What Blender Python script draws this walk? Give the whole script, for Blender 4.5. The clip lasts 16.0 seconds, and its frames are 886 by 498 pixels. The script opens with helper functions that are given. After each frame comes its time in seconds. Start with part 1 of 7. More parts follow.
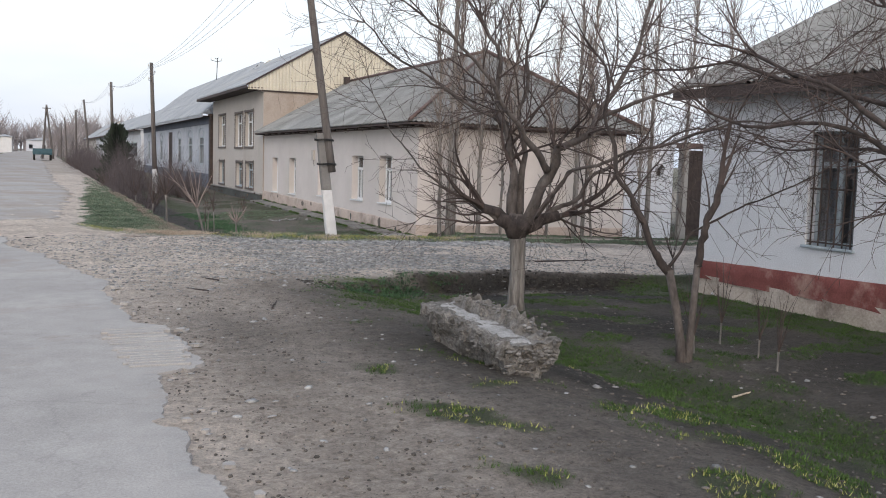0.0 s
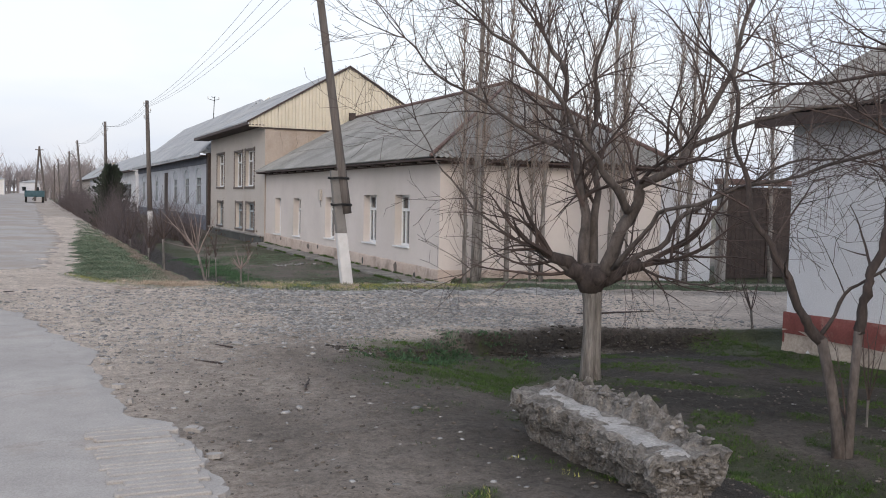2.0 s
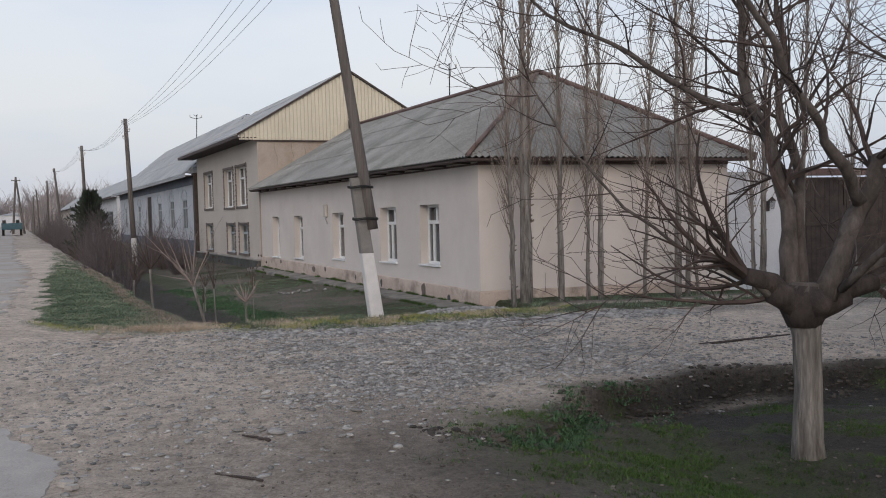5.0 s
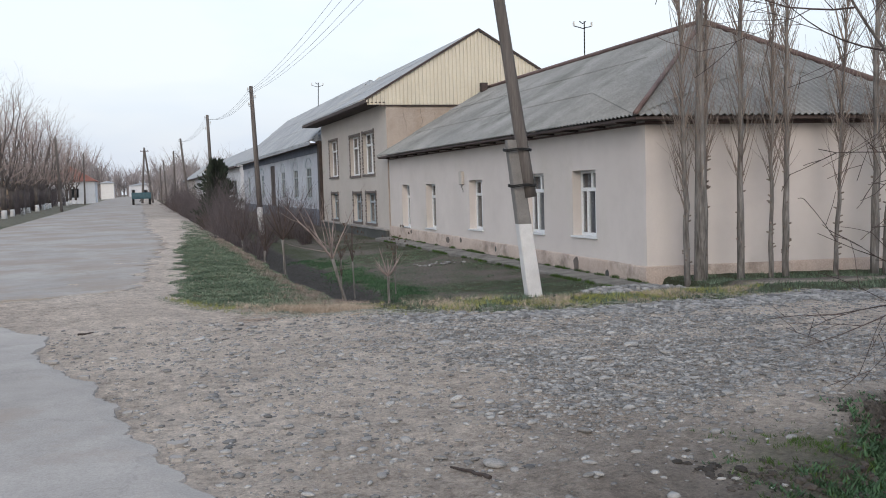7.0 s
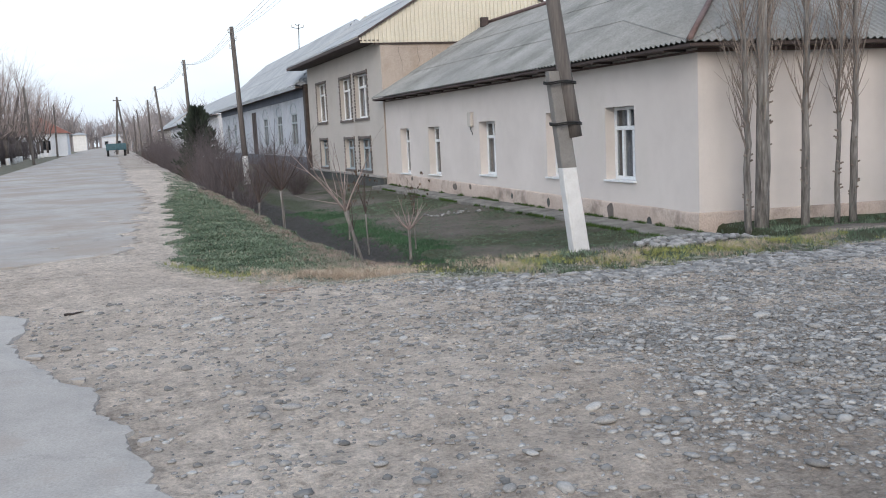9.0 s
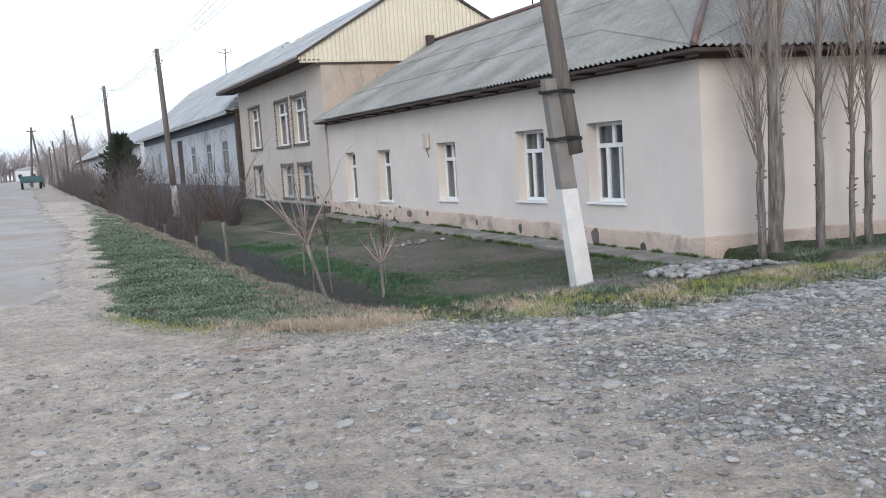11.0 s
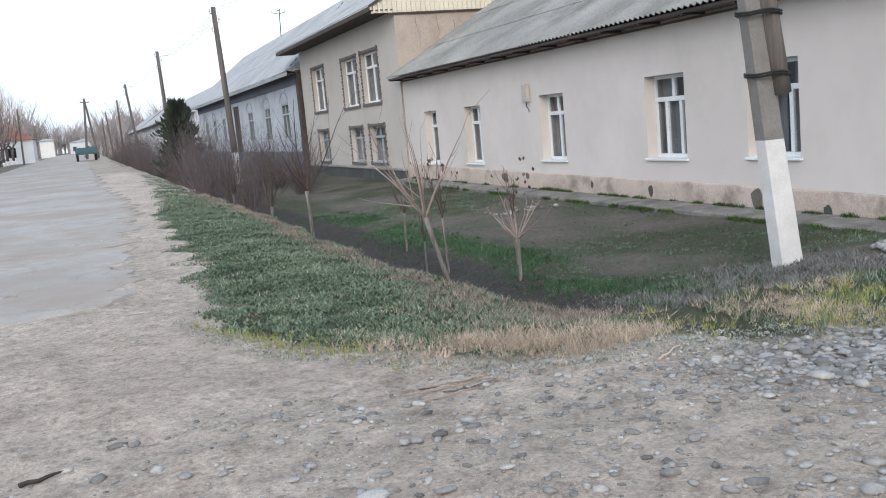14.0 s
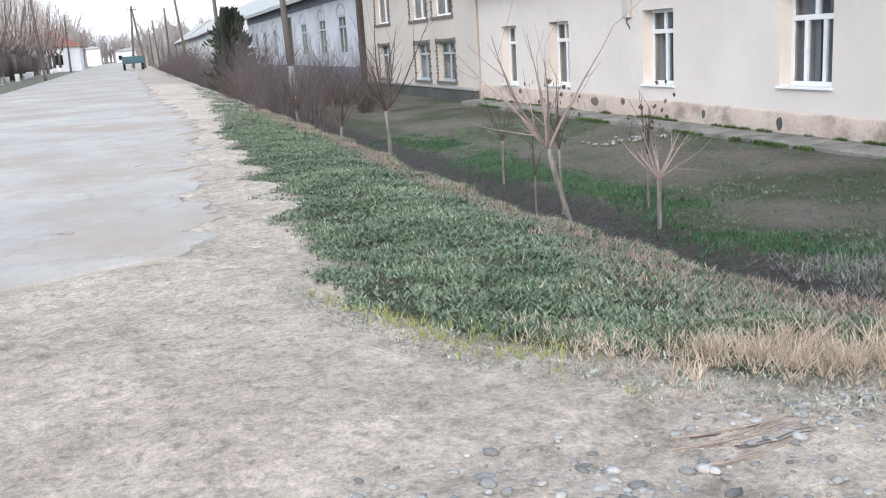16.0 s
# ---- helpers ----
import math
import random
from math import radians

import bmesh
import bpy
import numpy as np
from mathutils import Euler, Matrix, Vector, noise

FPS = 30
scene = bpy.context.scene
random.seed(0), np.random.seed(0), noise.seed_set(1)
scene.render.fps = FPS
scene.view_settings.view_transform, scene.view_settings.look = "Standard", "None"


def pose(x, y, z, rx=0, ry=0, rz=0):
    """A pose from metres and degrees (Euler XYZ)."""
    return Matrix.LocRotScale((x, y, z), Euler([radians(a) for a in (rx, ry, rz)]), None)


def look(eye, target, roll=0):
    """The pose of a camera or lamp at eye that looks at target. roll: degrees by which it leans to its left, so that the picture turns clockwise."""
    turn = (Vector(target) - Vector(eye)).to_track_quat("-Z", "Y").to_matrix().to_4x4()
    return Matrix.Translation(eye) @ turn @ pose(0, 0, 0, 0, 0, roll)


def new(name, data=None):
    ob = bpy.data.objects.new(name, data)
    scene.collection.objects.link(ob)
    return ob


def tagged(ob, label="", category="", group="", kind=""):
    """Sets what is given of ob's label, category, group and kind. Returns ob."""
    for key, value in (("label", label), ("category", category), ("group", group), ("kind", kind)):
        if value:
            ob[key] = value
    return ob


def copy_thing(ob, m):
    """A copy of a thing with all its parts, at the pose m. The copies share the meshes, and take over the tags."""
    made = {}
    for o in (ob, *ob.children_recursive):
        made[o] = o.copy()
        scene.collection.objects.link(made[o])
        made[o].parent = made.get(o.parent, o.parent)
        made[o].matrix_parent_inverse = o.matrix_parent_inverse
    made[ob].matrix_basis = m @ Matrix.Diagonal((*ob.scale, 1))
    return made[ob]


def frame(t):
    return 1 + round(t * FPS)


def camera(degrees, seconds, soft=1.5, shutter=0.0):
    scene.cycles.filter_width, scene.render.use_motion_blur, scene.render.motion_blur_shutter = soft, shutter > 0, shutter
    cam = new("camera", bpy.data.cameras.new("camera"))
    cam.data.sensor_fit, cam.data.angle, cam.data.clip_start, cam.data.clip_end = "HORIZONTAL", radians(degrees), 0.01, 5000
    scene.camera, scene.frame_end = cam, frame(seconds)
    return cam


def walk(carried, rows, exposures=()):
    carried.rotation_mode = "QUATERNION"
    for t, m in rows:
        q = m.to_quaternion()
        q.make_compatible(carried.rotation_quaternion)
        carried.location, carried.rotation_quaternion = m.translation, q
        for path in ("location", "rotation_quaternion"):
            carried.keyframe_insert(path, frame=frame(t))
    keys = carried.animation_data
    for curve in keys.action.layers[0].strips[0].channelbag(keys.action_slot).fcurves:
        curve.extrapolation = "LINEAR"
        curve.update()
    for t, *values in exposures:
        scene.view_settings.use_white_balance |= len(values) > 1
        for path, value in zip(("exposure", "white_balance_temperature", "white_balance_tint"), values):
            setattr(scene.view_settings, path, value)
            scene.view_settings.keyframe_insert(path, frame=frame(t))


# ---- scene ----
cam = camera(51.1, 16.0, 1.0)
PATH = [
    (0, (-0.295, -0.225, 1.735), (0.507, 1.597, 1.546), 1.7),
    (0.5, (-0.225, 0.354, 1.738), (0.571, 2.18, 1.557), 1.1),
    (1, (-0.169, 0.948, 1.723), (0.612, 2.784, 1.582), 0.9),
    (1.5, (-0.161, 1.518, 1.732), (0.648, 3.343, 1.617), 1.3),
    (2, (-0.101, 2.091, 1.729), (0.713, 3.915, 1.623), 1.2),
    (2.5, (-0.126, 2.688, 1.73), (0.698, 4.509, 1.644), 0.6),
    (3, (-0.137, 3.268, 1.688), (0.586, 5.13, 1.59), -1.0),
    (5.5, (0.391, 6.417, 1.638), (1.246, 8.224, 1.563), -1.6),
    (6, (0.317, 6.859, 1.639), (1.113, 8.692, 1.564), -1.2),
    (6.5, (0.282, 7.331, 1.618), (0.986, 9.201, 1.54), -1.5),
    (7, (0.241, 7.852, 1.612), (0.856, 9.75, 1.475), -1.7),
    (7.5, (0.163, 8.352, 1.604), (0.748, 10.254, 1.409), -2.5),
    (8, (0.154, 8.895, 1.594), (0.728, 10.799, 1.381), -3.2),
    (8.5, (0.08, 9.426, 1.577), (0.715, 11.308, 1.337), -3.0),
    (9, (0.051, 9.936, 1.569), (0.702, 11.81, 1.314), -2.8),
    (9.5, (-0.01, 10.409, 1.566), (0.725, 12.253, 1.32), -2.0),
    (12, (0.012, 12.983, 1.45), (0.821, 14.802, 1.26), -3.9),
    (12.5, (-0.098, 13.398, 1.469), (0.629, 15.244, 1.219), -5.0),
    (13, (-0.046, 13.849, 1.444), (0.639, 15.708, 1.176), -5.5),
    (13.5, (-0.075, 14.305, 1.441), (0.62, 16.161, 1.175), -5.1),
    (14, (-0.073, 14.796, 1.423), (0.623, 16.65, 1.146), -5.2),
    (14.5, (-0.067, 15.284, 1.428), (0.594, 17.139, 1.079), -5.6),
    (15, (-0.135, 15.765, 1.427), (0.523, 17.612, 1.03), -5.4),
    (15.5, (-0.171, 16.242, 1.431), (0.464, 18.092, 1.015), -5.2),
    (16, (-0.252, 16.705, 1.402), (0.343, 18.563, 0.965), -3.6),
]
walk(cam, [(t, look(eye, target, roll)) for t, eye, target, roll in PATH],
     exposures=[(0, 0.1, 6300, 13), (0.5, 0.42, 6300, 12), (1.0, 0.2, 6350, 13), (1.6, 0.05, 6350, 14), (2.2, -0.08, 6380, 15), (3.0, -0.32, 6400, 15), (5.5, -0.40, 6350, 14), (7.0, -0.06, 6200, 12), (8.5, 0.18, 6080, 11), (12.5, 0.38, 6020, 10), (14.0, 0.42, 6060, 10), (14.5, 0.52, 6080, 10), (15.0, 0.78, 6100, 10), (16.0, 0.93, 6120, 10)])

# ---- world ----
world = bpy.data.worlds.new("world")
scene.world = world
world.use_nodes = True
wn = world.node_tree
sky = wn.nodes.new("ShaderNodeTexSky")
sky.sky_type = "NISHITA"
sky.sun_disc = False
SUN_EL, SUN_AZ = radians(22), radians(200)
sky.sun_elevation, sky.sun_rotation = SUN_EL, SUN_AZ
sky.air_density, sky.dust_density, sky.ozone_density = 1.3, 5.0, 1.5
bg = wn.nodes["Background"]
wn.links.new(sky.outputs[0], bg.inputs[0])
bg.inputs[1].default_value = 0.06
haze = wn.nodes.new("ShaderNodeBackground")
sky_map = wn.nodes.new("ShaderNodeMapping")
sky_map.inputs["Scale"].default_value = (1.0, 1.0, 3.2)
sky_coord = wn.nodes.new("ShaderNodeTexCoord")
wn.links.new(sky_coord.outputs["Generated"], sky_map.inputs["Vector"])
cloud = wn.nodes.new("ShaderNodeTexNoise")
cloud.inputs["Scale"].default_value, cloud.inputs["Detail"].default_value, cloud.inputs["Roughness"].default_value = 1.7, 5.0, 0.52
wn.links.new(sky_map.outputs[0], cloud.inputs["Vector"])
cloud_tone = wn.nodes.new("ShaderNodeValToRGB")
cloud_tone.color_ramp.elements[0].position, cloud_tone.color_ramp.elements[0].color = 0.36, (0.72, 0.83, 0.98, 1)
cloud_tone.color_ramp.elements[1].position, cloud_tone.color_ramp.elements[1].color = 0.62, (0.96, 0.985, 1.0, 1)
wn.links.new(cloud.outputs[0], cloud_tone.inputs[0])
wn.links.new(cloud_tone.outputs[0], haze.inputs[0])
haze.inputs[1].default_value = 0.86
veil = wn.nodes.new("ShaderNodeAddShader")
wn.links.new(bg.outputs[0], veil.inputs[0])
wn.links.new(haze.outputs[0], veil.inputs[1])
wn.links.new(veil.outputs[0], wn.nodes["World Output"].inputs[0])
scene.view_settings.exposure = 0.0

sun_data = bpy.data.lights.new("sun", "SUN")
sun_data.energy, sun_data.angle, sun_data.color = 0.75, radians(30), (1.0, 0.955, 0.915)
sun = new("sun", sun_data)
sun_dir = Vector((math.sin(SUN_AZ) * math.cos(SUN_EL), math.cos(SUN_AZ) * math.cos(SUN_EL), math.sin(SUN_EL)))
sun.matrix_world = look(sun_dir * 80, (0, 0, 0))


# ---- materials ----
def nodes_of(name):
    m = bpy.data.materials.new(name)
    m.use_nodes = True
    return m, m.node_tree.nodes, m.node_tree.links, m.node_tree.nodes["Principled BSDF"]


def noise_node(n, l, scale, detail=5.0, rough=0.6, coord=None, stretch=None):
    t = n.new("ShaderNodeTexNoise")
    t.inputs["Scale"].default_value, t.inputs["Detail"].default_value, t.inputs["Roughness"].default_value = scale, detail, rough
    if coord is not None:
        if stretch:
            mp = n.new("ShaderNodeMapping")
            mp.inputs["Scale"].default_value = stretch
            l.new(coord, mp.inputs["Vector"])
            coord = mp.outputs[0]
        l.new(coord, t.inputs["Vector"])
    return t


def ramp_node(n, l, src, stops):
    r = n.new("ShaderNodeValToRGB")
    while len(r.color_ramp.elements) < len(stops):
        r.color_ramp.elements.new(0.5)
    for e, (pos, col) in zip(r.color_ramp.elements, stops):
        e.position, e.color = pos, (*col, 1) if len(col) == 3 else col
    l.new(src, r.inputs[0])
    return r


def mix_node(n, l, fac, a, b, mode="MIX"):
    m = n.new("ShaderNodeMix")
    m.data_type, m.blend_type = "RGBA", mode
    for sock, v in ((m.inputs[0], fac), (m.inputs[6], a), (m.inputs[7], b)):
        if isinstance(v, (int, float)):
            sock.default_value = v
        elif isinstance(v, tuple):
            sock.default_value = (*v, 1)
        else:
            l.new(v, sock)
    return m.outputs[2]


def bump_node(n, l, height, bsdf, strength=0.3, dist=0.02):
    b = n.new("ShaderNodeBump")
    b.inputs["Strength"].default_value, b.inputs["Distance"].default_value = strength, dist
    l.new(height, b.inputs["Height"])
    l.new(b.outputs[0], bsdf.inputs["Normal"])
    return b


def rough_material(name, dark, light, scale=4.0, fine=60.0, rough=0.9, bump=0.3, dist=0.01, stain=None, stain_scale=0.8, stretch=None, island=0.0, metal=0.0, per_object=0.0, grit=0.28):
    """A matt surface: two colours mixed by coarse noise, fine grain, stains and relief."""
    m, n, l, b = nodes_of(name)
    tc = n.new("ShaderNodeTexCoord").outputs["Object"]
    big = noise_node(n, l, scale, 6, 0.65, tc, stretch)
    small = noise_node(n, l, fine, 4, 0.6, tc, stretch)
    col = ramp_node(n, l, big.outputs[0], [(0.3, dark), (0.7, light)]).outputs[0]
    grain = ramp_node(n, l, small.outputs[0], [(0.25, (1 - grit,) * 3), (0.75, (1 + grit * 0.43,) * 3)]).outputs[0]
    col = mix_node(n, l, 1.0, col, grain, "MULTIPLY")
    if stain:
        st = noise_node(n, l, stain_scale, 8, 0.7, tc)
        fac = ramp_node(n, l, st.outputs[0], [(0.52, (0, 0, 0)), (0.68, (0.8, 0.8, 0.8))]).outputs[0]
        col = mix_node(n, l, fac, col, stain)
    if island or per_object:
        if per_object:
            rnd = n.new("ShaderNodeObjectInfo").outputs["Random"]
        else:
            rnd = n.new("ShaderNodeNewGeometry").outputs["Random Per Island"]
        k = max(island, per_object)
        var = ramp_node(n, l, rnd, [(0.0, (1 - k, 1 - k, 1 - k)), (1.0, (1 + k, 1 + k, 1 + k))]).outputs[0]
        col = mix_node(n, l, 1.0, col, var, "MULTIPLY")
    l.new(col, b.inputs["Base Color"])
    b.inputs["Roughness"].default_value, b.inputs["Metallic"].default_value = rough, metal
    if bump:
        add = n.new("ShaderNodeMath")
        add.operation = "ADD"
        l.new(big.outputs[0], add.inputs[0])
        l.new(small.outputs[0], add.inputs[1])
        bump_node(n, l, add.outputs[0], b, bump, dist)
    return m


PLASTER_A = rough_material("plaster_beige", (0.585, 0.54, 0.515), (0.695, 0.645, 0.615), 0.7, 90, 0.92, 0.25, 0.006, stain=(0.51, 0.475, 0.44), stain_scale=0.35, grit=0.14)
PLINTH_A = rough_material("plaster_plinth", (0.44, 0.355, 0.305), (0.58, 0.495, 0.44), 1.6, 40, 0.95, 0.5, 0.012, stain=(0.20, 0.165, 0.14), stain_scale=1.4)
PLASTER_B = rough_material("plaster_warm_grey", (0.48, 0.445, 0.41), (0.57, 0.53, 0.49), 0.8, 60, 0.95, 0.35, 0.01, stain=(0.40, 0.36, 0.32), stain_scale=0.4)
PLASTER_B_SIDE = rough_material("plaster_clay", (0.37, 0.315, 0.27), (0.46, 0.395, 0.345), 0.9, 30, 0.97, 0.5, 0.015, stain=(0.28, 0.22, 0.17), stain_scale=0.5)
PLASTER_C = rough_material("plaster_blue_grey", (0.44, 0.47, 0.53), (0.54, 0.57, 0.62), 0.6, 50, 0.93, 0.3, 0.008, stain=(0.27, 0.29, 0.33), stain_scale=0.4)
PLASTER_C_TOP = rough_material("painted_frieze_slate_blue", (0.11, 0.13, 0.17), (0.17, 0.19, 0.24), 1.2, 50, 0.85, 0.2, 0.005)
WHITEWASH = rough_material("whitewash", (0.62, 0.64, 0.68), (0.74, 0.76, 0.80), 0.9, 55, 0.94, 0.35, 0.01, stain=(0.50, 0.51, 0.53), stain_scale=0.45)
RED_PAINT = rough_material("red_oxide_paint", (0.14, 0.038, 0.034), (0.23, 0.075, 0.066), 2.2, 40, 0.9, 0.4, 0.01, stain=(0.36, 0.25, 0.21), stain_scale=1.4)
BARE_BASE = rough_material("worn_base_render", (0.36, 0.31, 0.26), (0.52, 0.46, 0.41), 1.8, 30, 0.97, 0.7, 0.02, stain=(0.11, 0.08, 0.065), stain_scale=1.2)
APRON = rough_material("stained_apron", (0.12, 0.115, 0.105), (0.30, 0.285, 0.265), 2.5, 40, 0.95, 0.6, 0.015, stain=(0.075, 0.075, 0.06), stain_scale=2.0)
DARK_BASE = rough_material("dark_tarred_base", (0.045, 0.05, 0.05), (0.10, 0.105, 0.10), 1.5, 40, 0.8, 0.3, 0.01)
SLATE = rough_material("asbestos_slate", (0.18, 0.182, 0.176), (0.31, 0.312, 0.302), 0.55, 22, 0.92, 0.25, 0.006, stain=(0.12, 0.125, 0.115), stain_scale=0.5)
SLATE_PALE = rough_material("pale_slate", (0.30, 0.32, 0.34), (0.40, 0.42, 0.44), 0.4, 20, 0.9, 0.2, 0.006, stain=(0.23, 0.25, 0.26), stain_scale=0.3)
RIDGE_METAL = rough_material("rusty_ridge_metal", (0.10, 0.062, 0.056), (0.19, 0.13, 0.118), 3.0, 40, 0.7, 0.3, 0.006, metal=0.2)
SIDING = rough_material("cream_metal_siding", (0.60, 0.555, 0.455), (0.69, 0.645, 0.54), 0.8, 30, 0.55, 0.08, 0.004, metal=0.05)
FASCIA = rough_material("dark_brown_timber", (0.035, 0.026, 0.024), (0.085, 0.060, 0.055), 3.0, 50, 0.8, 0.4, 0.006, stretch=(1, 0.2, 1))
SOFFIT = rough_material("soffit_board", (0.08, 0.06, 0.055), (0.15, 0.11, 0.10), 3.0, 50, 0.85, 0.3, 0.006)
CONCRETE = rough_material("grey_concrete", (0.27, 0.262, 0.25), (0.35, 0.34, 0.325), 3.0, 60, 0.95, 0.3, 0.006, stain=(0.20, 0.19, 0.175), stain_scale=1.5, grit=0.12)
CONCRETE_OLD = rough_material("sooty_concrete", (0.16, 0.153, 0.145), (0.25, 0.24, 0.23), 4.0, 60, 0.95, 0.4, 0.008, stain=(0.11, 0.105, 0.10), stain_scale=2.0, grit=0.2)
CONCRETE_RUBBLE = rough_material("broken_concrete", (0.10, 0.093, 0.084), (0.37, 0.35, 0.325), 9.0, 42, 0.97, 1.0, 0.05, stain=(0.065, 0.055, 0.047), stain_scale=4.0, grit=0.5)
CONCRETE_TOP = rough_material("weathered_screed", (0.29, 0.285, 0.275), (0.47, 0.46, 0.45), 6.0, 60, 0.95, 0.8, 0.02, stain=(0.15, 0.14, 0.125), stain_scale=5.0, grit=0.4)
LIME = rough_material("limewash_white", (0.56, 0.56, 0.565), (0.70, 0.70, 0.70), 3.0, 50, 0.92, 0.3, 0.006, stain=(0.56, 0.55, 0.53), stain_scale=2.0, grit=0.1)
POLE_WOOD = rough_material("tarred_pole_wood", (0.07, 0.061, 0.057), (0.17, 0.152, 0.142), 5.0, 60, 0.9, 0.7, 0.01, stretch=(1, 1, 0.06))
WIRE = rough_material("dark_wire", (0.02, 0.02, 0.02), (0.04, 0.04, 0.04), 8, 60, 0.6, 0, metal=0.4)
CERAMIC = rough_material("white_ceramic", (0.5, 0.5, 0.48), (0.6, 0.6, 0.58), 8, 60, 0.3, 0)
PVC = rough_material("white_pvc", (0.76, 0.78, 0.80), (0.82, 0.84, 0.86), 2, 40, 0.35, 0.02, 0.002)
OLD_FRAME = rough_material("blue_grey_paint", (0.30, 0.36, 0.40), (0.42, 0.48, 0.52), 4, 50, 0.6, 0.2, 0.004)
BRICK_TRIM = rough_material("dark_trim", (0.09, 0.075, 0.07), (0.19, 0.165, 0.15), 6, 40, 0.9, 0.4, 0.01)
CURTAIN = rough_material("curtain_cloth", (0.46, 0.49, 0.54), (0.66, 0.69, 0.74), 3, 120, 0.95, 0.1, 0.003)
BARK = rough_material("grey_bark", (0.075, 0.066, 0.06), (0.35, 0.33, 0.31), 11.0, 45, 0.95, 1.0, 0.03, stretch=(1, 1, 0.13))
BARK_MID = rough_material("brown_grey_bark", (0.045, 0.037, 0.034), (0.155, 0.135, 0.125), 9.0, 45, 0.95, 0.9, 0.012, stretch=(1, 1, 0.4))
BARK_DARK = rough_material("dark_bark", (0.022, 0.018, 0.017), (0.085, 0.067, 0.062), 9.0, 45, 0.95, 0.9, 0.012, stretch=(1, 1, 0.4))
TWIG = rough_material("bare_twigs", (0.040, 0.029, 0.027), (0.105, 0.078, 0.070), 3.0, 40, 0.9, 0, island=0.3)
TWIG_POPLAR = rough_material("poplar_twigs", (0.16, 0.128, 0.11), (0.30, 0.25, 0.215), 3.0, 40, 0.9, 0, island=0.25)
TWIG_RED = rough_material("reddish_twigs", (0.066, 0.055, 0.058), (0.15, 0.128, 0.133), 3.0, 40, 0.9, 0, island=0.3)
TWIG_WARM = rough_material("warm_brown_twigs", (0.21, 0.165, 0.15), (0.39, 0.32, 0.295), 3.0, 40, 0.9, 0, island=0.3)
DEAD_LEAF = rough_material("dead_leaves", (0.06, 0.04, 0.03), (0.13, 0.09, 0.065), 6, 60, 0.9, 0.2, 0.004, island=0.3)
CONIFER = rough_material("dark_conifer", (0.012, 0.020, 0.014), (0.035, 0.048, 0.032), 5, 60, 0.9, 0.2, 0.004, island=0.4)
WEED = rough_material("low_green_weeds", (0.052, 0.090, 0.052), (0.185, 0.235, 0.160), 1.3, 30, 0.8, 0, island=0.6)
WEED_GREY = rough_material("frosted_grey_green_mat", (0.19, 0.21, 0.175), (0.40, 0.41, 0.355), 2.0, 30, 0.85, 0, island=0.5)
STALK_GREY = rough_material("bleached_grey_stalks", (0.12, 0.115, 0.11), (0.27, 0.265, 0.26), 3, 40, 0.9, 0, island=0.4)
YARD_GREEN = rough_material("bright_green_grass", (0.021, 0.050, 0.007), (0.070, 0.130, 0.020), 1.5, 30, 0.8, 0, island=0.4)
BANK_GREEN = rough_material("lush_bank_grass", (0.022, 0.062, 0.026), (0.075, 0.155, 0.070), 1.5, 30, 0.8, 0, island=0.4)
GRASS_LIME = rough_material("fresh_yellow_green_grass", (0.22, 0.24, 0.065), (0.40, 0.40, 0.13), 1.3, 30, 0.8, 0, island=0.35)
CLOD = rough_material("earth_clods", (0.06, 0.052, 0.046), (0.17, 0.15, 0.132), 2.0, 60, 0.96, 0.3, 0.006, island=0.4)
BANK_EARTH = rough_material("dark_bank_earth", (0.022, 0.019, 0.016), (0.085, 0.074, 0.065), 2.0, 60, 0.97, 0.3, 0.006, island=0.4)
STRAW = rough_material("dry_straw", (0.36, 0.285, 0.215), (0.60, 0.50, 0.40), 2.0, 30, 0.85, 0, island=0.3)
DEAD_STALK = rough_material("dead_stalks", (0.18, 0.14, 0.115), (0.36, 0.295, 0.25), 3, 40, 0.9, 0, island=0.4)
BEDDED = rough_material("bedded_pebble", (0.09, 0.085, 0.08), (0.24, 0.23, 0.22), 5, 70, 0.95, 0.3, 0.006, island=0.4)
STONE = rough_material("river_stone", (0.145, 0.147, 0.15), (0.345, 0.34, 0.33), 5, 70, 0.85, 0.25, 0.006, island=0.45)
STONE_ONE = rough_material("river_stone_single", (0.19, 0.188, 0.185), (0.39, 0.38, 0.365), 5, 70, 0.85, 0.25, 0.006, per_object=0.42)
DARK_METAL = rough_material("rusty_dark_metal", (0.030, 0.022, 0.020), (0.075, 0.055, 0.048), 4, 50, 0.7, 0.3, 0.004, metal=0.2)
TEAL_PAINT = rough_material("teal_paint", (0.02, 0.07, 0.09), (0.05, 0.12, 0.15), 4, 50, 0.5, 0.1, 0.003)
RUBBER = rough_material("black_rubber", (0.015, 0.015, 0.015), (0.03, 0.03, 0.03), 6, 60, 0.85, 0.2, 0.004)
# Distance haze is put into this wood's base colour, which is paled a little.
FAR_WOOD_HAZED = rough_material("far_bare_wood_hazed", (0.24, 0.21, 0.21), (0.36, 0.33, 0.33), 0.15, 3, 0.95, 0, island=0.3)
RED_TILE = rough_material("brick_red_roof", (0.22, 0.09, 0.07), (0.32, 0.15, 0.12), 1, 20, 0.9, 0.2, 0.01)
PLASTER_OCHRE = rough_material("plaster_ochre", (0.44, 0.33, 0.225), (0.55, 0.43, 0.31), 0.9, 40, 0.95, 0.3, 0.01, stain=(0.33, 0.25, 0.18), stain_scale=0.6)


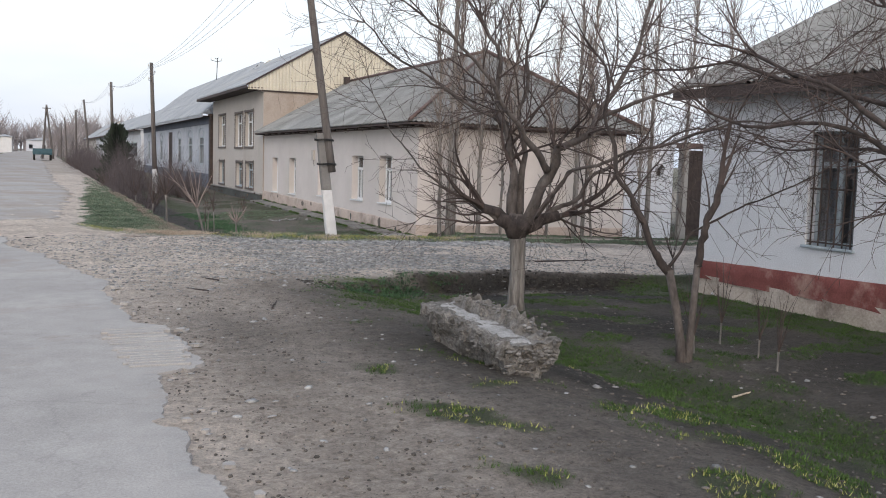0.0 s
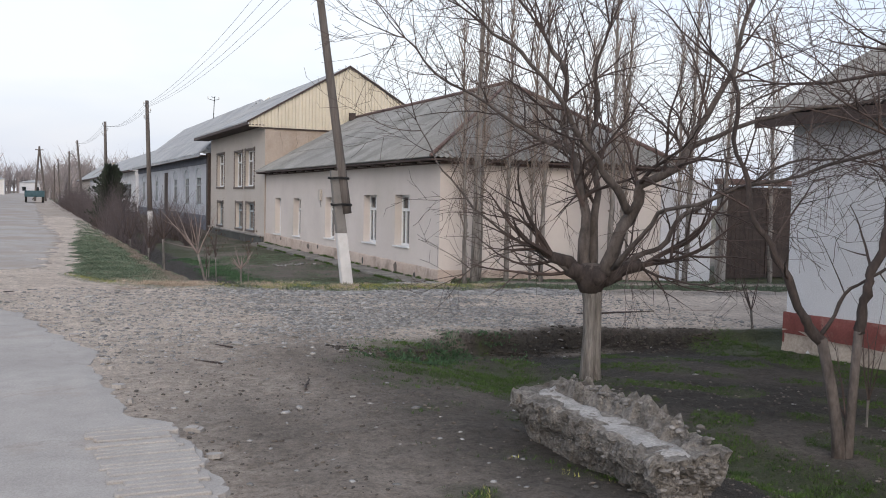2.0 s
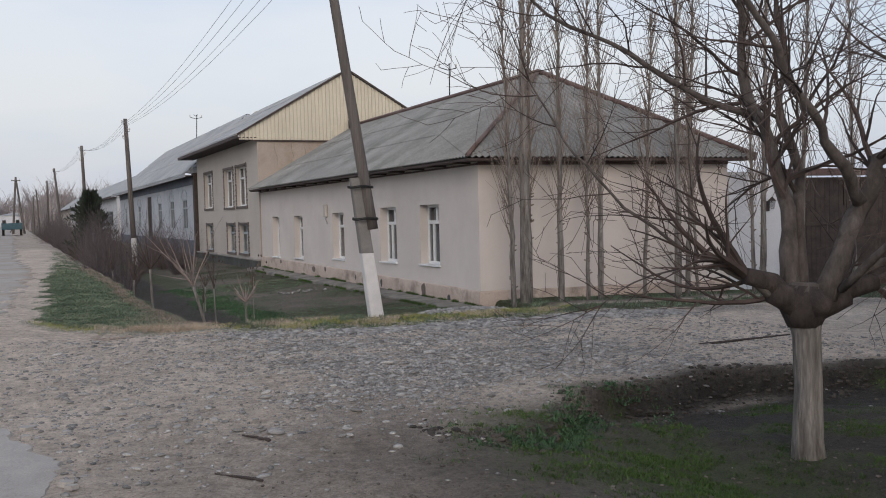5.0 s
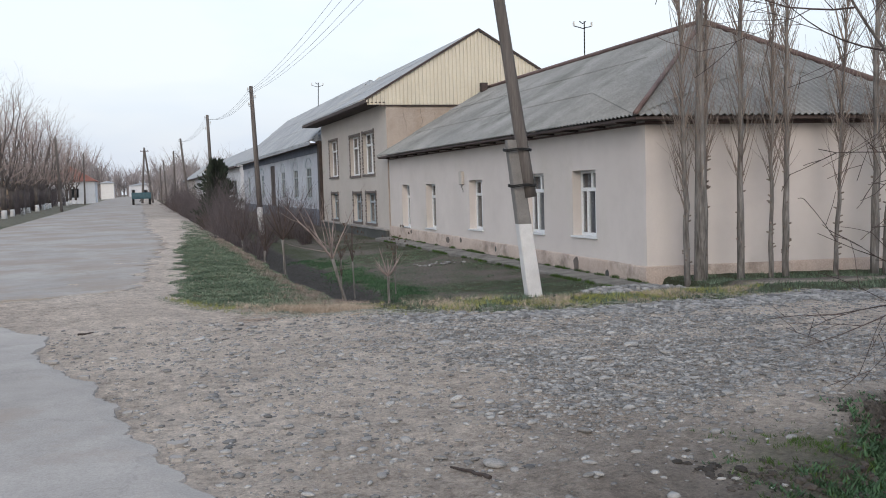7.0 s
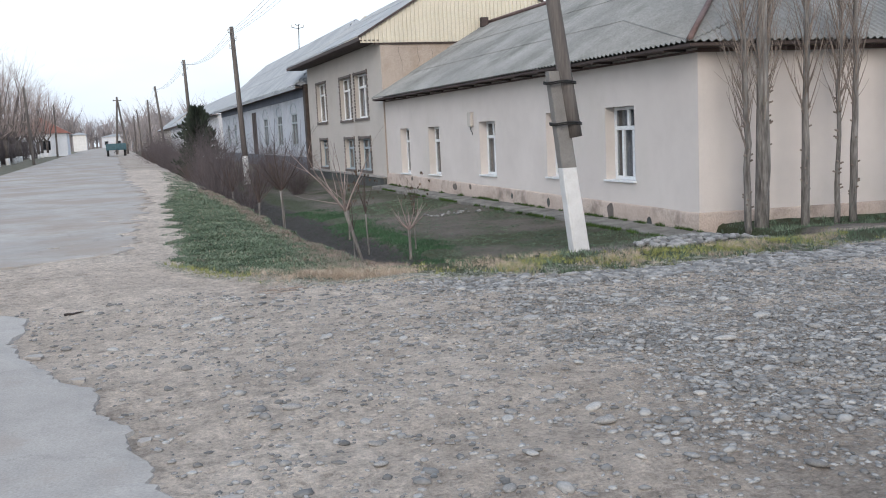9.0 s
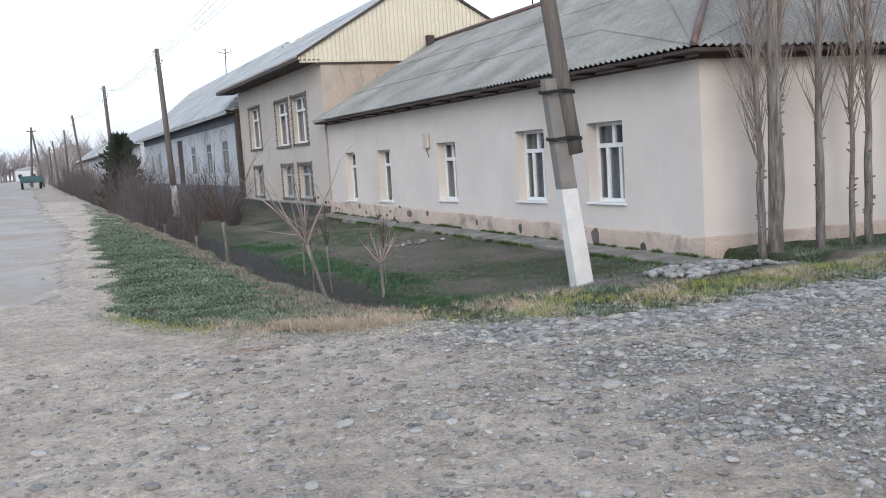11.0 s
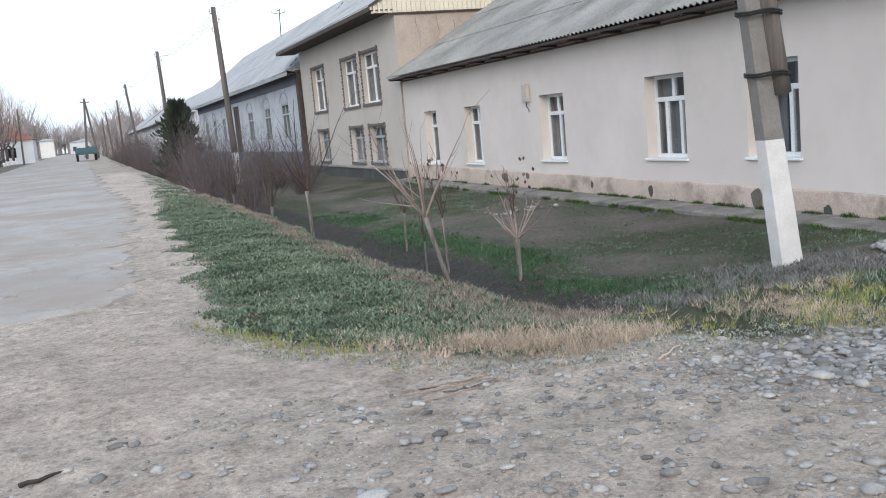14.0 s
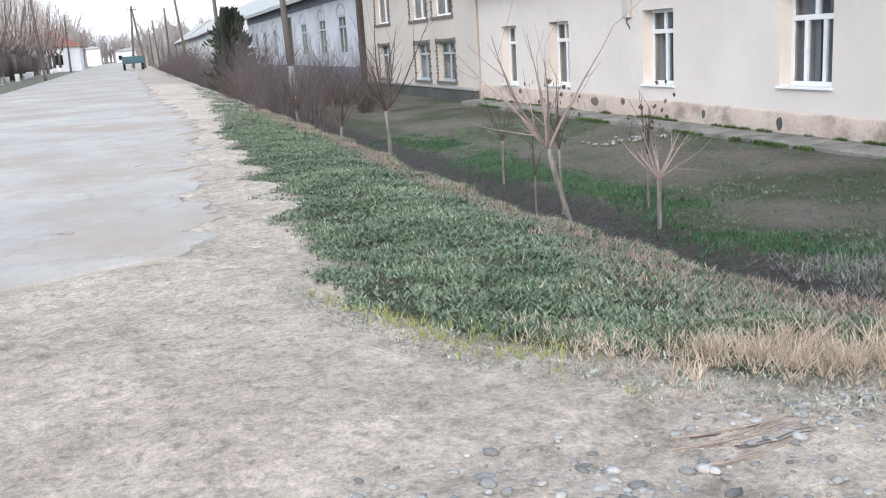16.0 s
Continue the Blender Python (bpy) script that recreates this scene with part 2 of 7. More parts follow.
def glass_material(name, rough, gloss):
    m, n, l, b = nodes_of(name)
    b.inputs["Base Color"].default_value = (0.02, 0.024, 0.03, 1)
    b.inputs["Roughness"].default_value = rough
    b.inputs["Alpha"].default_value = 0.3
    b.inputs["Specular IOR Level"].default_value = gloss
    wob = noise_node(n, l, 2.0, 2, 0.5, n.new("ShaderNodeTexCoord").outputs["Object"])
    bump_node(n, l, wob.outputs[0], b, 0.05, 0.02)
    return m


GLASS = glass_material("window_glass", 0.06, 0.6)
OLD_GLASS = glass_material("dusty_window_glass", 0.4, 0.15)


def ground_material():
    """Trodden earth with pebbles; painted masks say where weeds, gravel and damp soil lie."""
    m, n, l, b = nodes_of("earth")
    tc = n.new("ShaderNodeTexCoord").outputs["Object"]
    mask = n.new("ShaderNodeVertexColor")
    mask.layer_name = "cover"
    sep = n.new("ShaderNodeSeparateColor")
    l.new(mask.outputs[0], sep.inputs[0])
    big = noise_node(n, l, 0.55, 6, 0.65, tc)
    mid = noise_node(n, l, 5.0, 6, 0.7, tc)
    fine = noise_node(n, l, 45.0, 5, 0.7, tc)
    dust = ramp_node(n, l, big.outputs[0], [(0.32, (0.50, 0.425, 0.36)), (0.68, (0.74, 0.645, 0.56))]).outputs[0]
    dust = mix_node(n, l, 1.0, dust, ramp_node(n, l, mid.outputs[0], [(0.3, (0.68, 0.675, 0.67)), (0.64, (1.12, 1.12, 1.12))]).outputs[0], "MULTIPLY")
    dust = mix_node(n, l, 1.0, dust, ramp_node(n, l, fine.outputs[0], [(0.32, (0.70, 0.70, 0.70)), (0.66, (1.18, 1.18, 1.18))]).outputs[0], "MULTIPLY")
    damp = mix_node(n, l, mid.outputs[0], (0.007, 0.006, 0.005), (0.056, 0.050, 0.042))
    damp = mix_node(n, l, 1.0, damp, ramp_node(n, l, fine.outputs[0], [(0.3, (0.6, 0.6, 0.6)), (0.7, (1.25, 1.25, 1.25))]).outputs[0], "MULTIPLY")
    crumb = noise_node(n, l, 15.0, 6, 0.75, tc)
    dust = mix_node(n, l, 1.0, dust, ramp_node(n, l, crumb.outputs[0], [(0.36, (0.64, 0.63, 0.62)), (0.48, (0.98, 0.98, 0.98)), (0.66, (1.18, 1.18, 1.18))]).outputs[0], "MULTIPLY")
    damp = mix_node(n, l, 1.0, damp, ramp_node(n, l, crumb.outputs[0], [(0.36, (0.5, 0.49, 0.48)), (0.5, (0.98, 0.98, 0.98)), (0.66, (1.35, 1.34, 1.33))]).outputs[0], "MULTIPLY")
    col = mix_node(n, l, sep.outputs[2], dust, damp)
    green = mix_node(n, l, mid.outputs[0], (0.022, 0.034, 0.014), (0.085, 0.098, 0.046))
    green = mix_node(n, l, 1.0, green, ramp_node(n, l, fine.outputs[0], [(0.3, (0.55, 0.55, 0.55)), (0.7, (1.35, 1.35, 1.35))]).outputs[0], "MULTIPLY")
    gf = n.new("ShaderNodeMath")
    gf.operation, gf.use_clamp = "MULTIPLY_ADD", True
    l.new(mid.outputs[0], gf.inputs[0])
    gf.inputs[1].default_value = 1.6
    sub = n.new("ShaderNodeMath")
    sub.operation = "MULTIPLY_ADD"
    l.new(sep.outputs[0], sub.inputs[0])
    sub.inputs[1].default_value, sub.inputs[2].default_value = 2.2, -1.4
    l.new(sub.outputs[0], gf.inputs[2])
    col = mix_node(n, l, gf.outputs[0], col, green)
    vor = n.new("ShaderNodeTexVoronoi")
    vor.inputs["Scale"].default_value = 21.0
    wob = noise_node(n, l, 7.0, 2, 0.5, tc)
    l.new(mix_node(n, l, 0.06, tc, wob.outputs[1]), vor.inputs["Vector"])
    peb = ramp_node(n, l, vor.outputs["Color"], [(0.1, (0.13, 0.13, 0.135)), (0.9, (0.44, 0.43, 0.42))]).outputs[0]
    gap = ramp_node(n, l, vor.outputs["Distance"], [(0.40, (0, 0, 0)), (0.60, (0.75, 0.75, 0.75))]).outputs[0]
    gapf = n.new("ShaderNodeMath")
    gapf.operation, gapf.use_clamp = "MULTIPLY", True
    l.new(gap, gapf.inputs[0])
    l.new(sep.outputs[1], gapf.inputs[1])
    col = mix_node(n, l, gapf.outputs[0], col, (0.15, 0.135, 0.12))
    near = ramp_node(n, l, vor.outputs["Distance"], [(0.32, (1, 1, 1)), (0.5, (0, 0, 0))]).outputs[0]
    pf = n.new("ShaderNodeMath")
    pf.operation, pf.use_clamp = "MULTIPLY", True
    l.new(near, pf.inputs[0])
    l.new(sep.outputs[1], pf.inputs[1])
    col = mix_node(n, l, pf.outputs[0], col, peb)
    l.new(col, b.inputs["Base Color"])
    b.inputs["Roughness"].default_value = 0.96
    h1 = n.new("ShaderNodeMath")
    h1.operation = "MULTIPLY_ADD"
    l.new(pf.outputs[0], h1.inputs[0])
    h1.inputs[1].default_value = 0.8
    l.new(crumb.outputs[0], h1.inputs[2])
    h2 = n.new("ShaderNodeMath")
    h2.operation = "MULTIPLY_ADD"
    l.new(fine.outputs[0], h2.inputs[0])
    h2.inputs[1].default_value = 0.5
    l.new(h1.outputs[0], h2.inputs[2])
    bump_node(n, l, h2.outputs[0], b, 1.0, 0.075)
    return m


def asphalt_material(name, dirt):
    m, n, l, b = nodes_of(name)
    tc = n.new("ShaderNodeTexCoord").outputs["Object"]
    big = noise_node(n, l, 0.35, 6, 0.6, tc)
    mid = noise_node(n, l, 3.0, 6, 0.7, tc)
    fine = noise_node(n, l, 70.0, 4, 0.7, tc)
    col = ramp_node(n, l, big.outputs[0], [(0.3, (0.33, 0.313, 0.297)), (0.7, (0.42, 0.40, 0.38))]).outputs[0]
    col = mix_node(n, l, 1.0, col, ramp_node(n, l, mid.outputs[0], [(0.25, (0.84, 0.84, 0.84)), (0.7, (1.07, 1.07, 1.07))]).outputs[0], "MULTIPLY")
    col = mix_node(n, l, 1.0, col, ramp_node(n, l, fine.outputs[0], [(0.3, (0.8, 0.8, 0.8)), (0.7, (1.12, 1.12, 1.12))]).outputs[0], "MULTIPLY")
    worn = noise_node(n, l, 0.45, 8, 0.7, tc)
    col = mix_node(n, l, ramp_node(n, l, worn.outputs[0], [(0.62 - 0.2 * dirt, (0, 0, 0)), (0.76 - 0.2 * dirt, (0.85, 0.85, 0.85))]).outputs[0], col, (0.30, 0.258, 0.222))
    crack = n.new("ShaderNodeTexVoronoi")
    crack.feature = "DISTANCE_TO_EDGE"
    crack.inputs["Scale"].default_value = 0.7
    wv = noise_node(n, l, 1.8, 6, 0.7, tc)
    l.new(mix_node(n, l, 0.35, tc, wv.outputs[1]), crack.inputs["Vector"])
    line = ramp_node(n, l, crack.outputs["Distance"], [(0.0, (0.86, 0.86, 0.86)), (0.006, (1, 1, 1))]).outputs[0]
    col = mix_node(n, l, 1.0, col, line, "MULTIPLY")
    l.new(col, b.inputs["Base Color"])
    b.inputs["Roughness"].default_value = 0.95
    b.inputs["Specular IOR Level"].default_value = 0.2
    add = n.new("ShaderNodeMath")
    add.operation = "ADD"
    l.new(mid.outputs[0], add.inputs[0])
    l.new(fine.outputs[0], add.inputs[1])
    bump_node(n, l, add.outputs[0], b, 0.45, 0.012)
    return m


EARTH = ground_material()
ASPHALT = asphalt_material("dusty_asphalt", 0.35)
ASPHALT_FAR = asphalt_material("dirty_asphalt", 0.85)


# ---- builders ----
def part(name, bm, material, parent=None, label="", smooth=False):
    me = bpy.data.meshes.new(name)
    bmesh.ops.recalc_face_normals(bm, faces=bm.faces)
    bm.to_mesh(me)
    bm.free()
    me.materials.append(material)
    if smooth:
        me.polygons.foreach_set("use_smooth", [True] * len(me.polygons))
    ob = new(name, me)
    ob.parent = parent
    if label:
        ob["label"] = label
    return ob


def raw(name, verts, faces, material, parent=None, label="", smooth=False):
    me = bpy.data.meshes.new(name)
    me.from_pydata(verts, [], faces)
    me.materials.append(material)
    if smooth:
        me.polygons.foreach_set("use_smooth", [True] * len(me.polygons))
    me.update()
    ob = new(name, me)
    ob.parent = parent
    if label:
        ob["label"] = label
    return ob


def empty(name, x, y, z):
    ob = new(name)
    ob.empty_display_size = 0.2
    ob.location = (x, y, z)
    return ob


def box(bm, x0, x1, y0, y1, z0, z1, bevel=0.0):
    r = bmesh.ops.create_cube(bm, size=1.0, matrix=Matrix.Translation(((x0 + x1) / 2, (y0 + y1) / 2, (z0 + z1) / 2)) @ Matrix.Diagonal((x1 - x0, y1 - y0, z1 - z0, 1)))
    if bevel:
        es = {e for v in r["verts"] for e in v.link_edges}
        bmesh.ops.bevel(bm, geom=list(es), offset=bevel, segments=1, affect="EDGES")
    return r["verts"]


def boxes(*dims, bevel=0.0):
    bm = bmesh.new()
    for d in dims:
        box(bm, *d, bevel=bevel)
    return bm


def tube(V, F, pts, radii, sides=6, cap=True):
    """Append a tapered tube along pts to the lists V, F."""
    base = len(V)
    up = Vector((0.31, 0.2, 0.93))
    for i, p in enumerate(pts):
        a, c = pts[max(i - 1, 0)], pts[min(i + 1, len(pts) - 1)]
        d = (c - a).normalized()
        u = d.cross(up)
        if u.length < 1e-3:
            u = d.cross(Vector((1, 0, 0)))
        u.normalize()
        w = d.cross(u)
        for k in range(sides):
            an = 2 * math.pi * k / sides
            V.append(p + (u * math.cos(an) + w * math.sin(an)) * radii[i])
    for i in range(len(pts) - 1):
        for k in range(sides):
            a, c = base + i * sides + k, base + i * sides + (k + 1) % sides
            F.append((a, c, c + sides, a + sides))
    if cap:
        F.append(tuple(base + (len(pts) - 1) * sides + k for k in range(sides)))
        F.append(tuple(base + k for k in reversed(range(sides))))


def smooth_step(a, b, v):
    t = np.clip((np.asarray(v, dtype=float) - a) / (b - a), 0, 1)
    return t * t * (3 - 2 * t)


def step(a, b, v):
    t = (v - a) / (b - a)
    t = 0.0 if t < 0 else (1.0 if t > 1 else t)
    return t * t * (3 - 2 * t)


def between(v, xs, ys):
    """Straight lines from node to node, for a single value."""
    if v <= xs[0]:
        return ys[0]
    for a, b, c, d in zip(xs, xs[1:], ys, ys[1:]):
        if v <= b:
            return c + (d - c) * (v - a) / (b - a)
    return ys[-1]


# ---- ground ----
LIP_Y, LIP_X = (19.5, 20.5, 21.5, 22.5, 24.0, 27.0, 29.0, 60.0), (3.0, 2.95, 2.8, 2.7, 2.6, 2.58, 2.66, 2.7)


def height(x, y):
    """The lie of the land: the road, the sunk yard, the side street and the ditch before the houses."""
    x, y = np.asarray(x, dtype=float), np.asarray(y, dtype=float)
    z = np.interp(y, [-60, 12, 15, 18.6, 21, 25, 60, 220, 2000], [0.02, 0.02, 0.02, 0.04, 0.11, 0.16, 0.25, 0.9, 1.2])
    z = z - 0.42 * np.clip((x - 3.0) / 15.0, 0, 1)
    bank = 13.25 + 0.22 * np.sin(x * 1.1) + 0.12 * np.sin(x * 2.9) - 1.1 * (1 - smooth_step(3.6, 5.4, x))
    yard = smooth_step(2.9, 5.2, x) * (1 - smooth_step(-0.14, 0.06, y - bank))
    z = z * (1 - yard) + yard * (-0.31)
    z = z - 0.12 * np.exp(-(((y - bank + 0.5) / 0.5) ** 2)) * smooth_step(4.6, 7.0, x) * (1 - smooth_step(8.6, 9.4, x)) * (y < bank + 0.3) * yard
    xc = np.interp(y, [-5, 3, 4.6, 6.5, 8.5, 12, 13.0], [5.9, 5.6, 5.45, 5.3, 5.0, 5.0, 5.2])
    z = z - 0.10 * np.exp(-(((x - xc) / 0.5) ** 2)) * (1 - smooth_step(11.5, 13.0, y))
    front = 19.92 + 0.12 * np.sin(x * 1.7)
    lip = np.interp(y, LIP_Y, LIP_X) + 0.05 * np.sin(y * 2.3) + 0.03 * np.sin(y * 6.1)
    gx = smooth_step(0.0, 0.42, x - lip)
    z = z - 0.12 * smooth_step(-1.0, 0.0, x - lip) * smooth_step(19.6, 21.0, y) * (x < 9.3)
    garden = gx * smooth_step(0.0, 0.6, y - front) * (1 - smooth_step(9.3, 9.5, x))
    gz = -0.52 + 0.14 * smooth_step(5.5, 8.5, x) + 0.18 * (1 - smooth_step(21.4, 23.4, y)) * smooth_step(4.5, 6.5, x) + 0.25 * smooth_step(45, 70, y)
    gz = gz - 0.27 * np.exp(-(((x - 3.6) / 0.75) ** 2)) * smooth_step(20.2, 21.2, y)
    z = z * (1 - garden) + garden * gz
    z = z - 0.17 * smooth_step(8.3, 9.2, x) * smooth_step(20.7, 21.7, y) * (1 - smooth_step(22.9, 23.2, y))
    z = z - 0.12 * smooth_step(-5.6, -6.4, x)
    return z


def tooth(x, y):
    return 0.024 * noise.noise((x * 1.3, y * 1.3, 0.3)) + 0.018 * noise.noise((x * 3.6, y * 3.6, 5.3)) + 0.016 * noise.noise((x * 8, y * 8, 2.2))


LAND_X, LAND_Y = np.arange(-9.0, 21.05, 0.1), np.arange(-13.0, 62.05, 0.1)
LAND = height(*np.meshgrid(LAND_X, LAND_Y)).tolist()


def land(x, y):
    """The lie of the land, looked up between the nodes of a fine grid."""
    u, v = min(max((x + 9.0) * 10, 0), 299.0), min(max((y + 13.0) * 10, 0), 749.0)
    i, j = int(u), int(v)
    u, v = u - i, v - j
    a, b = LAND[j], LAND[j + 1]
    return (a[i] * (1 - u) + a[i + 1] * u) * (1 - v) + (b[i] * (1 - u) + b[i + 1] * u) * v


def ground_z(x, y):
    return land(x, y) + tooth(x, y)


def right_edge(y):
    """Where the asphalt breaks off, for the stretch before the crossing."""
    return between(y, [-20, 4, 5.1, 7.1, 7.35, 7.9, 9.1, 9.4, 10.2, 11.9, 12.4, 13.7, 14.5, 16.2, 17.6, 18.9, 19.9, 20.4],
                   [0.75, 0.62, 0.52, 0.5, 0.88, 0.9, 0.85, 0.6, 0.52, 0.42, 0.55, 0.22, 0.1, -0.28, -0.82, -0.86, -1.5, -2.6])


def far_edge(y):
    return between(y, [22.3, 22.9, 23.5, 24.6, 27.2, 30, 34.6, 45, 60, 120, 300], [-1.2, -0.25, 0.1, 0.16, 0.2, 0.5, 0.72, 0.5, 0.4, 0.3, 0.3])


def verge_front(x):
    """The line along which the verge meets the gravel of the side street."""
    return between(x, (0.3, 0.44, 0.7, 1.2, 1.5, 1.95, 2.7, 3.6, 4.9, 6.2, 9.0), (22.5, 21.2, 20.45, 19.78, 19.47, 19.14, 18.88, 18.6, 18.55, 18.55, 19.1))


def cover_at(x, y):
    """How much weed, gravel and damp soil covers a place."""
    n1 = noise.noise((x * 0.45, y * 0.45, 7.7)) * 0.5 + 0.5
    n2 = noise.noise((x * 1.5, y * 1.5, 3.1)) * 0.5 + 0.5
    S = step
    ew = 0.10 * math.sin(x * 2.1 + 0.6) + 0.07 * math.sin(x * 5.3) + 0.04 * math.sin(x * 11.7 + 1)
    lip = between(y, LIP_Y, LIP_X)
    yf = verge_front(x) + ew + 0.25 * (n2 - 0.5)
    verge = S(0.35, 1.2, x + 0.7 * (n2 - 0.5) - 0.035 * (y - 22)) * S(-0.15 + 0.3 * (x < 3.2), 0.45 + 0.3 * (x < 3.2), y - yf) * (1 - S(lip + 0.02, lip + 0.22, x) * S(19.9, 20.5, y))
    verge *= 1 - 0.6 * S(26, 42, y + 9 * (n2 - 0.5))
    strip = S(3, 4, x) * S(-0.1, 0.5, y - yf) * (1 - S(19.9, 20.6, y))
    pop = S(8.0, 9.2, x) * S(20.6, 21.2, y + ew) * (1 - S(22.9, 23.1, y))
    garden = S(4.45, 4.9, x) * S(20.6, 21.4, y) * (0.36 + 0.36 * S(0.42, 0.62, n1) + 0.5 * (n2 - 0.5) + 0.35 * math.exp(-(((x - 5.15) / 0.45) ** 2)))
    xc = between(y, (-5, 3, 4.6, 6.5, 8.5, 12, 13.0), (5.9, 5.6, 5.45, 5.3, 5.0, 5.0, 5.2))
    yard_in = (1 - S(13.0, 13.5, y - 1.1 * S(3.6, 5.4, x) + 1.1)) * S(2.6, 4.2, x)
    chan = math.exp(-(((x - xc) / 0.62) ** 2)) * (1 - S(11.8, 13.0, y)) * S(2, 3, x)
    pit = math.exp(-(((x - 4.5) / 1.7) ** 2 + ((y - 11.2) / 1.8) ** 2)) * (0.55 + 0.6 * n2)
    tufts = yard_in * S(0.44, 0.62, n2) * 0.62
    fray = S(1.6, 2.8, x) * (1 - S(10.5, 12.6, y)) * S(5.5, 7.5, y) * S(0.5, 0.75, n2) * 0.42
    patch = (1 - S(6.6, 7.6, y)) * S(1.6, 2.4, x) * S(0.55, 0.7, n2) * 0.8
    wall_line = S(8.3, 9.2, x) * yard_in * 0.8
    left = S(-5.4, -6.0, x) * 0.7
    grass = max(verge, strip * 0.9, tufts, fray, pop, garden, chan, pit * 0.9, patch, wall_line, left)
    cross = S(12.6 + 0.8 * S(4.4, 5.4, x), 14.2, y + 0.3 * ew) * (1 - S(-0.2, 0.4, y - yf))
    heap = S(1.2, 3.8, x + 3.0 * (n1 - 0.5))
    gravel = cross * (0.12 + 0.88 * heap) * (0.3 + 0.7 * S(0.34, 0.5, n1)) * (0.55 + 0.45 * S(0.35, 0.55, n2))
    track = math.exp(-(((y - 17.72 - 0.02 * x) / 0.3) ** 2)) + 0.9 * math.exp(-(((y - 16.3 - 0.03 * x) / 0.32) ** 2)) * S(0.35, 0.6, n2 + 0.1)
    gravel *= 1 - 0.85 * S(6.2, 8.2, x + 2.0 * (n1 - 0.5)) * (1 - S(17.8, 18.3, y))
    gravel *= (1 - 0.9 * min(1, track)) * (1 - 0.75 * S(16.6, 17.3, y) * (1 - S(2.3, 3.4, x)))
    base = 0.10 * S(0.2, 0.8, x) * (1 - yard_in) * S(11, 13, y)
    gravel = max(gravel, base if y < 22 else 0.1)
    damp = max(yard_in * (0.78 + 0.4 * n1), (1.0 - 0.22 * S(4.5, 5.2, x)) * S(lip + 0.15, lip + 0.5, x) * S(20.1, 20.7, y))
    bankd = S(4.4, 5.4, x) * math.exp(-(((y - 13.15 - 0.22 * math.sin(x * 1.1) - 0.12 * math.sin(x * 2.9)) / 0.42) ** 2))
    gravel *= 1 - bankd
    grass *= 1 - bankd * S(5.3, 5.9, x) * (1 - S(8.2, 8.8, x))
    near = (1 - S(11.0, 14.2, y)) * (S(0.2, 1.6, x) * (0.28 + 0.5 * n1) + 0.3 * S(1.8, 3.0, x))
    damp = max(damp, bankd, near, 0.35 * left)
    return min(1, grass), min(1, gravel * (1 - grass)), min(1, damp)


def build_ground():
    fx = np.concatenate([np.arange(-7.0, -1.0, 0.2), np.arange(-1.0, 9.6, 0.085), np.arange(9.6, 20.01, 0.16)])
    fy = np.concatenate([np.arange(1.0, 3.0, 0.16), np.arange(3.0, 26.0, 0.085), np.arange(26.0, 44.01, 0.18)])
    xs = np.concatenate([-np.geomspace(2500, 7.3, 34), fx, np.geomspace(20.4, 2500, 34)])
    ys = np.concatenate([-np.geomspace(2500, 2, 22), np.arange(-1.4, 0.9, 0.4), fy, np.geomspace(44.4, 2500, 70)])
    gx, gy = np.meshgrid(xs, ys)
    gz = height(gx, gy)
    verts, cols = [], []
    for px, py, pz in zip(gx.ravel().tolist(), gy.ravel().tolist(), gz.ravel().tolist()):
        inner = -8 < px < 21 and 0 < py < 60
        verts.append((px, py, pz + (tooth(px, py) if inner else 0.0)))
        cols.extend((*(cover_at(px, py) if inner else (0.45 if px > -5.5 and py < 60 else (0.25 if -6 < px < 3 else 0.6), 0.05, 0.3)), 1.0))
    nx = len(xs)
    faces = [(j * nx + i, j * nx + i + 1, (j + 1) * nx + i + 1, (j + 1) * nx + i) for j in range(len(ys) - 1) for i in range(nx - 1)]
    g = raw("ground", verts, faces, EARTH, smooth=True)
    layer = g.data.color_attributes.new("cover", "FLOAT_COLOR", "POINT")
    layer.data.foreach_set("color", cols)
    return tagged(g, "trodden pale earth with weeds, gravel and damp soil", "ground", kind="structure")


ground = build_ground()


def build_asphalt(name, ys, edge, label, material, ragged=0.05):
    """A thin broken sheet of asphalt, seen along its torn edge."""
    us = [0.0, 0.02, 0.05, 0.1, 0.18, 0.3, 0.45, 0.65, 0.85, 1.0]
    verts, faces = [], []
    for y in ys:
        e = float(edge(y)) + ragged * noise.noise((y * 2.3, 1.7, 0)) * 2 + ragged * 0.7 * noise.noise((y * 7.1, 4.7, 0)) + 0.05 * noise.noise((y * 13, 9, 0)) + 0.03 * noise.noise((y * 29, 3, 0))
        left = -5.7 + 0.2 * noise.noise((y * 0.6, 8, 0))
        left = min(left, e - 0.1)
        row = [e + (left - e) * u for u in us]
        verts.append((e + 0.02, y, ground_z(e, y) - 0.03))
        for i, x in enumerate(row):
            lift = 0.028 if i else 0.016
            verts.append((x, y, float(height(x, y)) + lift + 0.012 * noise.noise((x * 0.8, y * 0.8, 1.1))))
        verts.append((left - 0.02, y, ground_z(left, y) - 0.03))
    k = len(us) + 2
    for j in range(len(ys) - 1):
        for i in range(k - 1):
            faces.append((j * k + i, j * k + i + 1, (j + 1) * k + i + 1, (j + 1) * k + i))
    for j in (0, len(ys) - 1):
        faces.append(tuple(j * k + i for i in range(k)))
    return tagged(raw(name, verts, faces, material, smooth=False), label, "road", kind="structure")


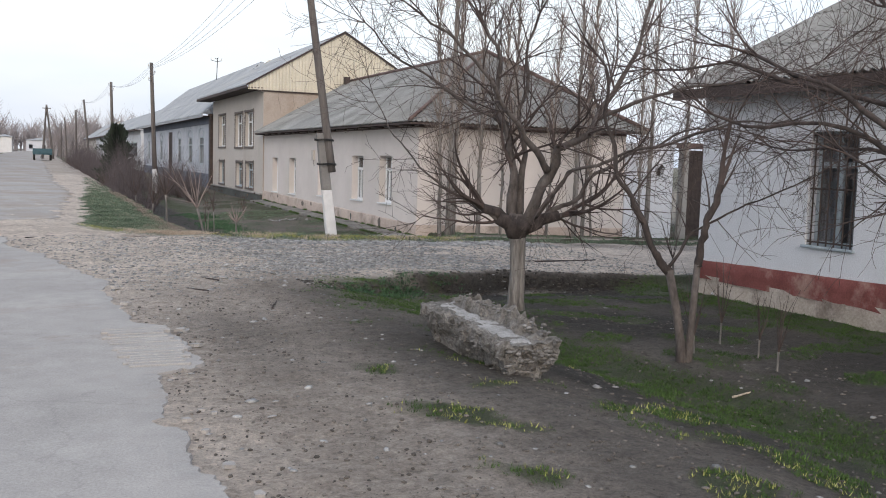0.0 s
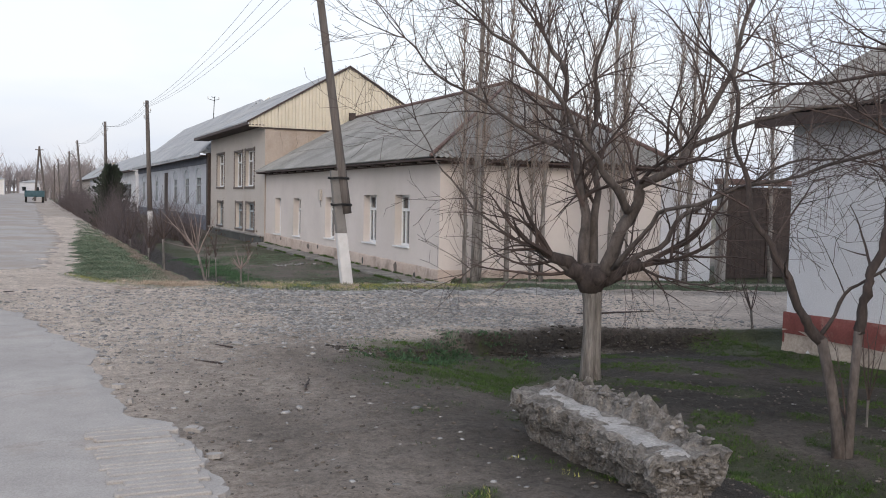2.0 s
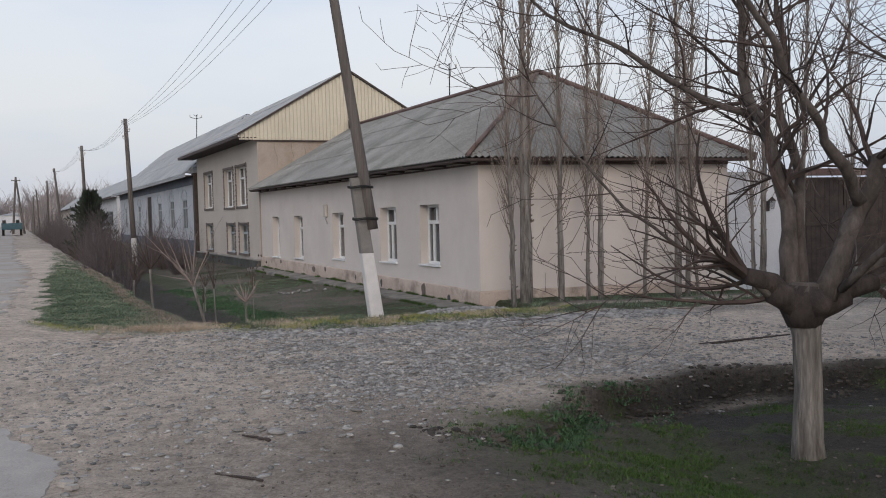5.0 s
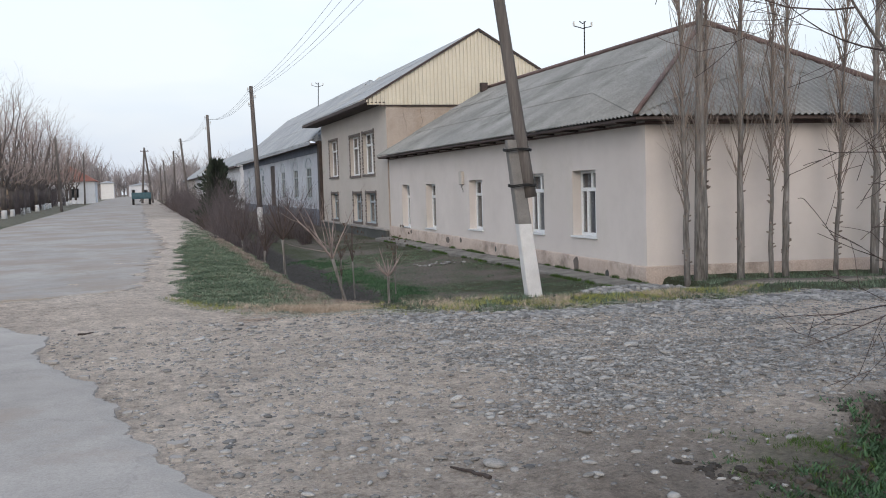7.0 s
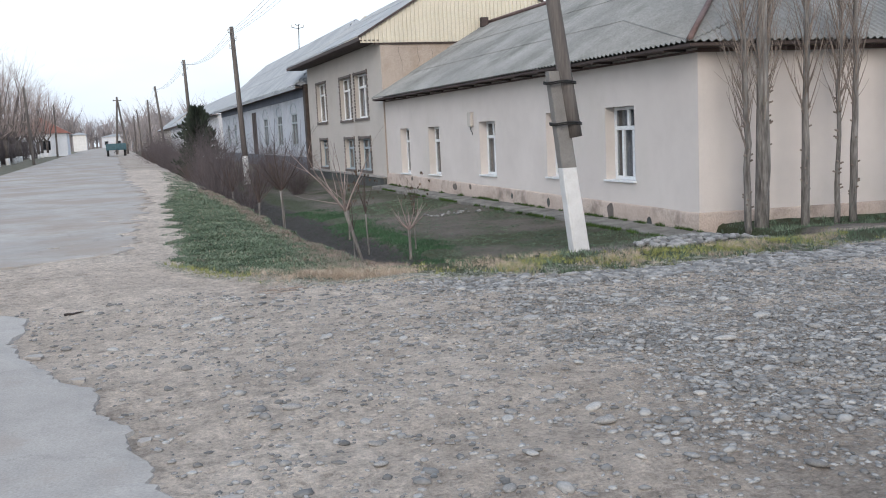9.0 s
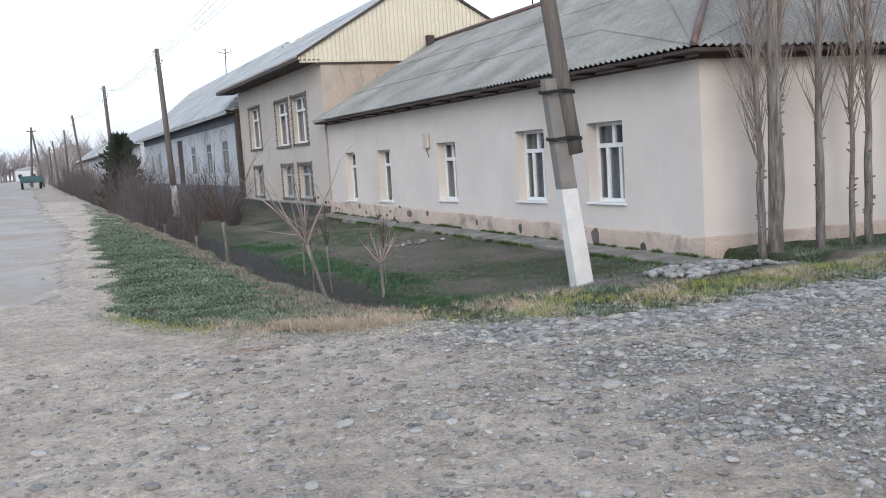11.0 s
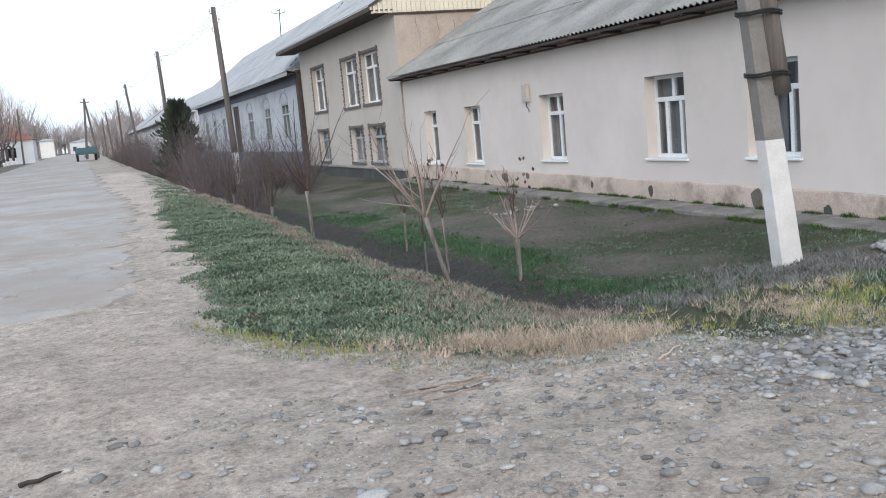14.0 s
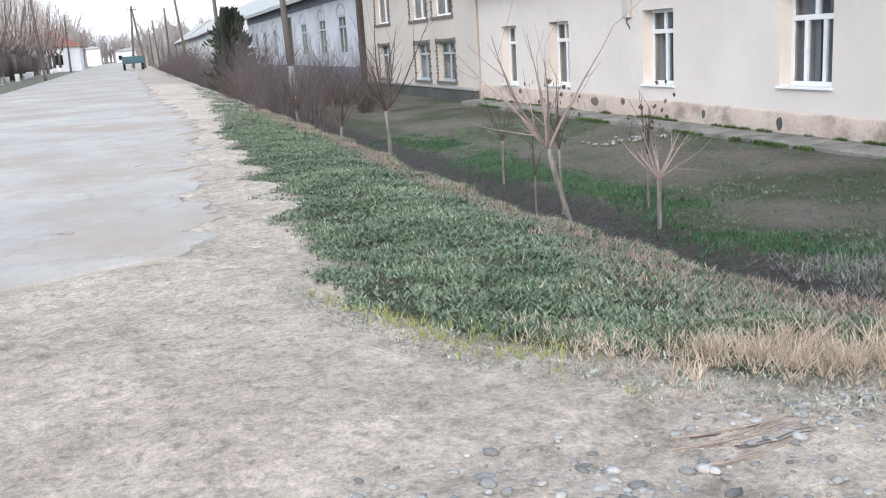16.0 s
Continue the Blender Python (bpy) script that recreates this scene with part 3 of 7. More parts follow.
build_asphalt("road", list(np.arange(-12, 2, 0.3)) + list(np.arange(2, 20.4, 0.05)), right_edge, "pale dusty asphalt road with a torn crumbling edge", ASPHALT)
build_asphalt("road", list(np.arange(22.35, 40, 0.08)) + list(np.arange(40, 80, 0.5)) + list(np.arange(80, 420, 4.0)), far_edge, "pale dusty asphalt road running on past the houses", ASPHALT_FAR, 0.22)

# ---- houses ----
def pierced_wall(bm, axis, at, depth, u0, u1, z0, z1, holes, base=None):
    """A wall sheet with real openings. axis 'x': it stands at x=at and runs along y; depth goes inwards. base: a function for its foot."""
    us = sorted({u0, u1, *(h[0] for h in holes), *(h[1] for h in holes)})
    zs = sorted({z0, z1, *(h[2] for h in holes), *(h[3] for h in holes)})
    P = (lambda u, z, d: (at + d, u, z)) if axis == "x" else (lambda u, z, d: (u, at + d, z))
    cache = {}

    def vert(u, z, d):
        key = (round(u, 4), round(z, 4), round(d, 4))
        if key not in cache:
            cache[key] = bm.verts.new(P(u, z, d))
        return cache[key]

    def solid(i, j):
        if not (0 <= i < len(us) - 1 and 0 <= j < len(zs) - 1):
            return False
        cu, cz = (us[i] + us[i + 1]) / 2, (zs[j] + zs[j + 1]) / 2
        return not any(h[0] < cu < h[1] and h[2] < cz < h[3] for h in holes)

    for i in range(len(us) - 1):
        for j in range(len(zs) - 1):
            if not solid(i, j):
                continue
            a, b, c, d = us[i], us[i + 1], zs[j], zs[j + 1]
            bm.faces.new([vert(a, c, 0), vert(b, c, 0), vert(b, d, 0), vert(a, d, 0)])
            bm.faces.new([vert(a, c, depth), vert(a, d, depth), vert(b, d, depth), vert(b, c, depth)])
            for (di, dj, e) in ((-1, 0, ((a, c), (a, d))), (1, 0, ((b, c), (b, d))), (0, -1, ((a, c), (b, c))), (0, 1, ((a, d), (b, d)))):
                if not solid(i + di, j + dj):
                    (p, q), (r, s) = e
                    bm.faces.new([vert(p, q, 0), vert(r, s, 0), vert(r, s, depth), vert(p, q, depth)])
    return bm


def corrugated(name, parent, material, n_cols, col, tiers=4, amp=0.025, pitch=0.15, run=1.0, label=""):
    """Wavy roof sheets. col(u) gives the eave point, the ridge-ward point and the normal at u in 0..1; run is the eave's length."""
    verts, faces = [], []
    steps = int(n_cols)
    rows = []
    for t in range(tiers):
        rows += [(t / tiers, 0.028), ((t + 1) / tiers, 0.006)]
    for i in range(steps + 1):
        u = i / steps
        a, b, nrm = col(u)
        wave = amp * math.sin(2 * math.pi * u * run / pitch)
        for v, lift in rows:
            jog = 0.006 * noise.noise((u * run * 0.8, v * 9, 2.2))
            verts.append(a + (b - a) * v + nrm * (wave + lift + jog))
        verts.append(a + nrm * (wave + 0.028 - 0.012))
    k = len(rows) + 1
    for i in range(steps):
        for r in range(len(rows) - 1):
            faces.append((i * k + r, (i + 1) * k + r, (i + 1) * k + r + 1, i * k + r + 1))
        faces.append((i * k + k - 1, (i + 1) * k + k - 1, (i + 1) * k, i * k))
    return raw(name, verts, faces, material, parent, label)


def window_unit(parent_name, side, at, u0, u1, z0, z1, inset, lights, frame_mat=PVC, curtain=True, label=""):
    """A framed window in an opening. side 'x': in a wall at x=at seen from smaller x. lights: (fractions of columns) per row from the top with row heights."""
    Q = lambda d0, d1, a, b, c, d: (at + d0, at + d1, a, b, c, d) if side == "x" else (a, b, at + d0, at + d1, c, d)
    root = empty(parent_name, *((at + inset, (u0 + u1) / 2, z0) if side == "x" else ((u0 + u1) / 2, at + inset, z0)))
    org = Vector(root.location)

    def put(name, bm, mat, lab=""):
        bmesh.ops.translate(bm, verts=bm.verts, vec=-org)
        return part(name, bm, mat, root, lab)

    f = 0.065
    bars = [Q(inset, inset + 0.07, u0, u1, z0, z0 + f), Q(inset, inset + 0.07, u0, u1, z1 - f, z1), Q(inset, inset + 0.07, u0, u0 + f, z0 + f, z1 - f), Q(inset, inset + 0.07, u1 - f, u1, z0 + f, z1 - f)]
    zt = z1 - f
    n_pane = []
    for r, (hfrac, cols) in enumerate(lights):
        zb = zt - hfrac * (z1 - z0 - 2 * f) if r < len(lights) - 1 else z0 + f
        if r < len(lights) - 1:
            bars.append(Q(inset - 0.004, inset + 0.074, u0 + f, u1 - f, zb - 0.04, zb + 0.04))
        a = u0 + f
        lo = zb + (0.04 if r < len(lights) - 1 else 0)
        for c, w in enumerate(cols):
            b = a + w * (u1 - u0 - 2 * f)
            if c < len(cols) - 1:
                bars.append(Q(inset - 0.008, inset + 0.066, b - 0.04, b + 0.04, lo, zt))
            n_pane.append((a, min(b, u1 - f), lo, zt))
            a = b
        zt = zb - 0.04
    put("window_frame", boxes(*bars, bevel=0.006), frame_mat)
    for p in n_pane:
        g = put("pane", boxes(Q(inset + 0.028, inset + 0.036, *p)), GLASS)
        g.visible_shadow = False
    put("window_sill", boxes(Q(-0.05, inset + 0.02, u0 - 0.04, u1 + 0.04, z0 - 0.035, z0 + 0.002), bevel=0.006), frame_mat)
    if curtain:
        bm = bmesh.new()
        for a, b in ((u0 + 0.05, u0 + (u1 - u0) * 0.42), (u0 + (u1 - u0) * 0.58, u1 - 0.05)):
            prev = None
            for i in range(21):
                u = a + (b - a) * i / 20
                d = inset + 0.16 + 0.025 * math.sin(i * 1.9) + 0.01 * math.sin(i * 4.1)
                lean = 0.04 * math.sin(i * 0.7)
                lo = (at + d, u + lean, z0 + 0.02) if side == "x" else (u + lean, at + d, z0 + 0.02)
                hi = (at + d, u, z1 - 0.03) if side == "x" else (u, at + d, z1 - 0.03)
                cur = (bm.verts.new(lo), bm.verts.new(hi))
                if prev:
                    bm.faces.new([prev[0], cur[0], cur[1], prev[1]])
                prev = cur
        put("curtain", bm, CURTAIN)
    return tagged(root, label, "window", kind="structure")


THREE = ((0.27, (0.5, 0.5)), (0.73, (0.32, 0.40, 0.28)))
TWO = ((0.27, (0.55, 0.45)), (0.73, (0.5, 0.5)))
AX, AY0, AY1, AX1 = 9.11, 22.98, 41.43, 15.75
A_TOP = 2.69
A_WIN = [(24.96, 26.04, 0.45, 1.84), (27.54, 28.67, 0.42, 1.82), (31.60, 32.66, 0.355, 1.73), (35.83, 36.85, 0.245, 1.67), (38.80, 39.77, 0.205, 1.67)]


def house_a():
    h = empty("house", AX, AY0, -0.45)
    o = Vector(h.location)

    def put(name, bm, mat, lab="", smooth=False):
        bmesh.ops.translate(bm, verts=bm.verts, vec=-o)
        return part(name, bm, mat, h, lab, smooth)

    bm = bmesh.new()
    pierced_wall(bm, "x", AX, 0.42, AY0, AY1, -0.7, A_TOP, A_WIN)
    put("wall", bm, PLASTER_A, "beige plaster street wall with deep window openings")
    bm = bmesh.new()
    pierced_wall(bm, "y", AY0, 0.42, AX + 0.42, AX1, -0.8, A_TOP, [])
    put("wall", bm, PLASTER_A, "blank beige plaster end wall")
    put("wall", boxes((AX1 - 0.4, AX1, AY0 + 0.42, AY1, -0.8, A_TOP)), PLASTER_A)
    put("wall", boxes((AX + 0.42, AX1 - 0.4, AY1 - 0.4, AY1, -0.8, A_TOP)), PLASTER_A)
    # corner skin of the end wall that covers the joint
    bm = boxes((AX + 0.004, AX + 0.42, AY0 - 0.004, AY0 + 0.0, -0.7, A_TOP))
    put("corner_plaster", bm, PLASTER_A)
    # floor slab and loft closing the house
    put("ceiling_slab", boxes((AX + 0.1, AX1 - 0.1, AY0 + 0.1, AY1 - 0.1, A_TOP - 0.02, A_TOP + 0.1)), SOFFIT)
    # plinth, a little proud, its top rising towards the far end
    bm = bmesh.new()
    n = 40
    prev = None
    for i in range(n + 1):
        y = AY0 - 0.035 + (AY1 - AY0 + 0.035) * i / n
        zt = -0.01 + 0.17 * i / n + 0.012 * noise.noise((y * 1.3, 0, 0))
        cur = [bm.verts.new((AX - 0.035 + 0.008 * noise.noise((y, z * 3, 1)), y, z)) for z in (-0.8, -0.4, -0.2, zt - 0.03)] + [bm.verts.new((AX - 0.022, y, zt)), bm.verts.new((AX + 0.02, y, zt + 0.012))]
        if prev:
            for a in range(5):
                bm.faces.new([prev[a], cur[a], cur[a + 1], prev[a + 1]])
        prev = cur
    put("plinth", bm, PLINTH_A, "stained pinkish plinth with peeled patches", True)
    bm = bmesh.new()
    prev = None
    for i in range(31):
        x = AX - 0.035 + (AX1 - AX + 0.035) * i / 30
        zt = -0.01 - 0.11 * i / 30 + 0.01 * noise.noise((x * 1.3, 3, 0))
        cur = [bm.verts.new((x, AY0 - 0.035, z)) for z in (-0.9, -0.4, zt - 0.03)] + [bm.verts.new((x, AY0 - 0.022, zt)), bm.verts.new((x, AY0 + 0.02, zt + 0.012))]
        if prev:
            for a in range(4):
                bm.faces.new([prev[a], cur[a], cur[a + 1], prev[a + 1]])
        prev = cur
    put("plinth", bm, PLINTH_A, "", True)
    # peeled patches and vent holes in the plinth
    for y, z, w, k in ((25.85, -0.16, 0.16, 0.22), (24.45, -0.25, 0.09, 0.12), (28.6, -0.14, 0.09, 0.13), (30.6, -0.1, 0.07, 0.1), (33.4, 0.0, 0.1, 0.1), (34.6, -0.05, 0.22, 0.12), (38.6, 0.05, 0.12, 0.09)):
        bm = bmesh.new()
        ring = [bm.verts.new((AX - 0.043, y + w * math.cos(a) * (0.75 + 0.35 * noise.noise((a, y, 0))), z + k * math.sin(a) * (0.75 + 0.35 * noise.noise((a * 2, y, 4))))) for a in [i * math.pi / 7 for i in range(14)]]
        bm.faces.new(ring)
        ext = bmesh.ops.extrude_face_region(bm, geom=bm.faces[:])
        bmesh.ops.translate(bm, verts=[v for v in ext["geom"] if isinstance(v, bmesh.types.BMVert)], vec=(0.02, 0, 0))
        put("plaster_hole", bm, DARK_BASE if w < 0.1 else BRICK_TRIM, "dark hole where plaster fell off")
    # roof
    rx, rz, hip, over = 12.98, 5.22, 26.9, 0.46
    ex, ey, ez = AX - over, AY0 - over, 2.74
    exr = AX1 + over
    slope_n = Vector((-(rz - ez), 0, rx - ex)).normalized()
    run = AY1 + 0.05 - ey

    def west(u):
        y = ey + run * u
        f = min(1, (y - ey) / (hip - ey))
        e = Vector((ex, y, ez)) - o
        top = Vector((rx, y, rz)) - o
        return e, e + (top - e) * f, slope_n

    def south(u):
        x = ex + (exr - ex) * u
        f = min((x - ex) / (rx - ex), (exr - x) / (exr - rx))
        e = Vector((x, ey, ez)) - o
        top = Vector((x, hip, rz)) - o
        return e, e + (top - e) * f, Vector((0, -(rz - ez), hip - ey)).normalized()

    corrugated("roof_slope", h, SLATE, 4 * run / 0.15, west, 3, run=run, label="grey corrugated slate roof slope, stained")
    corrugated("roof_slope", h, SLATE, 4 * (exr - ex) / 0.15, south, 2, run=exr - ex)
    bm = bmesh.new()
    v = [bm.verts.new(p) for p in ((exr, ey, ez), (exr, AY1, ez), (rx, AY1, rz), (rx, hip, rz))]
    bm.faces.new(v)
    ext = bmesh.ops.extrude_face_region(bm, geom=bm.faces[:])
    bmesh.ops.translate(bm, verts=[q for q in ext["geom"] if isinstance(q, bmesh.types.BMVert)], vec=(0, 0, -0.03))
    put("roof_slope", bm, SLATE)
    V, F = [], []
    for a, b, r in (((ex, ey, ez + 0.05), (rx, hip, rz + 0.05), 0.05), ((exr, ey, ez + 0.05), (rx, hip, rz + 0.05), 0.07), ((rx, hip, rz + 0.05), (rx, AY1, rz + 0.05), 0.07)):
        a, b = Vector(a) - o, Vector(b) - o
        tube(V, F, [a + (b - a) * t / 6 for t in range(7)], [r] * 7, 6)
    raw("ridge_cap", V, F, RIDGE_METAL, h, "rusty folded ridge metal", True)
    put("fascia", boxes((ex + 0.02, ex + 0.05, ey + 0.02, AY1, ez - 0.06, ez - 0.012)), FASCIA, "dark brown fascia board")
    put("fascia", boxes((ex + 0.05, exr, ey + 0.02, ey + 0.05, ez - 0.06, ez - 0.012)), FASCIA)
    put("soffit", boxes((ex + 0.05, AX - 0.004, ey + 0.05, AY1, ez - 0.05, ez - 0.035), (AX - 0.004, exr, ey + 0.05, AY0 - 0.006, ez - 0.05, ez - 0.035)), SOFFIT, "weathered soffit boards")
    for i in range(16):
        y = AY0 + 0.3 + i * 1.2
        put("rafter_end", boxes((ex + 0.03, AX - 0.01, y, y + 0.07, ez - 0.085, ez - 0.052)), FASCIA)
    put("frieze", boxes((AX - 0.03, AX - 0.003, AY0 - 0.02, AY1, ez - 0.125, ez - 0.088)), RIDGE_METAL, "brown painted board under the eave")
    put("frieze", boxes((AX - 0.003, AX1, AY0 - 0.03, AY0 - 0.006, ez - 0.125, ez - 0.055)), RIDGE_METAL)
    put("roof_hatch_board", boxes((rx - 0.35, rx - 0.1, 40.8, 41.0, 5.1, 5.42)), FASCIA)
    # small meter box with cable
    put("meter_box", boxes((AX - 0.09, AX - 0.003, 33.05, 33.3, 1.62, 2.0), bevel=0.015), PLASTER_B, "small weathered meter box")
    V, F = [], []
    tube(V, F, [Vector((AX - 0.02, 33.18, 1.62 - 0.02 * i)) + Vector((0, 0.06 * math.sin(i * 0.5), 0)) - o for i in range(12)], [0.008] * 12, 4)
    raw("cable", V, F, WIRE, h)
    return tagged(h, "single-storey beige plastered house with corrugated slate hip roof", "house")


house_a()
for i, (a, b, c, d) in enumerate(A_WIN):
    window_unit("window_%d" % (i + 1), "x", AX, a, b, c, d, 0.20, THREE if i < 2 else TWO, label="white plastic window with grey curtains in a deep opening")

# concrete apron along the foot of the street wall
V, F = [], []
for i in range(60):
    y = 22.3 + i * 19.2 / 59
    x0 = 8.52 + 0.05 * noise.noise((y * 0.9, 2, 0))
    z = -0.33 + 0.06 * (y - 22) / 20 + 0.012 * noise.noise((y * 2.1, 5, 0))
    V += [(x0, y, z - 0.25), (x0, y, z - 0.02), (x0 + 0.03, y, z), (AX - 0.03, y, z + 0.03)]
for i in range(59):
    for k in range(3):
        F.append((i * 4 + k, i * 4 + k + 1, i * 4 + k + 5, i * 4 + k + 4))
tagged(raw("pavement", V, F, APRON), "narrow worn concrete apron along the house", "pavement", kind="structure")


BY0, BY1, BX, BX1 = 41.47, 54.4, 9.06, 16.5
B_TOP = 4.72
B_UP = [(43.5, 45.33, 2.16, 3.80), (45.96, 47.8, 2.14, 3.80), (50.5, 52.42, 2.17, 3.86)]
B_LOW = [(43.43, 45.05, 0.19, 1.38), (45.9, 47.45, 0.18, 1.37), (50.76, 52.23, 0.17, 1.36)]


def house_b():
    h = empty("house", BX, BY0, -0.5)
    o = Vector(h.location)

    def put(name, bm, mat, lab="", smooth=False):
        bmesh.ops.translate(bm, verts=bm.verts, vec=-o)
        return part(name, bm, mat, h, lab, smooth)

    bm = bmesh.new()
    pierced_wall(bm, "x", BX, 0.4, BY0, BY1, -0.7, B_TOP, B_UP + B_LOW)
    put("wall", bm, PLASTER_B, "bare warm-grey rendered street wall")
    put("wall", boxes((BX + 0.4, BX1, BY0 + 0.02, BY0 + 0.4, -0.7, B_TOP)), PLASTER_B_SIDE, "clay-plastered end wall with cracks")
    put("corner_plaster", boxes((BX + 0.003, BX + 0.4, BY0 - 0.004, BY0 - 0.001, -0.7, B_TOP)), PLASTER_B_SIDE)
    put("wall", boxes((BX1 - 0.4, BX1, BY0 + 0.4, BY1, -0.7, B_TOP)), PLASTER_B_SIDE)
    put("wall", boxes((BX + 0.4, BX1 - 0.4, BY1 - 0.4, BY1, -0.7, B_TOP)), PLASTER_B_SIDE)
    put("ceiling_slab", boxes((BX + 0.1, BX1 - 0.1, BY0 + 0.1, BY1 - 0.1, B_TOP - 0.02, B_TOP + 0.08)), SOFFIT)
    put("base_panel", boxes((BX - 0.14, BX - 0.004, BY0 + 0.02, BY1, -0.7, -0.03), bevel=0.02), DARK_BASE, "dark tarred plinth")
    put("base_ledge", boxes((BX - 0.17, BX - 0.002, BY0 + 0.02, BY1, -0.03, 0.03), bevel=0.012), CONCRETE)
    # cracks in the clay end wall
    for x0, z0 in ((9.75, 4.5), (10.4, 4.55), (10.95, 4.4)):
        V, F = [], []
        pts = [Vector((x0 + 0.06 * noise.noise((k * 0.7, x0, 0)) * 3 + 0.02 * k, BY0 + 0.012, z0 - 0.17 * k)) - o for k in range(6)]
        tube(V, F, pts, [0.004, 0.007, 0.005, 0.006, 0.004, 0.002], 4)
        raw("crack", V, F, BRICK_TRIM, h)
    # toothed trim round the windows
    for a, b, c, d in B_UP + B_LOW:
        bm = bmesh.new()
        k = 0
        z = c - 0.06
        while z < d + 0.06:
            w = 0.075 if k % 2 else 0.135
            for lo, hi in ((a - w, a - 0.002), (b + 0.002, b + w)):
                box(bm, BX - 0.035, BX - 0.003, lo, hi, z + 0.008, z + 0.10)
            z += 0.115
            k += 1
        box(bm, BX - 0.04, BX - 0.003, a - 0.13, b + 0.13, d + 0.004, d + 0.09)
        box(bm, BX - 0.05, BX - 0.003, a - 0.13, b + 0.13, c - 0.1, c - 0.004)
        put("window_trim", bm, BRICK_TRIM, "dark toothed brick trim")
    # gable roof
    rx, rz = 12.78, 7.48
    ex, ez = 8.26, 4.86
    y0, y1 = BY0 - 0.12, BY1 + 0.9
    exr = 2 * rx - ex
    nw = Vector((-(rz - ez), 0, rx - ex)).normalized()
    ne = Vector((rz - ez, 0, rx - ex)).normalized()
    run = y1 - y0

    def west(u):
        y = y0 + run * u
        return Vector((ex, y, ez)) - o, Vector((rx, y, rz)) - o, nw

    def east(u):
        y = y0 + run * u
        return Vector((exr, y, ez)) - o, Vector((rx, y, rz)) - o, ne

    corrugated("roof_slope", h, SLATE_PALE, 4 * run / 0.18, west, 3, pitch=0.18, run=run, label="pale grey corrugated roof slope")
    corrugated("roof_slope", h, SLATE_PALE, 4 * run / 0.18, east, 3, pitch=0.18, run=run)
    # ribbed cream siding in the gable
    V, F = [], []
    x, i = ex + 0.1, 0
    cols = []
    while x < exr - 0.1:
        for dx, dy in ((0, 0.0), (0.045, 0.0), (0.058, -0.045), (0.118, -0.045), (0.131, 0.0)):
            cols.append((x + dx, BY0 - 0.03 + dy))
        x += 0.15
    for cx, cy in cols:
        zt = rz - abs(cx - rx) * (rz - ez) / (rx - ex) - 0.05
        V += [Vector((cx, cy, 4.66)) - o, Vector((cx, cy, max(4.67, zt))) - o]
    for i in range(len(cols) - 1):
        F.append((2 * i, 2 * i + 2, 2 * i + 3, 2 * i + 1))
    raw("gable_siding", V, F, SIDING, h, "cream ribbed metal gable siding")
    put("gable_board", boxes((ex + 0.6, exr - 0.4, BY0 - 0.05, BY0 + 0.02, 4.60, 4.655)), FASCIA)
    bm = bmesh.new()
    for s in (1, -1):
        a, b = Vector((rx + s * (ex - rx), y0 - 0.02, ez - 0.06)), Vector((rx, y0 - 0.02, rz - 0.03))
        q = [bm.verts.new(p) for p in (a, b, b + Vector((0, 0, 0.09)), a + Vector((0, 0, 0.09)))]
        bm.faces.new(q)
    ext = bmesh.ops.extrude_face_region(bm, geom=bm.faces[:])
    bmesh.ops.translate(bm, verts=[q for q in ext["geom"] if isinstance(q, bmesh.types.BMVert)], vec=(0, 0.03, 0))
    put("barge_board", bm, FASCIA, "dark barge boards")
    put("soffit", boxes((ex + 0.04, BX - 0.004, y0 + 0.05, y1, 4.73, 4.76)), FASCIA, "dark boarded soffit")
    put("fascia", boxes((ex, ex + 0.035, y0, y1, 4.72, 4.85)), FASCIA)
    return tagged(h, "two-storey rendered house with cream ribbed gable", "house")


house_b()
for i, (a, b, c, d) in enumerate(B_UP + B_LOW):
    window_unit("window_%d" % (i + 6), "x", BX, a, b, c, d, 0.14, TWO, frame_mat=OLD_FRAME if i > 2 else PVC, label="tall window with toothed dark trim on the two-storey house")


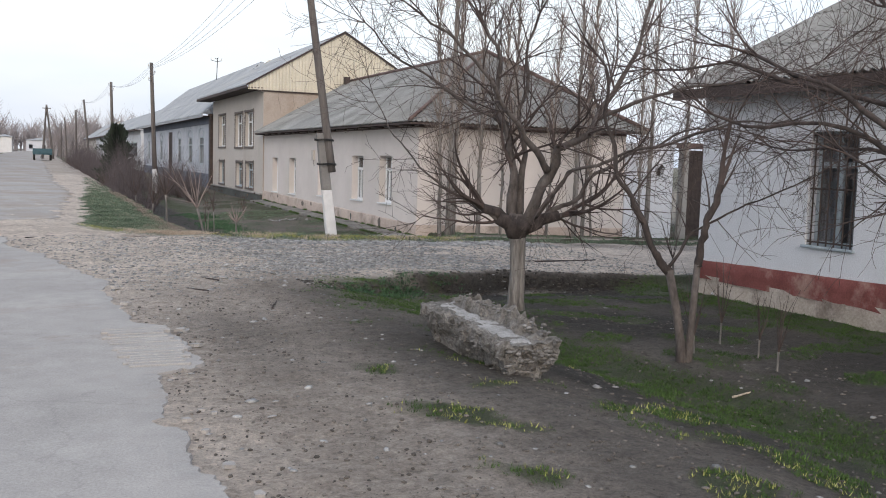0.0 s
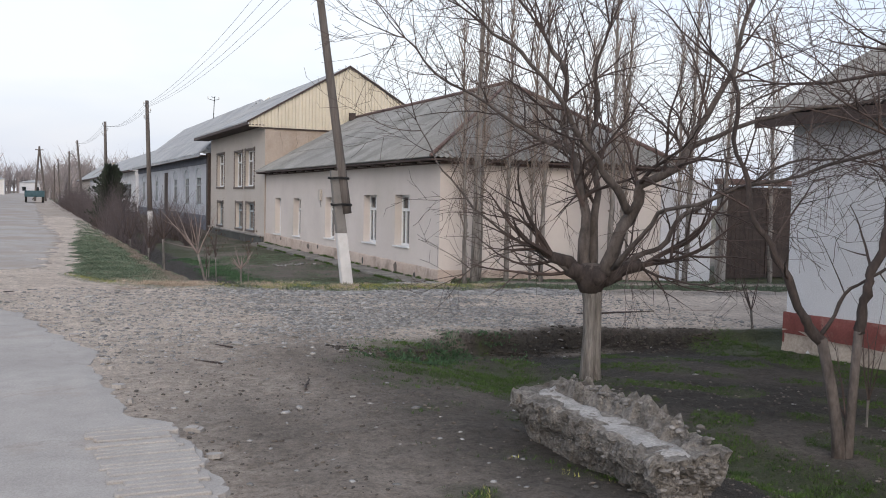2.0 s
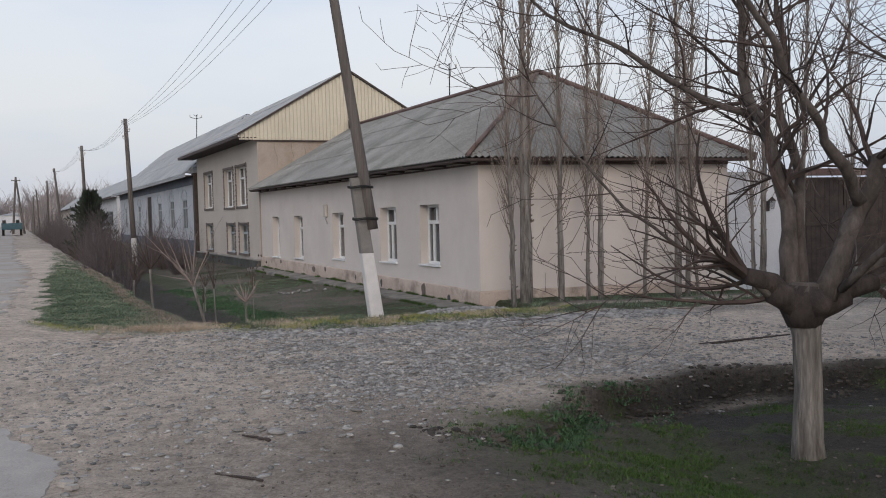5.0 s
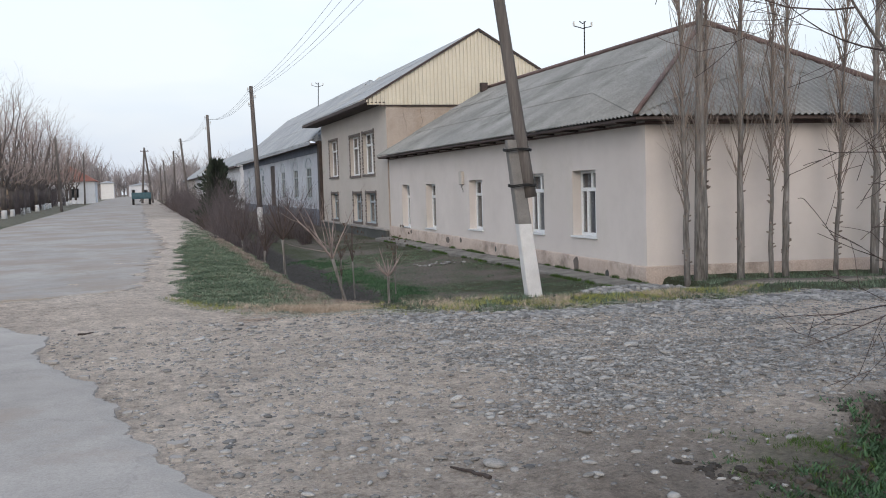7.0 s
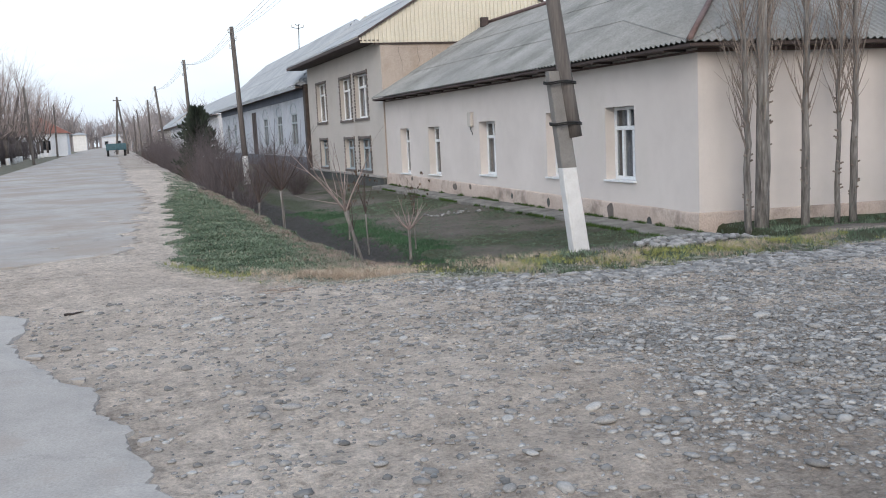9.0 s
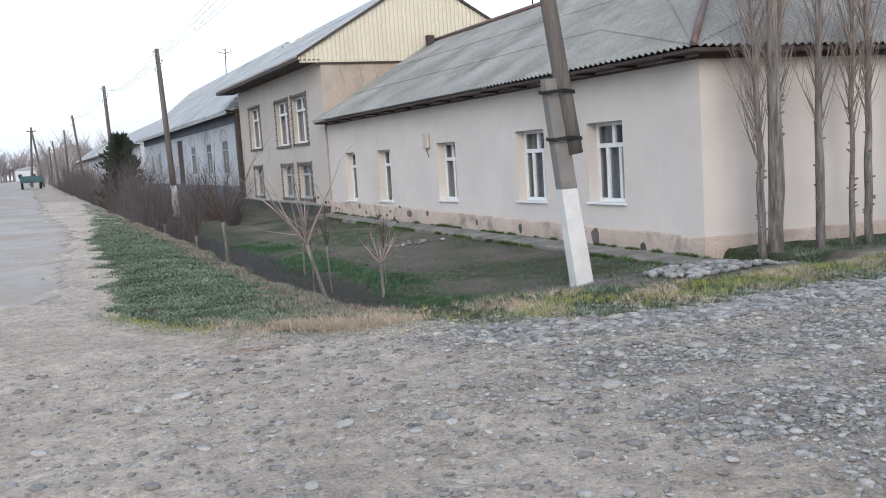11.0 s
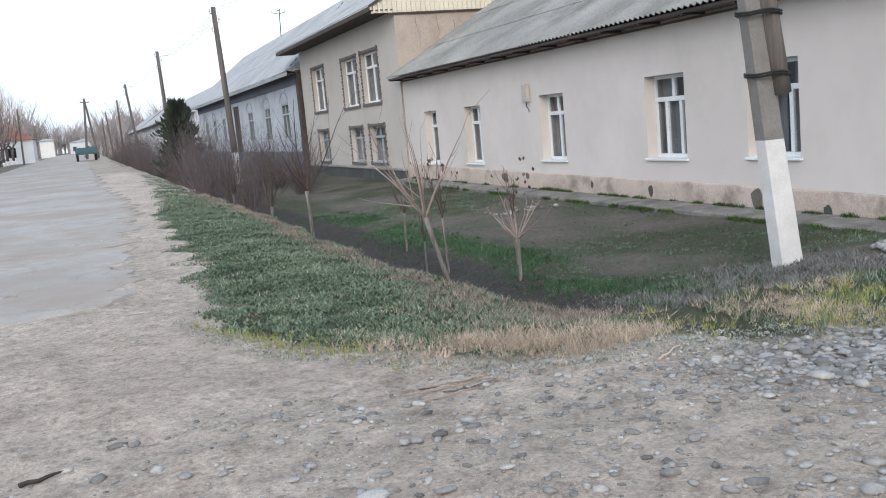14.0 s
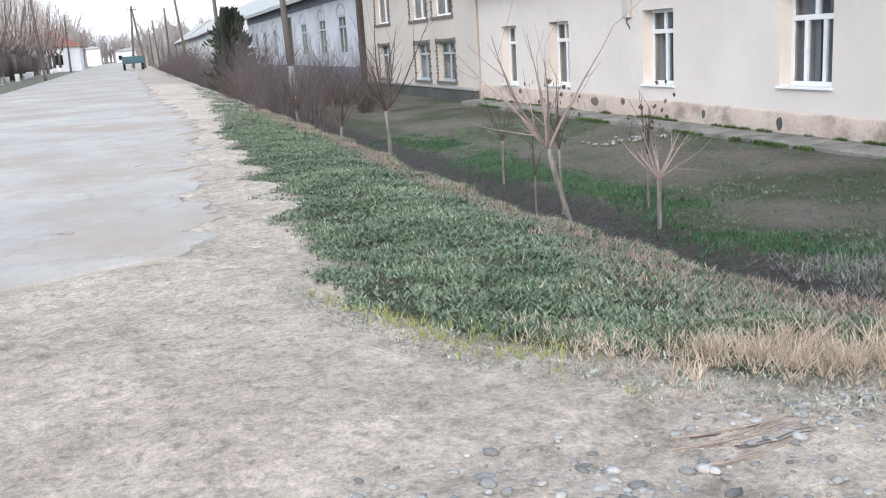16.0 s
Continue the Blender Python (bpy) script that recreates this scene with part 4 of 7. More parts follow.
def long_house(y0, y1, x, top, wall_mat, frieze_mat, ridge_x, ridge_z, windows, doors, base_z, label, roof_mat=SLATE_PALE, base_mat=PLASTER_C_TOP, arched=False, gable=False, hip=0.0):
    """A long low house along the street with a corrugated gable roof."""
    h = empty("house", x, y0, base_z)
    o = Vector(h.location)

    def put(name, bm, mat, lab="", smooth=False):
        bmesh.ops.translate(bm, verts=bm.verts, vec=-o)
        return part(name, bm, mat, h, lab, smooth)

    holes = windows + doors
    bm = bmesh.new()
    pierced_wall(bm, "x", x, 0.4, y0, y1, base_z - 0.3, top, holes)
    put("wall", bm, wall_mat)
    x1 = 2 * ridge_x - x
    for dims in ((x + 0.4, x1, y0, y0 + 0.4), (x + 0.4, x1, y1 - 0.4, y1), (x1 - 0.4, x1, y0 + 0.4, y1 - 0.4)):
        put("wall", boxes((*dims, base_z - 0.3, top)), wall_mat)
    put("ceiling_slab", boxes((x + 0.1, x1 - 0.1, y0 + 0.1, y1 - 0.1, top - 0.02, top + 0.06)), SOFFIT)
    if base_mat:
        put("base_panel", boxes((x - 0.06, x - 0.004, y0, y1, base_z - 0.3, base_z + 0.75), bevel=0.01), base_mat)
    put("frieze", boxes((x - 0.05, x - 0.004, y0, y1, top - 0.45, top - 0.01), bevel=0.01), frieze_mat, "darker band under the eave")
    ex, ez = x - 0.6, top + 0.06
    exr = 2 * ridge_x - ex
    run = y1 - y0 + 0.6
    nw = Vector((-(ridge_z - ez), 0, ridge_x - ex)).normalized()
    ne = Vector((ridge_z - ez, 0, ridge_x - ex)).normalized()
    corrugated("roof_slope", h, roof_mat, 4 * run / 0.4, lambda u: (Vector((ex, y0 - 0.3 + run * u, ez)) - o, Vector((ex, y0 - 0.3 + run * u, ez)) + Vector((ridge_x - ex, 0, ridge_z - ez)) * min(1, run * u / max(hip, 0.001)) - o, nw), 3, amp=0.03, pitch=0.4, run=run)
    corrugated("roof_slope", h, roof_mat, 4 * run / 0.4, lambda u: (Vector((exr, y0 - 0.3 + run * u, ez)) - o, Vector((exr, y0 - 0.3 + run * u, ez)) + Vector((ridge_x - exr, 0, ridge_z - ez)) * min(1, run * u / max(hip, 0.001)) - o, ne), 3, amp=0.03, pitch=0.4, run=run)
    put("fascia", boxes((ex, ex + 0.04, y0 - 0.3, y1 + 0.3, ez - 0.16, ez)), SLATE_PALE if gable else FASCIA)
    put("soffit", boxes((ex + 0.04, x - 0.004, y0 - 0.3, y1 + 0.3, ez - 0.1, ez - 0.07)), SOFFIT)
    gy, cut = y0 - 0.1, 0.0
    if hip:
        hn = Vector((0, -(ridge_z - ez), hip)).normalized()
        corrugated("roof_slope", h, roof_mat, 4 * (exr - ex) / 0.4, lambda u: (Vector((ex + (exr - ex) * u, y0 - 0.3, ez)) - o, Vector((ex + (exr - ex) * u, y0 - 0.3, ez)) + Vector((0, hip, ridge_z - ez)) * (1 - abs(2 * u - 1)) - o, hn), 3, amp=0.03, pitch=0.4, run=exr - ex)
        gy, cut = y0 - 0.3 + hip * 0.62, 0.62
    V, F = [], []
    ribs = []
    gx = ex + 0.3 + cut * (ridge_x - ex)
    while gx < exr - 0.3 - cut * (ridge_x - ex):
        ribs += [(gx, 0.0), (gx + 0.12, 0.0), (gx + 0.16, -0.05), (gx + 0.26, -0.05), (gx + 0.30, 0.0)]
        gx += 0.42
    for cx, cy in ribs:
        zt = ridge_z - abs(cx - ridge_x) * (ridge_z - ez) / (ridge_x - ex) - 0.05
        zl = top + cut * (ridge_z - ez)
        V += [Vector((cx, gy + cy, zl)) - o, Vector((cx, gy + cy, max(zl + 0.01, zt))) - o]
    for i in range(len(ribs) - 1):
        F.append((2 * i, 2 * i + 2, 2 * i + 3, 2 * i + 1))
    raw("gable_siding", V, F, SIDING if gable else wall_mat, h)
    for a, b, c, d in windows:
        mid, bar = (a + b) / 2, c + (d - c) * 0.68
        bm = bmesh.new()
        pierced_wall(bm, "x", x + 0.03, 0.06, a, b, c, d, [(a + 0.08, mid - 0.04, c + 0.08, bar), (mid + 0.04, b - 0.08, c + 0.08, bar), (a + 0.08, mid - 0.04, bar + 0.08, d - 0.08), (mid + 0.04, b - 0.08, bar + 0.08, d - 0.08)])
        w = put("window", bm, OLD_FRAME)
        g = raw("pane", [Vector(p) - o for p in ((x + 0.06, a, c), (x + 0.06, b, c), (x + 0.06, b, d), (x + 0.06, a, d))], [(0, 1, 2, 3)], OLD_GLASS, w)
        if arched:
            V, F = [], []
            cy, rr = (a + b) / 2, (b - a) / 2 + 0.1
            tube(V, F, [Vector((x - 0.01, cy + rr * math.cos(t * math.pi / 10), d + 0.02 + 0.55 * rr * math.sin(t * math.pi / 10))) - o for t in range(11)], [0.035] * 11, 5)
            raw("window_arch", V, F, OLD_FRAME, h)
    for a, b, c, d in doors:
        put("door", boxes((x + 0.06, x + 0.12, a, b, c, d), (x + 0.04, x + 0.06, a + 0.12, (a + b) / 2 - 0.06, c + 0.2, d - 0.2), (x + 0.04, x + 0.06, (a + b) / 2 + 0.06, b - 0.12, c + 0.2, d - 0.2)), DARK_METAL, "dark double door")
    return tagged(h, label, "house")


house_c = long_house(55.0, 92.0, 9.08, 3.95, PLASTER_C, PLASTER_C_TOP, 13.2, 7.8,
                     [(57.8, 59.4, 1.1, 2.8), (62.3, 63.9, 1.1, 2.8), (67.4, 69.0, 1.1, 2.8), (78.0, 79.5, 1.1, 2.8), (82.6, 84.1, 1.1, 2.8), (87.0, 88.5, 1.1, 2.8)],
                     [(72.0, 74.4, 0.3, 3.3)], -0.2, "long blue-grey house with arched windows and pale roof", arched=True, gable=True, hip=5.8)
bm = boxes((8.9, 9.3, 54.45, 54.95, -0.5, 4.0), (8.86, 9.34, 54.43, 54.97, 3.9, 4.05), bevel=0.02)
tagged(part("gate_pillar", bm, DARK_METAL), "tall dark brown painted pillar between two houses", "pillar")
long_house(95.0, 134.0, 9.1, 3.9, WHITEWASH, WHITEWASH, 12.6, 6.5, [(99 + 5 * i, 105.3 + 5 * i, 1.2, 2.7) for i in range(5)], [], 0.1, "long whitewashed house with grey gable roof", base_mat=None)
long_house(136.0, 172.0, 9.3, 3.9, WHITEWASH, PLASTER_C, 13.4, 6.8, [(140 + 6 * i, 141.3 + 6 * i, 1.3, 2.7) for i in range(5)], [], 0.3, "distant whitewashed house with slate roof", base_mat=None)
long_house(178.0, 214.0, 9.6, 4.0, PLASTER_B, PLASTER_B, 13.6, 7.2, [(182 + 6 * i, 183.3 + 6 * i, 1.4, 2.8) for i in range(5)], [], 0.5, "distant grey house with slate roof", base_mat=None)

# ---- whitewashed corner house across the side street ----
WX, WY1 = 9.75, 12.1
W_WIN = [(8.93, 9.78, 0.70, 2.30), (4.6, 5.5, 0.70, 2.30)]


def house_w():
    h = empty("house", WX, WY1, -0.4)
    o = Vector(h.location)

    def put(name, bm, mat, lab="", smooth=False):
        bmesh.ops.translate(bm, verts=bm.verts, vec=-o)
        return part(name, bm, mat, h, lab, smooth)

    bm = bmesh.new()
    pierced_wall(bm, "x", WX, 0.4, -8, WY1, -0.7, 2.95, W_WIN)
    put("wall", bm, WHITEWASH, "bluish whitewashed wall, rain-streaked")
    for dims in ((WX + 0.4, WX + 8, WY1 - 0.4, WY1), (WX + 0.4, WX + 8, -8, -7.6), (WX + 7.6, WX + 8, -7.6, WY1 - 0.4)):
        put("wall", boxes((*dims, -0.8, 2.95)), WHITEWASH)
    put("ceiling_slab", boxes((WX + 0.1, WX + 7.9, -7.9, WY1 - 0.1, 2.92, 3.0)), SOFFIT)
    bm = bmesh.new()
    prev = None
    for i in range(60):
        y = -8 + (WY1 + 0.03 + 8) * i / 59
        zt = 0.23 + 0.02 * (WY1 - y) + 0.01 * noise.noise((y * 2, 0, 0))
        zb = -0.06 + 0.05 * noise.noise((y * 1.4, 3, 0))
        cur = [bm.verts.new((WX - 0.035, y, zb)), bm.verts.new((WX - 0.035, y, (zb + zt) / 2)), bm.verts.new((WX - 0.03, y, zt)), bm.verts.new((WX + 0.01, y, zt + 0.01))]
        if prev:
            for a in range(3):
                bm.faces.new([prev[a], cur[a], cur[a + 1], prev[a + 1]])
        prev = cur
    put("painted_band", bm, RED_PAINT, "flaking red-oxide painted base band", True)
    bm = bmesh.new()
    prev = None
    for i in range(90):
        y = -8 + (WY1 + 0.03 + 8) * i / 89
        cur = [bm.verts.new((WX - 0.03 + 0.05 * noise.noise((y * 2.1, z * 4, 2)), y, z)) for z in (-0.8, -0.4, -0.3, -0.2, -0.12, 0.0)]
        if prev:
            for a in range(5):
                bm.faces.new([prev[a], cur[a], cur[a + 1], prev[a + 1]])
        prev = cur
    put("worn_base", bm, BARE_BASE, "crumbled base with render fallen off", True)
    put("painted_band", boxes((WX - 0.03, WX + 8, WY1, WY1 + 0.03, -0.8, 0.24)), RED_PAINT)
    run = WY1 + 0.35 + 8.4
    nw = Vector((-2.2, 0, 4.4)).normalized()
    corrugated("roof_slope", h, SLATE, 4 * run / 0.15, lambda u: (Vector((WX - 0.4, -8.4 + run * u, 3.02)) - o, Vector((WX + 4, -8.4 + run * u, 5.2)) - o, nw), 3, run=run)
    bm = bmesh.new()
    q = [bm.verts.new(p) for p in ((WX + 4, -8.4, 5.2), (WX + 8.4, -8.4, 3.0), (WX + 8.4, WY1 + 0.35, 3.0), (WX + 4, WY1 + 0.35, 5.2))]
    bm.faces.new(q)
    q2 = [bm.verts.new(p) for p in ((WX - 0.3, WY1 - 0.02, 2.95), (WX + 8.3, WY1 - 0.02, 2.95), (WX + 4, WY1 - 0.02, 5.15))]
    bm.faces.new(q2)
    put("roof_slope", bm, SLATE)
    put("fascia", boxes((WX - 0.4, WX - 0.36, -8.4, WY1 + 0.35, 2.84, 3.0)), FASCIA)
    put("soffit", boxes((WX - 0.36, WX - 0.004, -8.4, WY1 + 0.35, 2.9, 2.93)), SOFFIT)
    return tagged(h, "single-storey whitewashed house with flaking red base band", "house")


house_w()
for i, (a, b, c, d) in enumerate(W_WIN):
    w = window_unit("window_%d" % (i + 12), "x", WX, a, b, c, d, 0.16, TWO, frame_mat=OLD_FRAME, label="dark barred window in a whitewashed wall")
    o = Vector(w.location)
    for k in range(6):
        y = a + (b - a) * (k + 0.5) / 6
        V, F = [], []
        tube(V, F, [Vector((WX + 0.03, y, c + (d - c) * t / 6)) - o for t in range(7)], [0.012] * 7, 6)
        raw("window_bar", V, F, DARK_METAL, w)
    for z in (c + 0.05, (c + d) / 2, d - 0.05):
        V, F = [], []
        tube(V, F, [Vector((WX + 0.045, a, z)) - o, Vector((WX + 0.045, b, z)) - o], [0.013] * 2, 6)
        raw("window_bar", V, F, DARK_METAL, w)

# ---- side street gate and walls ----
bm = boxes((15.76, 17.5, 22.95, 23.25, -0.8, 2.35), (15.76, 17.54, 22.9, 23.3, 2.35, 2.43))
tagged(part("wall_gateside", bm, WHITEWASH), "short whitewashed wall beside a gate", "wall", kind="structure")


def wall_lantern():
    h = empty("wall_lantern", 16.95, 22.93, 1.6)
    part("backplate", boxes((-0.05, 0.05, -0.02, 0.015, -0.12, 0.12), bevel=0.01), DARK_METAL, h)
    V, F = [], []
    tube(V, F, [Vector((0, -0.02 - 0.025 * i, 0.08 + 0.05 * math.sin(i * 0.6))) for i in range(6)], [0.012] * 6, 6)
    raw("arm", V, F, DARK_METAL, h)
    bm = bmesh.new()
    bmesh.ops.create_cone(bm, cap_ends=True, segments=6, radius1=0.05, radius2=0.09, depth=0.2, matrix=Matrix.Translation((0, -0.14, 0.02)))
    part("glass_body", bm, GLASS, h)
    bm = bmesh.new()
    bmesh.ops.create_cone(bm, cap_ends=True, segments=6, radius1=0.11, radius2=0.01, depth=0.1, matrix=Matrix.Translation((0, -0.14, 0.17)))
    part("roof_cap", bm, DARK_METAL, h)
    return tagged(h, "small black iron lantern fixed on a whitewashed wall", "lantern")


wall_lantern()


def street_gate():
    h = empty("metal_gate", 17.8, 23.0, -0.42)
    for x in (0.0, 3.4):
        part("gate_post", boxes((x, x + 0.22, -0.12, 0.12, -0.3, 2.75), bevel=0.01), CONCRETE, h)
    part("lintel", boxes((-0.1, 3.75, -0.16, 0.16, 2.75, 2.92), bevel=0.01), RIDGE_METAL, h, "brown painted beam over the gate")
    for k in range(2):
        x0 = 0.24 + k * 1.58
        leaf = part("gate_leaf", boxes((x0, x0 + 0.06, -0.04, 0.04, 0.08, 2.7), (x0 + 1.5, x0 + 1.56, -0.04, 0.04, 0.08, 2.7), (x0 + 0.06, x0 + 1.5, -0.04, 0.04, 0.08, 0.16), (x0 + 0.06, x0 + 1.5, -0.04, 0.04, 2.62, 2.7), (x0 + 0.06, x0 + 1.5, -0.04, 0.04, 1.5, 1.58)), DARK_METAL, h)
        for i in range(9):
            part("board", boxes((x0 + 0.07 + i * 0.158, x0 + 0.22 + i * 0.158, -0.012, 0.012, 0.16, 2.62)), DARK_METAL, leaf)
    return tagged(h, "dark brown metal double gate with concrete posts", "gate")


street_gate()
bm = boxes((21.5, 40, 22.9, 23.2, -0.8, 2.3), (21.45, 40.05, 22.85, 23.25, 2.3, 2.38))
tagged(part("wall_sidestreet", bm, PLASTER_B), "plain plastered yard wall along the side street", "wall", kind="structure")
bm = boxes((17.8, 40, 11.8, 12.1, -0.9, 2.2), (17.8, 40.05, 11.75, 12.15, 2.2, 2.28))
tagged(part("wall_sidestreet", bm, WHITEWASH), "plain whitewashed yard wall along the side street", "wall", kind="structure")


# ---- poles ----
def leaning_pole():
    h = empty("utility_pole", 6.58, 22.4, -0.38)
    lean = Vector((-0.128, 0.0, 1.0))
    # square concrete stub, whitewashed below
    def stub(z0, z1, mat, name, lab, w=0.135):
        bm = bmesh.new()
        n = 6
        rings = []
        for i in range(n + 1):
            z = z0 + (z1 - z0) * i / n
            c = lean * z + Vector((-0.01, 0, 0))
            s = w - 0.012 * z
            rings.append([bm.verts.new((c.x + sx * s * (1 + 0.04 * noise.noise((sx, z * 3, sy))), c.y + sy * s * 0.75, z)) for sx, sy in ((-1, -0.8), (-0.8, -1), (0.8, -1), (1, -0.8), (1, 0.8), (0.8, 1), (-0.8, 1), (-1, 0.8))])
        for a, b in zip(rings, rings[1:]):
            for k in range(8):
                bm.faces.new([a[k], a[(k + 1) % 8], b[(k + 1) % 8], b[k]])
        bm.faces.new(rings[-1])
        return part(name, bm, mat, h, lab)
    stub(-0.3, 1.30, LIME, "painted_foot", "whitewashed foot of the pole", 0.135)
    stub(1.30, 2.72, CONCRETE_OLD, "concrete_stub", "grey concrete stub, chipped", 0.135)
    V, F = [], []
    pts = [lean * z + Vector((0.16 - 0.018 * (z - 1.8), -0.05, 0)) for z in np.linspace(1.75, 7.6, 12)]
    tube(V, F, pts, list(np.linspace(0.112, 0.08, 12)), 10)
    raw("pole_shaft", V, F, POLE_WOOD, h, "dark tarred timber shaft", True)
    for z in (1.95, 2.55):
        V, F = [], []
        c = lean * z + Vector((0.06, -0.02, 0))
        for dz in (-0.012, 0.012):
            tube(V, F, [c + Vector((0.245 * math.cos(a), 0.175 * math.sin(a), dz + 0.01 * math.sin(a * 3))) for a in [k * math.pi / 9 for k in range(19)]], [0.012] * 19, 5, False)
        raw("wire_binding", V, F, WIRE, h, "wound black wire binding")
    top = pts[-1]
    part("cross_arm", boxes((top.x - 0.6, top.x + 0.6, -0.1, -0.02, 7.15, 7.25)), POLE_WOOD, h)
    for dx in (-0.5, -0.2, 0.2, 0.5):
        bm = bmesh.new()
        bmesh.ops.create_cone(bm, cap_ends=True, segments=8, radius1=0.04, radius2=0.025, depth=0.12, matrix=Matrix.Translation((top.x + dx, -0.06, 7.31)))
        part("insulator", bm, CERAMIC, h)
    return tagged(h, "leaning timber utility pole lashed to a whitewashed concrete stub", "utility pole")


leaning_pole()


def street_pole(x, y, tall, lean=(0.0, 0.0), white=True):
    z = ground_z(x, y) if y < 60 else float(height(x, y))
    h = empty("utility_pole", x, y, z)
    L = Vector((lean[0], lean[1], 1.0))
    V, F = [], []
    tube(V, F, [L * v for v in np.linspace(1.3 if white else -0.3, tall, 8)], list(np.linspace(0.13, 0.09, 8)), 8)
    raw("pole_shaft", V, F, POLE_WOOD, h, "", True)
    if white:
        V, F = [], []
        tube(V, F, [L * v for v in np.linspace(-0.3, 1.3, 4)], [0.15, 0.14, 0.135, 0.13], 8)
        raw("painted_foot", V, F, LIME, h, "whitewashed foot", True)
    for k, dz in enumerate((0.25, 0.6, 0.95)):
        s = 1 if k % 2 else -1
        V, F = [], []
        c = L * (tall - dz)
        tube(V, F, [c, c + Vector((0.16 * s, 0, 0)), c + Vector((0.16 * s, 0, 0.1))], [0.012] * 3, 5)
        hook = raw("hook", V, F, WIRE, h)
        bm = bmesh.new()
        bmesh.ops.create_cone(bm, cap_ends=True, segments=7, radius1=0.045, radius2=0.025, depth=0.11, matrix=Matrix.Translation(c + Vector((0.16 * s, 0, 0.13))))
        part("insulator", bm, CERAMIC, h)
    tagged(h, "dark timber utility pole with insulator hooks at its top", "utility pole", group="street poles")
    return h


POLES = [(5.65, 52.5, 7.0, (-0.03, 0.0)), (4.75, 70.0, 6.9, (-0.02, 0.0)), (4.6, 98.0, 7.0, (-0.08, 0.0)), (4.2, 122.0, 7.0, (0.0, 0.0)), (4.0, 150.0, 7.0, (-0.05, 0)), (3.8, 178.0, 7.0, (0, 0))]
for p in POLES:
    street_pole(*p, white=p[1] < 60)
street_pole(-6.4, 96.0, 6.6, (-0.03, 0.0), False)
street_pole(-6.8, 140.0, 6.8, (0.02, 0.0), False)


def braced_pole(x, y, tall):
    """Two timber legs that meet at the top."""
    h = empty("utility_pole", x, y, float(height(x, y)))
    for foot in (-0.55, 0.75):
        V, F = [], []
        tube(V, F, [Vector((foot * (1 - k / 6), 0, -0.3 + (tall + 0.3) * k / 6)) for k in range(7)], [0.15, 0.14, 0.13, 0.125, 0.12, 0.11, 0.1], 8)
        raw("pole_leg", V, F, POLE_WOOD, h, "", True)
    part("cross_arm", boxes((-0.5, 0.5, -0.16, -0.1, tall - 0.5, tall - 0.4)), POLE_WOOD, h)
    for dx in (-0.4, 0.4):
        bm = bmesh.new()
        bmesh.ops.create_cone(bm, cap_ends=True, segments=7, radius1=0.045, radius2=0.025, depth=0.12, matrix=Matrix.Translation((dx, -0.13, tall - 0.34)))
        part("insulator", bm, CERAMIC, h)
    return tagged(h, "timber utility pole braced by a second leaning leg", "utility pole", group="street poles")


braced_pole(0.97, 128.0, 6.8)


def wires():
    heads = [Vector((5.6, 22.34, 6.95))] + [Vector((x + l[0] * t, y, float(height(x, y)) + t - 0.3)) for x, y, t, l in POLES]
    heads = [Vector((9.2, -6.0, 6.9))] + heads
    for k, off in enumerate((Vector((-0.5, 0, 0.1)), Vector((-0.2, 0, 0.1)), Vector((0.2, 0, 0.1)), Vector((0.5, 0, 0.1)))):
        V, F = [], []
        for a, b in zip(heads, heads[1:]):
            pa, pb = a + off * (1.0 if a.y < 30 else 0.35), b + off * (1.0 if b.y < 30 else 0.35)
            tube(V, F, [pa + (pb - pa) * t / 10 + Vector((0, 0, -0.45 * 4 * (t / 10) * (1 - t / 10))) for t in range(11)], [0.0055] * 11, 3, False)
        tagged(raw("overhead_wire", V, F, WIRE), "thin dark overhead wire strung from pole to pole", "wire", group="overhead wires")


wires()


def roof_aerial(x, y, z, tall):
    h = empty("roof_aerial", x, y, z)
    V, F = [], []
    tube(V, F, [Vector((0.02 * i, 0, tall * i / 4)) for i in range(5)], [0.03] * 5, 6)
    raw("mast", V, F, WIRE, h)
    for dz, w in ((0.25, 0.42), (0.05, 0.15)):
        V, F = [], []
        tube(V, F, [Vector((-w, 0, tall - dz + 0.05)), Vector((0, 0, tall - dz - 0.05)), Vector((w, 0, tall - dz + 0.05))], [0.022] * 3, 5)
        raw("cross_arm", V, F, WIRE, h)
    for s in (-0.42, 0.42):
        part("insulator", boxes((s - 0.03, s + 0.03, -0.03, 0.03, tall - 0.2, tall - 0.02)), CERAMIC, h)
    return tagged(h, "thin pole with a cross arm rising behind the roof ridge", "aerial")


roof_aerial(18.5, 44.0, 0.0, 8.4)
roof_aerial(13.0, 76.0, 7.5, 1.9)


# ---- trees ----
def rnd(a, b):
    return a + (b - a) * random.random()


def turned(d, angle, spin):
    """d leaned by an angle, about a spin round itself."""
    side = d.orthogonal().normalized()
    side.rotate(Matrix.Rotation(spin, 3, d))
    return (d * math.cos(angle) + side * math.sin(angle)).normalized()


